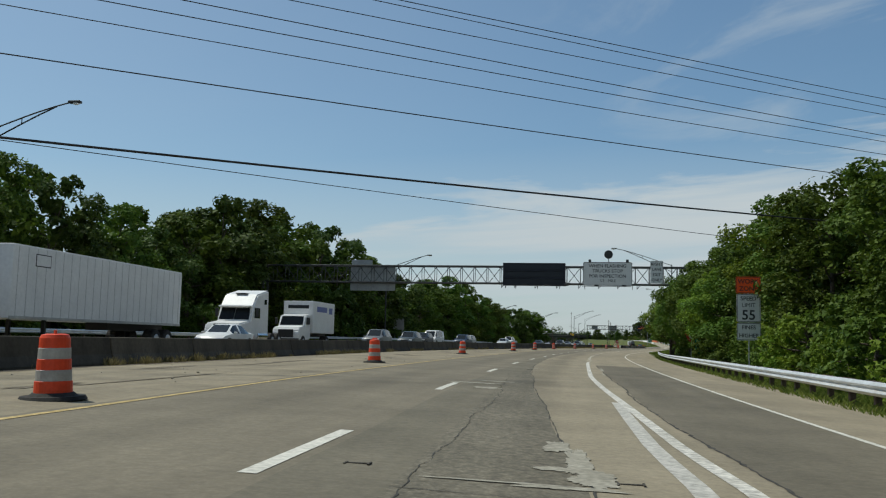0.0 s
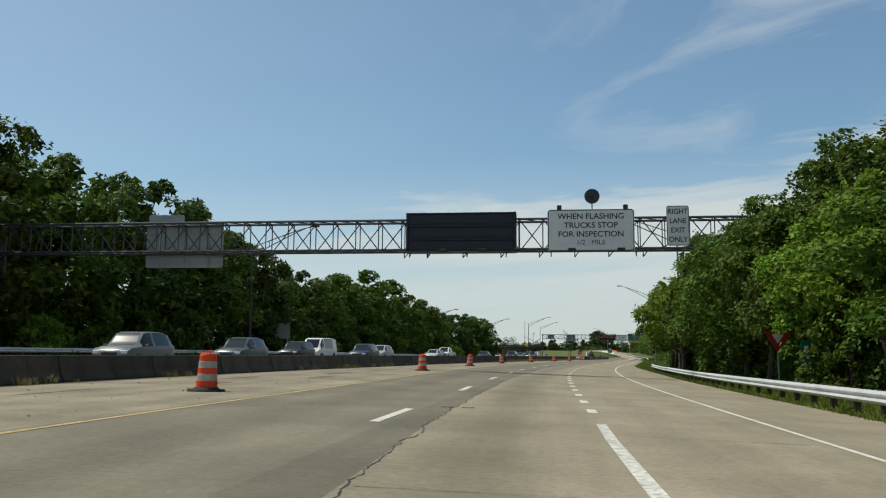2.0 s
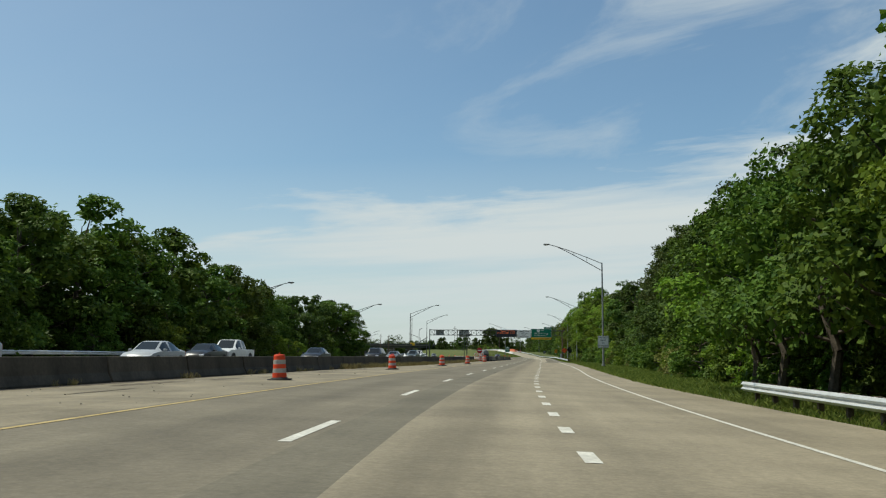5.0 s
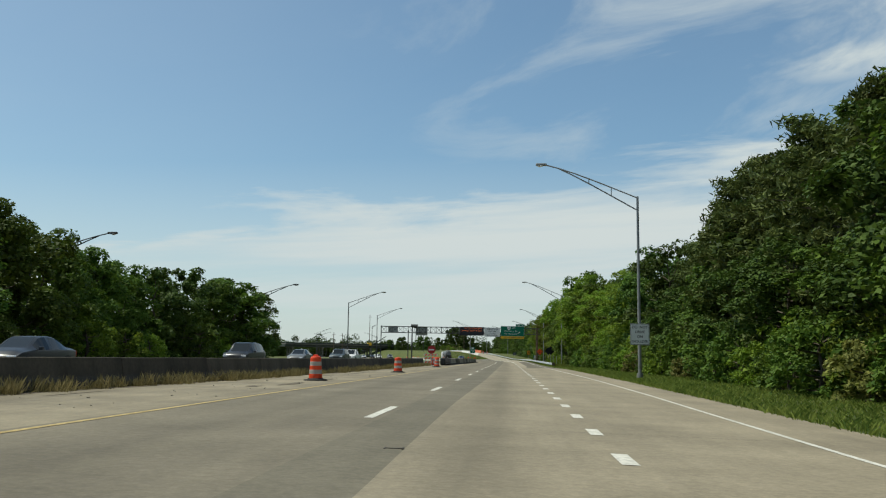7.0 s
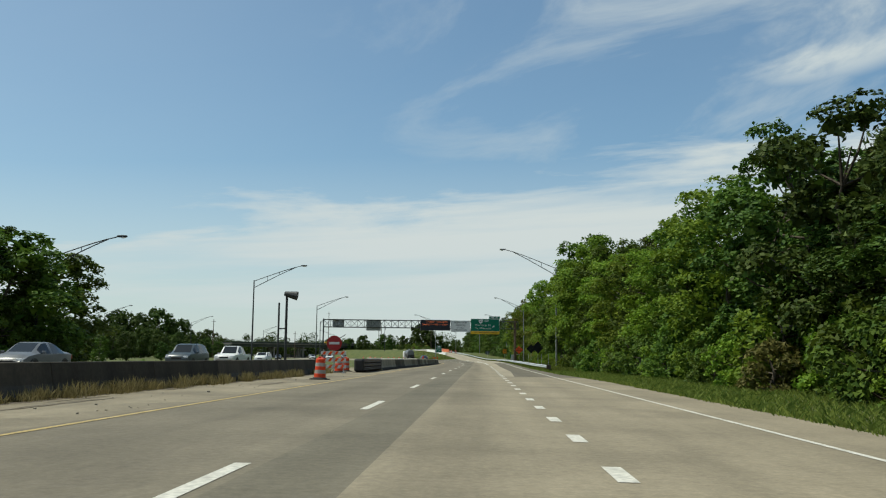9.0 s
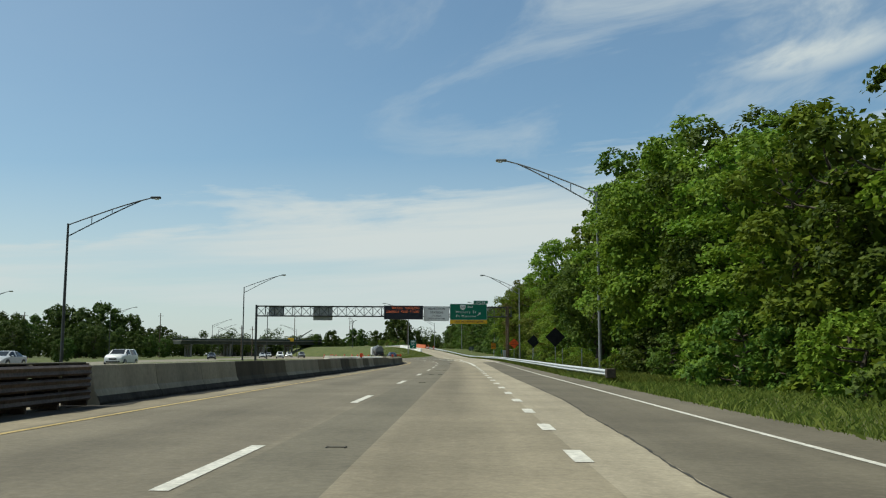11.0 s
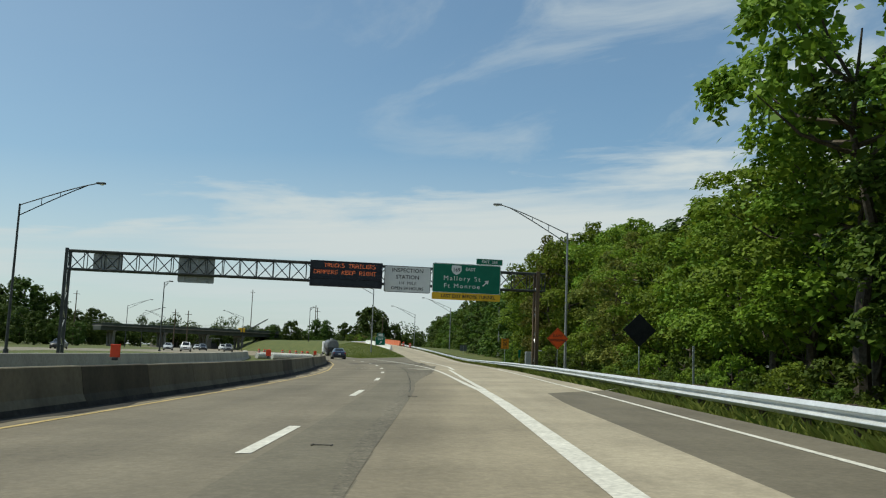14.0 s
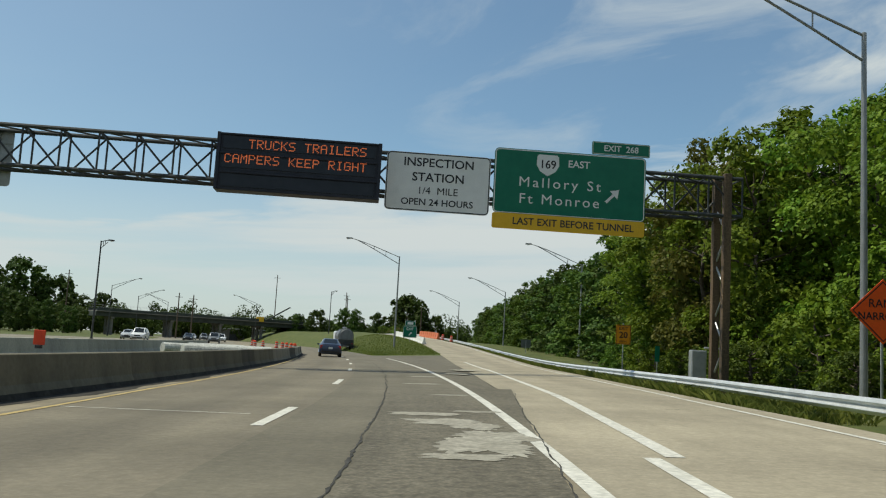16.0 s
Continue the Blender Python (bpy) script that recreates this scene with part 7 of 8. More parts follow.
def tree(label, height, radius, leaves, size, material, seed, low=0.04, clumps=26, group="", category="tree", name="tree", flat=0.62, loose=0.5, foot=0.34, fill=0.14, kite=False, spread=(0.26, 0.46), tufts=15):
    """A crown of leaf tufts gathered on the upper and outer sides of separate lobes, each carried by a limb of the trunk."""
    rng = np.random.default_rng(seed)
    root = thing(name, Matrix.Identity(4), label, category, group)
    u = (np.arange(clumps) + rng.uniform(0, 1, clumps)) / clumps
    prof = np.minimum(1.0, foot + 1.45 * u) * np.sqrt(np.clip(1.02 - np.clip((u - 0.42) / 0.58, 0, 1) ** 2.2, 0.02, 1))
    a = rng.uniform(0, 2 * math.pi) + np.arange(clumps) * 2.39996 + rng.normal(0, 0.3, clumps)
    reach = radius * prof * rng.uniform(0.45, 0.82, clumps)
    c = np.stack([np.cos(a) * reach, np.sin(a) * reach, height * (low + (0.92 - low) * u)], 1)
    cr = radius * rng.uniform(spread[0], spread[1], clumps) * (1.08 - 0.3 * u)
    # tufts sit on each lobe's sunny shell; its underside stays open and dark
    n = clumps * tufts
    pk = np.repeat(np.arange(clumps), tufts)
    outw = np.stack([np.cos(a), np.sin(a), np.full(clumps, 0.75)], 1)[pk]
    q = rng.normal(size=(n, 3)) + outw * 0.75
    q /= np.linalg.norm(q, axis=1, keepdims=True)
    q[:, 2] = np.where(q[:, 2] < -0.3, -0.4 * q[:, 2], q[:, 2])
    sc = c[pk] + q * (cr[pk] * rng.uniform(0.78, 1.12, n))[:, None] * np.array([1, 1, flat])
    sr = rng.uniform(0.55, 1.25, n) * cr[pk] * 0.36
    w = sr ** 2
    lk = rng.choice(n, leaves, p=w / w.sum())
    e = rng.normal(size=(leaves, 3)) * 0.52
    along = (e * q[lk]).sum(1, keepdims=True)
    e = e - along * q[lk] * 0.55
    drop = np.hypot(e[:, 0], e[:, 1]) ** 2 * 0.35
    pos = sc[lk] + e * sr[lk][:, None] * np.array([1.1, 1.1, flat + 0.25])
    pos[:, 2] -= drop * sr[lk]
    nrm = q[lk] * 0.75 + rng.normal(size=e.shape) * loose + np.array([0, 0, 0.5])
    ls = np.full(leaves, size)
    # larger leaves deep inside keep the sky from showing through
    deep = int(leaves * fill)
    k = rng.choice(clumps, deep)
    ip = c[k] * np.array([0.8, 0.8, 0.97]) + rng.normal(size=(deep, 3)) * (cr[k] * 0.27)[:, None]
    pos = np.concatenate([pos, ip])
    nrm = np.concatenate([nrm, rng.normal(size=ip.shape)])
    ls = np.concatenate([ls, np.full(deep, size * 1.8)])
    keep = pos[:, 2] > 0.05
    pos, nrm, ls = pos[keep], nrm[keep], ls[keep]
    top = np.percentile(pos[:, 2], 99.7)
    pos[:, 2] *= height / top
    part("crown", leaf_mesh("crown", pos, nrm, ls, material, rng, 0.95 if kite else 0.75, kite), None, root)
    bm = bmesh.new()
    r0 = 0.04 * radius + 0.05
    bend = rng.normal(size=(5, 2)) * 0.12 * min(1, height / 10)
    pts = [Vector((bend[i, 0] * i, bend[i, 1] * i, height * 0.82 * i / 4)) for i in range(5)]
    path_tube(bm, pts, [r0 * (1.15 - 0.26 * i) for i in range(5)], 7)
    for k in rng.choice(clumps, min(16, clumps), replace=False):
        tip = Vector(c[k] * np.array([1, 1, height / top]))
        zb = max(height * 0.10, min(tip.z - height * 0.12, height * 0.7))
        i = zb / (height * 0.82) * 4
        base = pts[int(i)].lerp(pts[min(4, int(i) + 1)], i - int(i))
        mid = base.lerp(tip, 0.55) + Vector((0, 0, -0.03 * height))
        path_tube(bm, [base, mid, tip], [r0 * 0.36, r0 * 0.22, r0 * 0.08], 4)
    part("trunk", bm, BARK, root)
    return root


def pine(label, height, radius, seed, leaves=8000, group=""):
    rng = np.random.default_rng(seed)
    root = thing("pine_tree", Matrix.Identity(4), label, "tree", group)
    tufts = 120
    z = height * rng.uniform(0.18, 1.0, tufts)
    reach = radius * (1.05 - 0.8 * np.clip((z / height - 0.3) / 0.7, 0, 1) ** 1.5) * rng.uniform(0.3, 1.0, tufts)
    a = rng.uniform(0, 2 * math.pi, tufts)
    c = np.stack([np.cos(a) * reach, np.sin(a) * reach, z], 1)
    pick = rng.integers(0, tufts, leaves)
    q = rng.normal(size=(leaves, 3))
    q /= np.linalg.norm(q, axis=1, keepdims=True)
    pos = c[pick] + q * rng.uniform(0.1, 0.75, (leaves, 1)) * np.array([1, 1, 0.6])
    part("crown", leaf_mesh("crown", pos, rng.normal(size=pos.shape) + q * 0.3, 0.34, NEEDLES, rng, 0.3), None, root)
    bm = bmesh.new()
    rod(bm, (0, 0, 0), (0, 0, height * 0.97), 0.2, 0.05, 8)
    for k in range(0, tufts, 3):
        rod(bm, (0, 0, c[k, 2] - 0.5), c[k], 0.045, 0.015, 5)
    part("trunk", bm, BARK, root)
    return root


GR = "roadside trees along the exit lane"
GL = "trees beyond the oncoming carriageway"
GB = "bushes at the wood's edge"
FRONT = [
    tree("broadleaf tree with bright green foliage over dark shade", 15, 4.6, 8200, 0.265, LEAVES_A, 1, 0.18, 18, GR, foot=0.5, kite=True),
    tree("dense broadleaf tree with mid green leaves", 15, 4.4, 8200, 0.255, LEAVES_B, 2, 0.16, 19, GR, foot=0.5, kite=True),
    tree("broadleaf tree with layered bright green fronds", 15, 5.0, 9400, 0.23, LEAVES_A, 3, 0.22, 25, GR, flat=0.36, foot=0.55, kite=True),
    tree("dark green broadleaf tree with loose crown", 15, 4.5, 8000, 0.265, LEAVES_B, 4, 0.2, 17, GR, foot=0.5, kite=True),
    tree("broadleaf tree with olive brown foliage", 15, 4.2, 8200, 0.25, LEAVES_DRY, 5, 0.08, 26, GR, kite=True),
    tree("broadleaf tree with dull dark green foliage", 15, 4.5, 8000, 0.26, LEAVES_C, 8, 0.16, 19, GR, foot=0.5, kite=True),
]
EDGE_TREES = [
    tree("small tree with dense green crown over the guardrail", 8, 3.5, 7000, 0.19, LEAVES_B, 6, 0.33, 17, GR, foot=0.75, kite=True),
    tree("small tree with bright green crown over the guardrail", 8, 3.4, 7000, 0.19, LEAVES_A, 7, 0.3, 16, GR, foot=0.75, kite=True),
]
BACK = [
    tree("tall dark broadleaf tree behind the roadside row", 18, 5.0, 4600, 0.44, LEAVES_C, 11, 0.03, 26, GR, foot=0.7, fill=0.3),
    tree("tall green broadleaf tree behind the roadside row", 18, 4.8, 4600, 0.42, LEAVES_B, 12, 0.03, 26, GR, foot=0.7, fill=0.3),
]
LEFT = [
    tree("dark green domed tree beyond the oncoming carriageway", 14, 5.0, 6800, 0.34, LEAVES_C, 21, 0.03, 20, GL, foot=0.55, fill=0.2),
    tree("green domed tree beyond the oncoming carriageway", 14, 4.8, 6800, 0.33, LEAVES_B, 22, 0.03, 22, GL, foot=0.55, fill=0.2),
    tree("dense dark tree beyond the oncoming carriageway", 14, 5.2, 7000, 0.34, LEAVES_B, 23, 0.03, 18, GL, foot=0.55, fill=0.2),
]
PINES = [pine("tall dark pine tree behind the roadside bushes", 14, 3.4, 31, group="roadside pines"), pine("dark pine tree with open branches", 14, 3.1, 32, group="roadside pines")]
BUSHES = [
    tree("low green bush at the wood's edge", 2.6, 1.7, 1900, 0.15, LEAVES_A, 41, 0.0, 16, GB, "bush", "bush", foot=0.65),
    tree("low dark bush at the wood's edge", 2.4, 1.6, 1900, 0.145, LEAVES_B, 42, 0.0, 16, GB, "bush", "bush", foot=0.65),
    tree("dry pale bush at the wood's edge", 2.2, 1.4, 1800, 0.15, LEAVES_PALE, 43, 0.0, 15, GB, "bush", "bush", foot=0.65),
]
FARTREE = [tree("distant round green tree", 11, 4.8, 4200, 0.46, LEAVES_C, 51, 0.05, 24, "distant trees", fill=0.2), tree("distant loose green tree", 11, 4.2, 3800, 0.45, LEAVES_C, 52, 0.1, 20, "distant trees")]
TALL = [
    tree("tall tree with open crown and large bright leaves", 16, 4.4, 4600, 0.30, LEAVES_A, 61, 0.3, 24, GR, flat=0.7, fill=0.0, kite=True, spread=(0.13, 0.22), tufts=9),
    tree("large green tree leaning its crown over the guardrail", 14, 5.2, 9000, 0.25, LEAVES_A, 62, 0.58, 24, GR, flat=0.6, fill=0.08, kite=True, foot=0.7, spread=(0.2, 0.36)),
]
placed = set()


def plant(kind, p, scale_h, scale_r=None):
    m = Matrix.Translation(p) @ Matrix.Rotation(trnd.uniform(0, 6.28), 4, "Z") @ Matrix.Diagonal((scale_r or scale_h, scale_r or scale_h, scale_h, 1))
    if kind.name not in placed:
        placed.add(kind.name)
        kind.matrix_world = m
        return kind
    k = kind.scale
    return copy_thing(kind, m @ Matrix.Diagonal((1 / k.x, 1 / k.y, 1 / k.z, 1)))


trnd = random.Random(77)
H_R = table([-40, 36, 46, 55, 65, 74, 84, 91, 98, 104, 110, 118, 126, 131, 136, 146, 160, 184, 187, 212, 218, 224, 230, 236, 244, 257, 266, 275, 283, 289, 295, 305, 312, 319, 325, 336, 344, 350, 372, 384],
            [9, 9.3, 10, 10.8, 10.8, 9.8, 11.3, 10.4, 10.6, 11.2, 11.0, 11.4, 12.2, 13.2, 12.4, 11.2, 12.3, 11.6, 14.6, 15.8, 15.6, 14.2, 12.6, 11.6, 11.8, 11.7, 10.8, 10.0, 11.2, 12.9, 14.4, 16, 15.6, 13, 11.4, 11.2, 11.2, 10.6, 10.4, 10.0])
L_R = table([-40, 60, 110, 140, 160, 250, 262, 300, 340, 352, 390], [13.2, 13.4, 13.6, 14.4, 14.6, 14.6, 13.8, 13.8, 13.8, 15.2, 16.6])
s = -34.0
while s < 386:
    h = H_R(s) * trnd.uniform(0.9, 1.04)
    pines = 186 < s < 232
    if pines:
        kind = FRONT[trnd.choice((5, 3, 5))]
        h *= 0.5
    elif s > 374:
        kind = FRONT[4]
    elif s > 280:
        kind = FRONT[trnd.choice((2, 1, 0, 2, 0))]
    elif s > 240:
        kind = FRONT[trnd.choice((0, 3, 2, 1, 3))]
    elif s > 148:
        kind = FRONT[trnd.choice((5, 3, 5, 1, 5))]
    else:
        kind = FRONT[trnd.choice((0, 1, 3, 3, 1))]
    plant(kind, MAIN.at(s, L_R(s) + trnd.uniform(-0.6, 0.7), -0.5), (h + 0.5) / 15, min(1.08, max(0.8, 1.0 * h / 12)))
    if 145 < s < 296 or s < 58:
        q = trnd.uniform(0.8, 1.35)
        plant(BUSHES[trnd.choice((0, 1, 1, 2) if 150 < s < 240 else (1, 1, 0))], MAIN.at(s + trnd.uniform(-1.5, 1.5), L_R(s) - 2.7 + trnd.uniform(-0.4, 0.6), -0.45), q)
        if trnd.random() < 0.6:
            plant(BUSHES[trnd.choice((0, 1, 1))], MAIN.at(s + 2.2, L_R(s) - 1.3 + trnd.uniform(-0.5, 0.8), -0.35), trnd.uniform(1.1, 1.7))
    elif s > 296:
        plant(BUSHES[trnd.choice((0, 1, 0))], MAIN.at(s + trnd.uniform(-1.5, 1.5), 10.8 + trnd.uniform(-0.4, 0.6) + max(0, s - 345) * 0.09, -0.5), trnd.uniform(0.5, 0.9))
    s += trnd.uniform(4.2, 5.3)
for k in range(34):
    plant(BUSHES[1], MAIN.at(60 + 2.6 * k, 12.0 + trnd.uniform(-0.9, 1.4), -0.45), trnd.uniform(0.8, 1.5))
# small trees reaching over the first guardrail
for s, h in ((68, 6.6), (73, 7.6), (78, 7.2), (82.5, 8.2), (87, 8.6), (91.5, 8.0), (96.5, 8.8), (101, 8.2), (105.5, 8.8), (110, 8.4), (113.5, 7.6), (118, 7.6), (124, 7.4), (129, 8.2), (134, 8.0), (139, 7.6), (143.5, 6.4)):
    plant(EDGE_TREES[trnd.choice((0, 0, 1))], MAIN.at(s, (11.8 if s < 86 else 10.7) + trnd.uniform(-0.4, 0.5) - (0.9 if s > 131 else 1.0 if 112 < s < 119 else 0), -0.4), h / 8, trnd.uniform(0.92, 1.1))
plant(FRONT[2], MAIN.at(297, 11.6, -0.4), 13 / 15, 0.85)
plant(EDGE_TREES[0], MAIN.at(313, 10.4, -0.5), 9 / 8, 1.05)
plant(EDGE_TREES[0], MAIN.at(317, 11.4, -0.5), 10 / 8, 1.0)
for k in range(26):
    plant(BUSHES[k % 2], MAIN.at(298 + 2.9 * k + trnd.uniform(-0.8, 0.8), 9.4 + max(0, k - 15) * 0.2 + trnd.uniform(-0.3, 0.4), -0.5), trnd.uniform(0.38, 0.62))
plant(TALL[0], MAIN.at(324, 12.6, -0.4), 15.2 / 16, 0.95)
plant(TALL[0], MAIN.at(330.5, 12.8, -0.4), 12.8 / 16, 0.9)
plant(TALL[1], MAIN.at(340.5, 12.2, -0.4), 14.2 / 14, 1.0)
s = -30.0
while s < 384:
    h = H_R(s) * trnd.uniform(0.88, 1.0)
    if s > 345:
        h = 12.0 * trnd.uniform(0.9, 1.05)
    if 186 < s < 234:
        plant(PINES[trnd.choice((0, 1))], MAIN.at(s, 16.9 + trnd.uniform(-0.9, 1.4), -0.4), h * 1.02 / 14, h * 1.25 / 14)
        if trnd.random() < 0.5:
            plant(BACK[0], MAIN.at(s + 1.5, 19.5, -0.5), 0.9 * h / 18, 0.9 * h / 12)
        s += 3.0
    else:
        if s > 60 and trnd.random() < 0.10:
            plant(PINES[0], MAIN.at(s, 20, -0.4), h * 1.14 / 14, h * 1.2 / 14)
        plant(BACK[trnd.choice((0, 0, 1))], MAIN.at(s, L_R(s) + 4.6 + trnd.uniform(-0.8, 1.2), -0.5), 1.02 * h / 18, 0.95 * h / 12)
        s += trnd.uniform(5.2, 6.4)
WOOD = Line((110.99, 362.84), 0, [-30, 0, 60, 160, 330], [16.5, 15.2, 14.4, 14.0, 14.0])


def wood_place(s, l):
    return WOOD.at(s, l, 0.3 + 0.004 * s)


s = 14.0
while s < 270:
    h = table([14, 30, 40, 60, 80, 270], [15.5, 16.5, 16.0, 14.6, 13.8, 13.5])(s) * trnd.uniform(0.85, 1.03)
    p = wood_place(s, (17 if s < 40 else 15.5) + trnd.uniform(-0.6, 1.2))
    plant(FRONT[trnd.choice((0, 0, 2, 4, 1))] if s < 50 else BACK[trnd.choice((0, 1))], p - Vector((0, 0, 0.4)), h / (15 if s < 50 else 18), h / 15)
    if s < 60:
        plant(BUSHES[trnd.choice((0, 1))], wood_place(s + 1, 11.2 + trnd.uniform(-0.4, 0.6)) - Vector((0, 0, 0.4)), trnd.uniform(0.7, 1.0))
        plant(BUSHES[trnd.choice((0, 1))], wood_place(s + 3, 13.5 + trnd.uniform(-0.4, 0.6)) - Vector((0, 0, 0.4)), trnd.uniform(1.2, 1.7))
    if s < 60:
        plant(BACK[trnd.choice((0, 1))], wood_place(s + 2, 22) - Vector((0, 0, 0.5)), h * 0.97 / 18)
    s += 4.6 if s < 60 else 6.5
for s, l, h, k in ((31, 13.6, 15.0, 0), (37, 13.0, 15.6, 4), (43.5, 13.2, 15.0, 0), (50, 13.4, 13.6, 2)):
    plant(FRONT[k], wood_place(s, l) - Vector((0, 0, 0.4)), h / 15, 1.0)
H_L = table([-60, 47, 52, 58, 61, 65, 68, 75, 78, 86, 98, 112, 118, 125, 138, 144, 151, 156, 163, 171, 176, 192, 207, 216, 230, 250, 264, 275],
            [12.4, 12.4, 12.2, 12.2, 10.8, 11.9, 10.2, 10.9, 14.1, 16.2, 16.9, 17.8, 16.6, 15.3, 12.8, 11.9, 13.8, 13, 11, 14.2, 13.7, 14, 13.6, 12.9, 11.2, 11.4, 10.5, 8])
s = -40.0
while s < 262:
    h = H_L(s) * trnd.uniform(0.84, 1.07)
    plant(LEFT[trnd.choice((0, 1, 2))], MAIN.at(s, -38.0 + trnd.uniform(-1.8, 1.5), -0.1), h / 14, min(1.25, h / 12) * trnd.uniform(0.85, 1.05))
    if trnd.random() < 0.7:
        plant(BUSHES[trnd.choice((0, 1))], MAIN.at(s + 2, -34.4, 0.1), trnd.uniform(1.0, 1.8))
    s += trnd.uniform(5.2, 7.4)
for s, h in ((50, 12.4), (56.5, 12.6), (65, 11.8)):
    plant(LEFT[trnd.choice((0, 1))], MAIN.at(s, -37, -0.1), h / 14, 0.8)
plant(LEFT[1], MAIN.at(259, -35.5, -0.1), 10.6 / 14, 1.15)
plant(LEFT[1], MAIN.at(269, -36.5, -0.1), 9.6 / 14, 1.0)
s = -30.0
while s < 255:
    plant(LEFT[trnd.choice((0, 2))], MAIN.at(s, -44.5 + trnd.uniform(-1.5, 2), -0.3), H_L(s) * trnd.uniform(0.88, 1.0) / 14, 1.0)
    s += 7
# scattered trees and the far tree line
for x, y, q in ((28, 330, 0.42), (24, 345, 0.5), (36, 352, 0.35), (18, 360, 0.8), (8, 372, 0.95), (-2, 380, 0.8), (30, 372, 0.35), (42, 385, 0.3), (20, 392, 0.6), (48, 400, 0.32), (28, 415, 0.5), (36, 432, 0.55), (10, 420, 1.0), (0, 440, 1.1), (66, 618, 0.6), (60, 612, 0.7), (54, 606, 0.8), (48, 616, 0.9), (40, 600, 0.8), (32, 612, 1.0), (37, 706, 2.0), (26, 700, 1.75), (47, 712, 1.6), (15, 708, 1.9), (30, 690, 1.1), (56, 704, 1.1), (42, 690, 0.9), (4, 700, 1.5), (64, 720, 1.2), (20, 680, 1.0), (-8, 705, 1.6), (44, 455, 0.4), (30, 470, 0.75), (16, 480, 0.9)):
    plant((LEFT[trnd.choice((0, 1, 2))] if y < 400 else FARTREE[trnd.choice((0, 1))]) if q > 0.3 else BUSHES[0], Vector((x, y, -0.7)), q if y < 400 else q * 1.25)
frng = np.random.default_rng(8)
fpos, fnrm = [], []
for i in range(260):
    a = radians(-40 + 64 * i / 259 + frng.uniform(-0.4, 0.4))
    d = frng.uniform(325, 410)
    hgt = frng.uniform(8, 12.5) * (1.6 if frng.uniform() < 0.12 else 1.0)
    rad = hgt * frng.uniform(0.36, 0.55)
    cx, cy = 90 + d * math.sin(a), 340 + d * math.cos(a)
    lumps = frng.normal(size=(16, 3))
    lumps /= np.linalg.norm(lumps, axis=1, keepdims=True)
    lumps = lumps * frng.uniform(0.3, 0.95, (16, 1)) * np.array([rad, rad, hgt * 0.46]) + np.array([cx, cy, hgt * 0.5 - 0.6])
    k = frng.integers(0, 16, 1000)
    q = frng.normal(size=(1000, 3))
    q /= np.linalg.norm(q, axis=1, keepdims=True)
    fpos.append(lumps[k] + q * rad * 0.32)
    fnrm.append(q + frng.normal(size=q.shape) * 0.4)
ob = new("far_trees", leaf_mesh("far_trees", np.concatenate(fpos), np.concatenate(fnrm), 0.78, LEAVES_C, frng))
tagged(ob, "distant line of dark green trees", "trees", kind="stuff")
for x, y, q in ((146, 612, 1.0), (157, 618, 0.95), (165, 612, 1.5), (168, 622, 1.45), (177, 625, 1.0), (140, 640, 1.0), (130, 652, 0.7), (134, 646, 0.85), (150, 596, 0.5), (160, 600, 0.6)):
    plant(FARTREE[trnd.choice((0, 1))], Vector((x, y, 1.0)), q)

# scrub along the crest of the embankment
for k in range(30):
    v = 70 + 4.0 * k + trnd.uniform(-1.5, 1.5)
    u = trnd.uniform(-10, 4)
    z = -0.6 + 6.4 * max(0, 1 - (u / 26) ** 2) ** 1.2 * min(1, (v + 5) / 130)
    plant(BUSHES[trnd.choice((0, 1, 1, 2))], Vector((149 + u * 0.75 + v * 0.1, 480 + v, z - 0.3)), trnd.uniform(0.5, 1.3))

for kind in FRONT + EDGE_TREES + TALL + BACK + LEFT + PINES + BUSHES + FARTREE:
    if kind.name not in placed:
        for ch in list(kind.children):
            bpy.data.objects.remove(ch)
        bpy.data.objects.remove(kind)

# ---- grass and weeds ----


def blades(name, label, count, where, height, material, seed, wide=0.03):
    rng = np.random.default_rng(seed)
    v, f = [], []
    for i in range(count):
        p = where(rng)
        if p is None:
            continue
        h = height * rng.uniform(0.25, 1.0) ** 1.3 * 1.3
        a = rng.uniform(0, 2 * math.pi)
        dx, dy = math.cos(a) * wide, math.sin(a) * wide
        lx, ly = rng.normal(0, 0.55) * h, rng.normal(0, 0.55) * h
        k = len(v)
        v += [(p[0] - dx, p[1] - dy, p[2] - 0.04), (p[0] + dx, p[1] + dy, p[2] - 0.04), (p[0] + lx * 0.4 + dx * 0.6, p[1] + ly * 0.4 + dy * 0.6, p[2] + h * 0.62), (p[0] + lx, p[1] + ly, p[2] + h)]
        f += [(k, k + 1, k + 2), (k, k + 2, k + 3)]
    me = bpy.data.meshes.new(name)
    me.from_pydata(v, [], f)
    me.materials.append(material)
    ob = new(name, me)
    return tagged(ob, label, "grass", kind="stuff")


def by_rail(s0, s1, a, b):
    def where(rng):
        s = rng.uniform(s0, s1)
        l = RAIL_L(s) + rng.uniform(a, b)
        return MAIN.at(s, l, verge_z(s, l))
    return where


def by_edge(s0, s1, b):
    def where(rng):
        s = rng.uniform(s0, s1)
        l = PAVE(s) - 0.15 + b * rng.uniform(0, 1) ** 1.1
        return MAIN.at(s, l, verge_z(s, l))
    return where


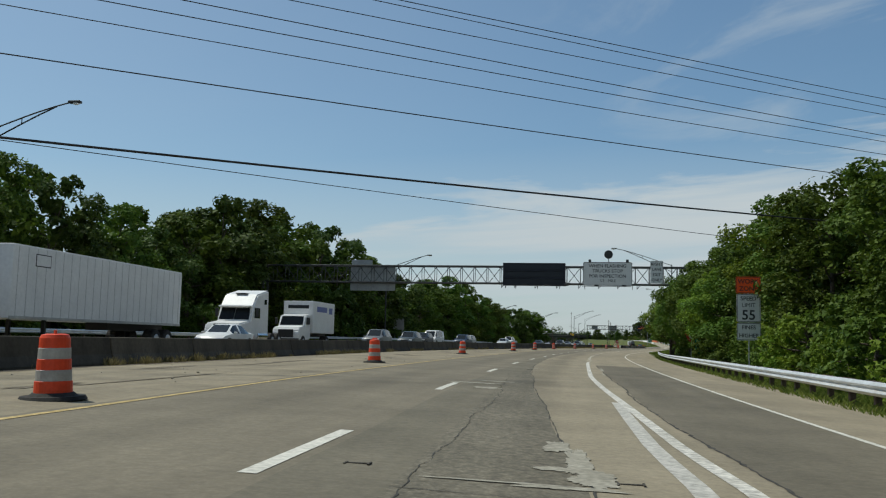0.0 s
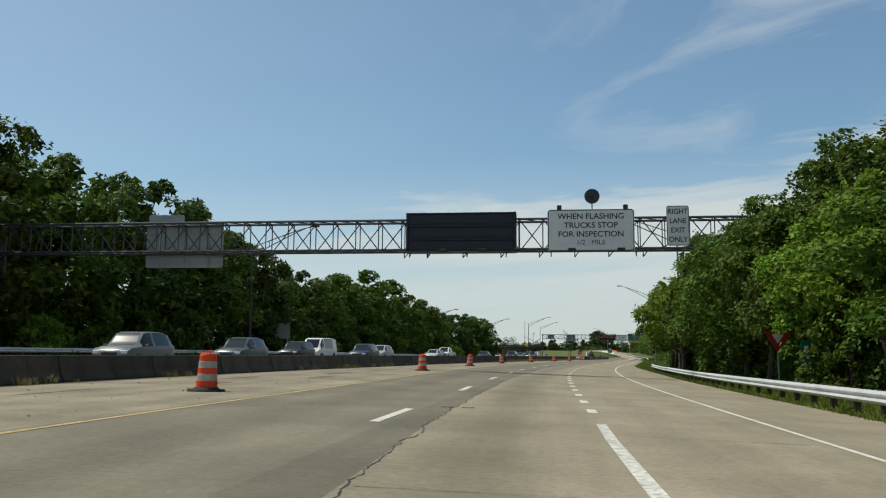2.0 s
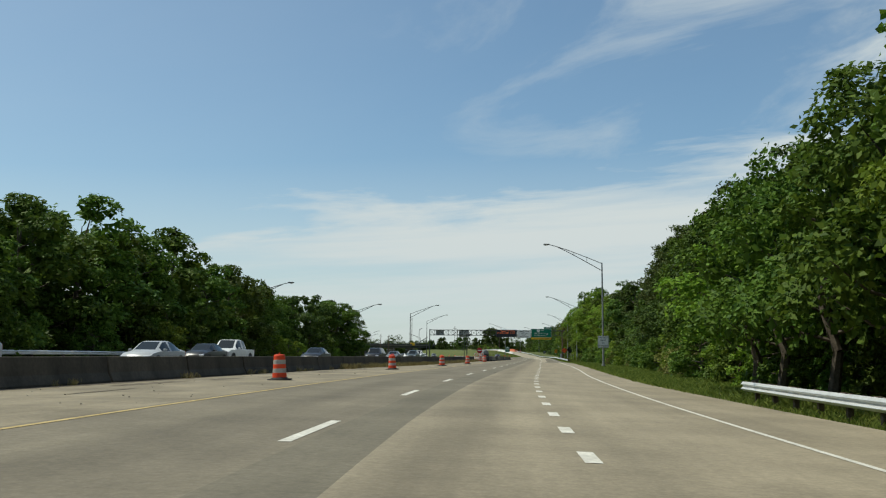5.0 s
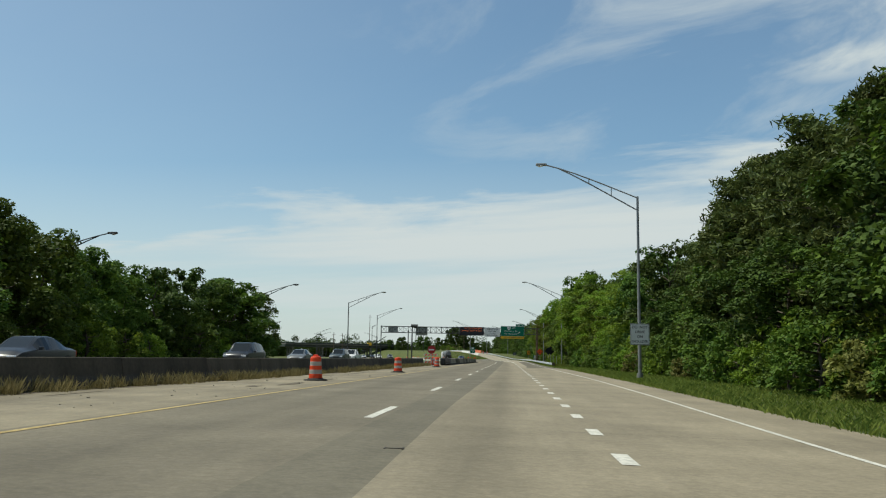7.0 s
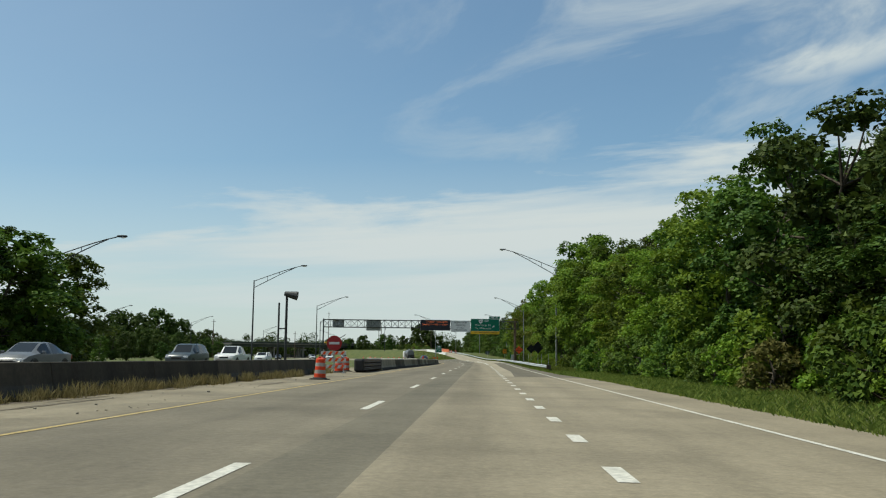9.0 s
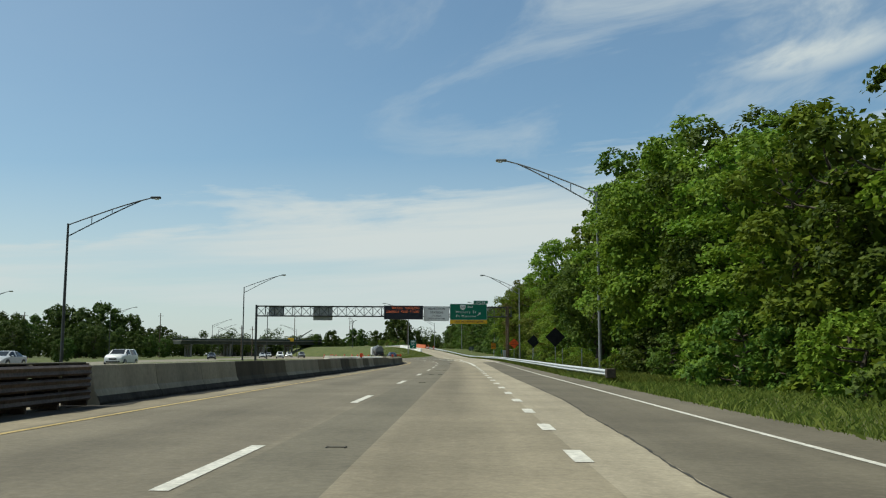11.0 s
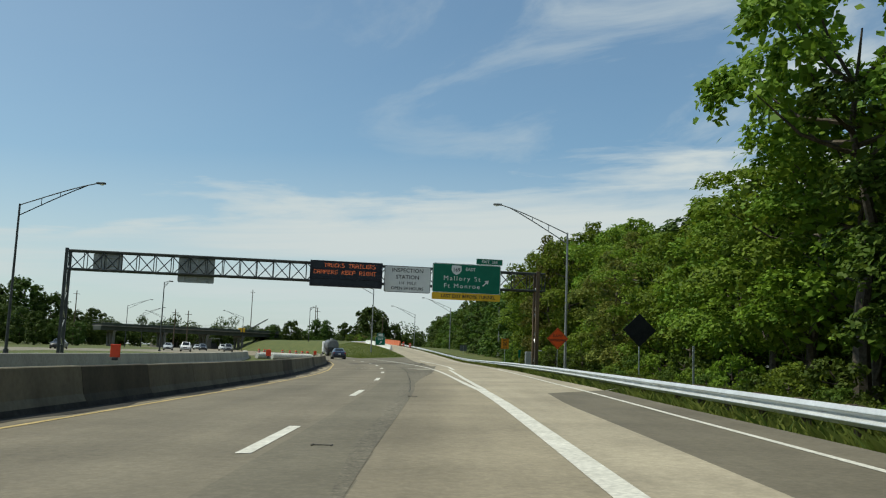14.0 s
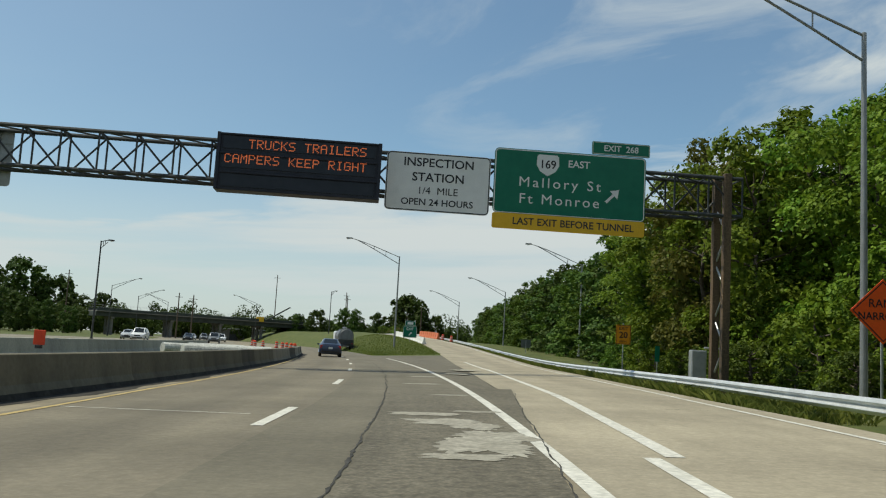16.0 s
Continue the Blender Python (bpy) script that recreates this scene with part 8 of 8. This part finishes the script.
blades("verge_grass", "tall green grass under and behind the guardrail", 46000, by_rail(-5, 137, -0.45, 3.0), 0.19, BLADES, 1, 0.008)
blades("verge_grass", "green grass on the open verge", 80000, by_edge(137, 287, 8.0), 0.19, BLADES, 2, 0.009)
blades("verge_grass", "tall weedy grass along the ramp guardrail", 60000, by_rail(284, 372, -0.5, 3.6), 0.34, BLADES, 3, 0.007)


def by_ramp(rng):
    s = rng.uniform(0, 90)
    return ramp_verge(s, RAMP_R(s) + 0.1 + 3.2 * rng.uniform(0, 1) ** 1.4)


blades("verge_grass", "grass along the ramp guardrail", 60000, by_ramp, 0.28, BLADES, 4, 0.008)


TUFTS = []
for i in range(900):
    s = 6 + 242 * i / 900 + trnd.uniform(-0.4, 0.4)
    dense = noise.noise(Vector((s * 0.13, 3.1, 0))) + (0.36 if s > 160 else 0.12 if 20 < s < 60 else -0.05)
    if dense > 0.12 or trnd.random() < 0.08:
        TUFTS.append((s, WALL_L(s) + 0.36 + abs(trnd.gauss(0, 0.22 if s > 160 else 0.1)), trnd.uniform(0.5, 1.0) * (0.95 if s > 160 else 0.7)))


def weed_tufts():
    rng = np.random.default_rng(5)
    v, f = [], []
    for s, l, big in TUFTS:
        c = MAIN.at(s, l, ground(s, l))
        for i in range(int(80 * big)):
            a, lean = rng.uniform(0, 2 * math.pi), rng.uniform(0.05, 0.75)
            h = 0.5 * big * rng.uniform(0.25, 1.1) * math.cos(lean)
            o = rng.normal(0, 0.13 * big, 2)
            x, y, z = c.x + o[0], c.y + o[1], c.z - 0.02
            dx, dy = math.cos(a), math.sin(a)
            tip = 0.42 * big * math.sin(lean) * rng.uniform(0.5, 1.1)
            w = rng.uniform(0.003, 0.009)
            k = len(v)
            v += [(x - dy * w, y + dx * w, z), (x + dy * w, y - dx * w, z), (x + dx * tip * 0.5 + dy * w, y + dy * tip * 0.5 - dx * w, z + h * 0.7), (x + dx * tip, y + dy * tip, z + h)]
            f += [(k, k + 1, k + 2), (k, k + 2, k + 3)]
    me = bpy.data.meshes.new("barrier_weeds")
    me.from_pydata(v, [], f)
    me.materials.append(WEED)
    tagged(new("barrier_weeds", me), "dry straw-coloured weeds at the foot of the barrier", "weeds", kind="stuff")


weed_tufts()


def on_gore(rng):
    i = rng.uniform(64, 130)
    return gore_place(i, rng.uniform(0, 1)) + Vector((0, 0, -0.02))


blades("gore_grass", "grass on the gore mound", 30000, on_gore, 0.15, BLADES, 6, 0.013)
# loose grit on the left shoulder
rng = np.random.default_rng(9)
bm = bmesh.new()
for i in range(420):
    s = rng.uniform(8, 240)
    l = rng.uniform(WALL_L(s) + 0.5, YELLOW(s) - 0.5)
    q = rng.uniform(0.01, 0.03) if i % 9 else rng.uniform(0.03, 0.05)
    p = spot(s, l)
    box(bm, (p.x, p.y, p.z + q * 0.3), (q, q * 1.3, q * 0.7), rng.uniform(0, 3))
tagged(new("road_grit", mesh_of("road_grit", bm, worn("grit", (0.14, 0.125, 0.095), (0.34, 0.31, 0.25), 2, 20))), "loose grit and debris on the shoulder", "debris", kind="stuff")
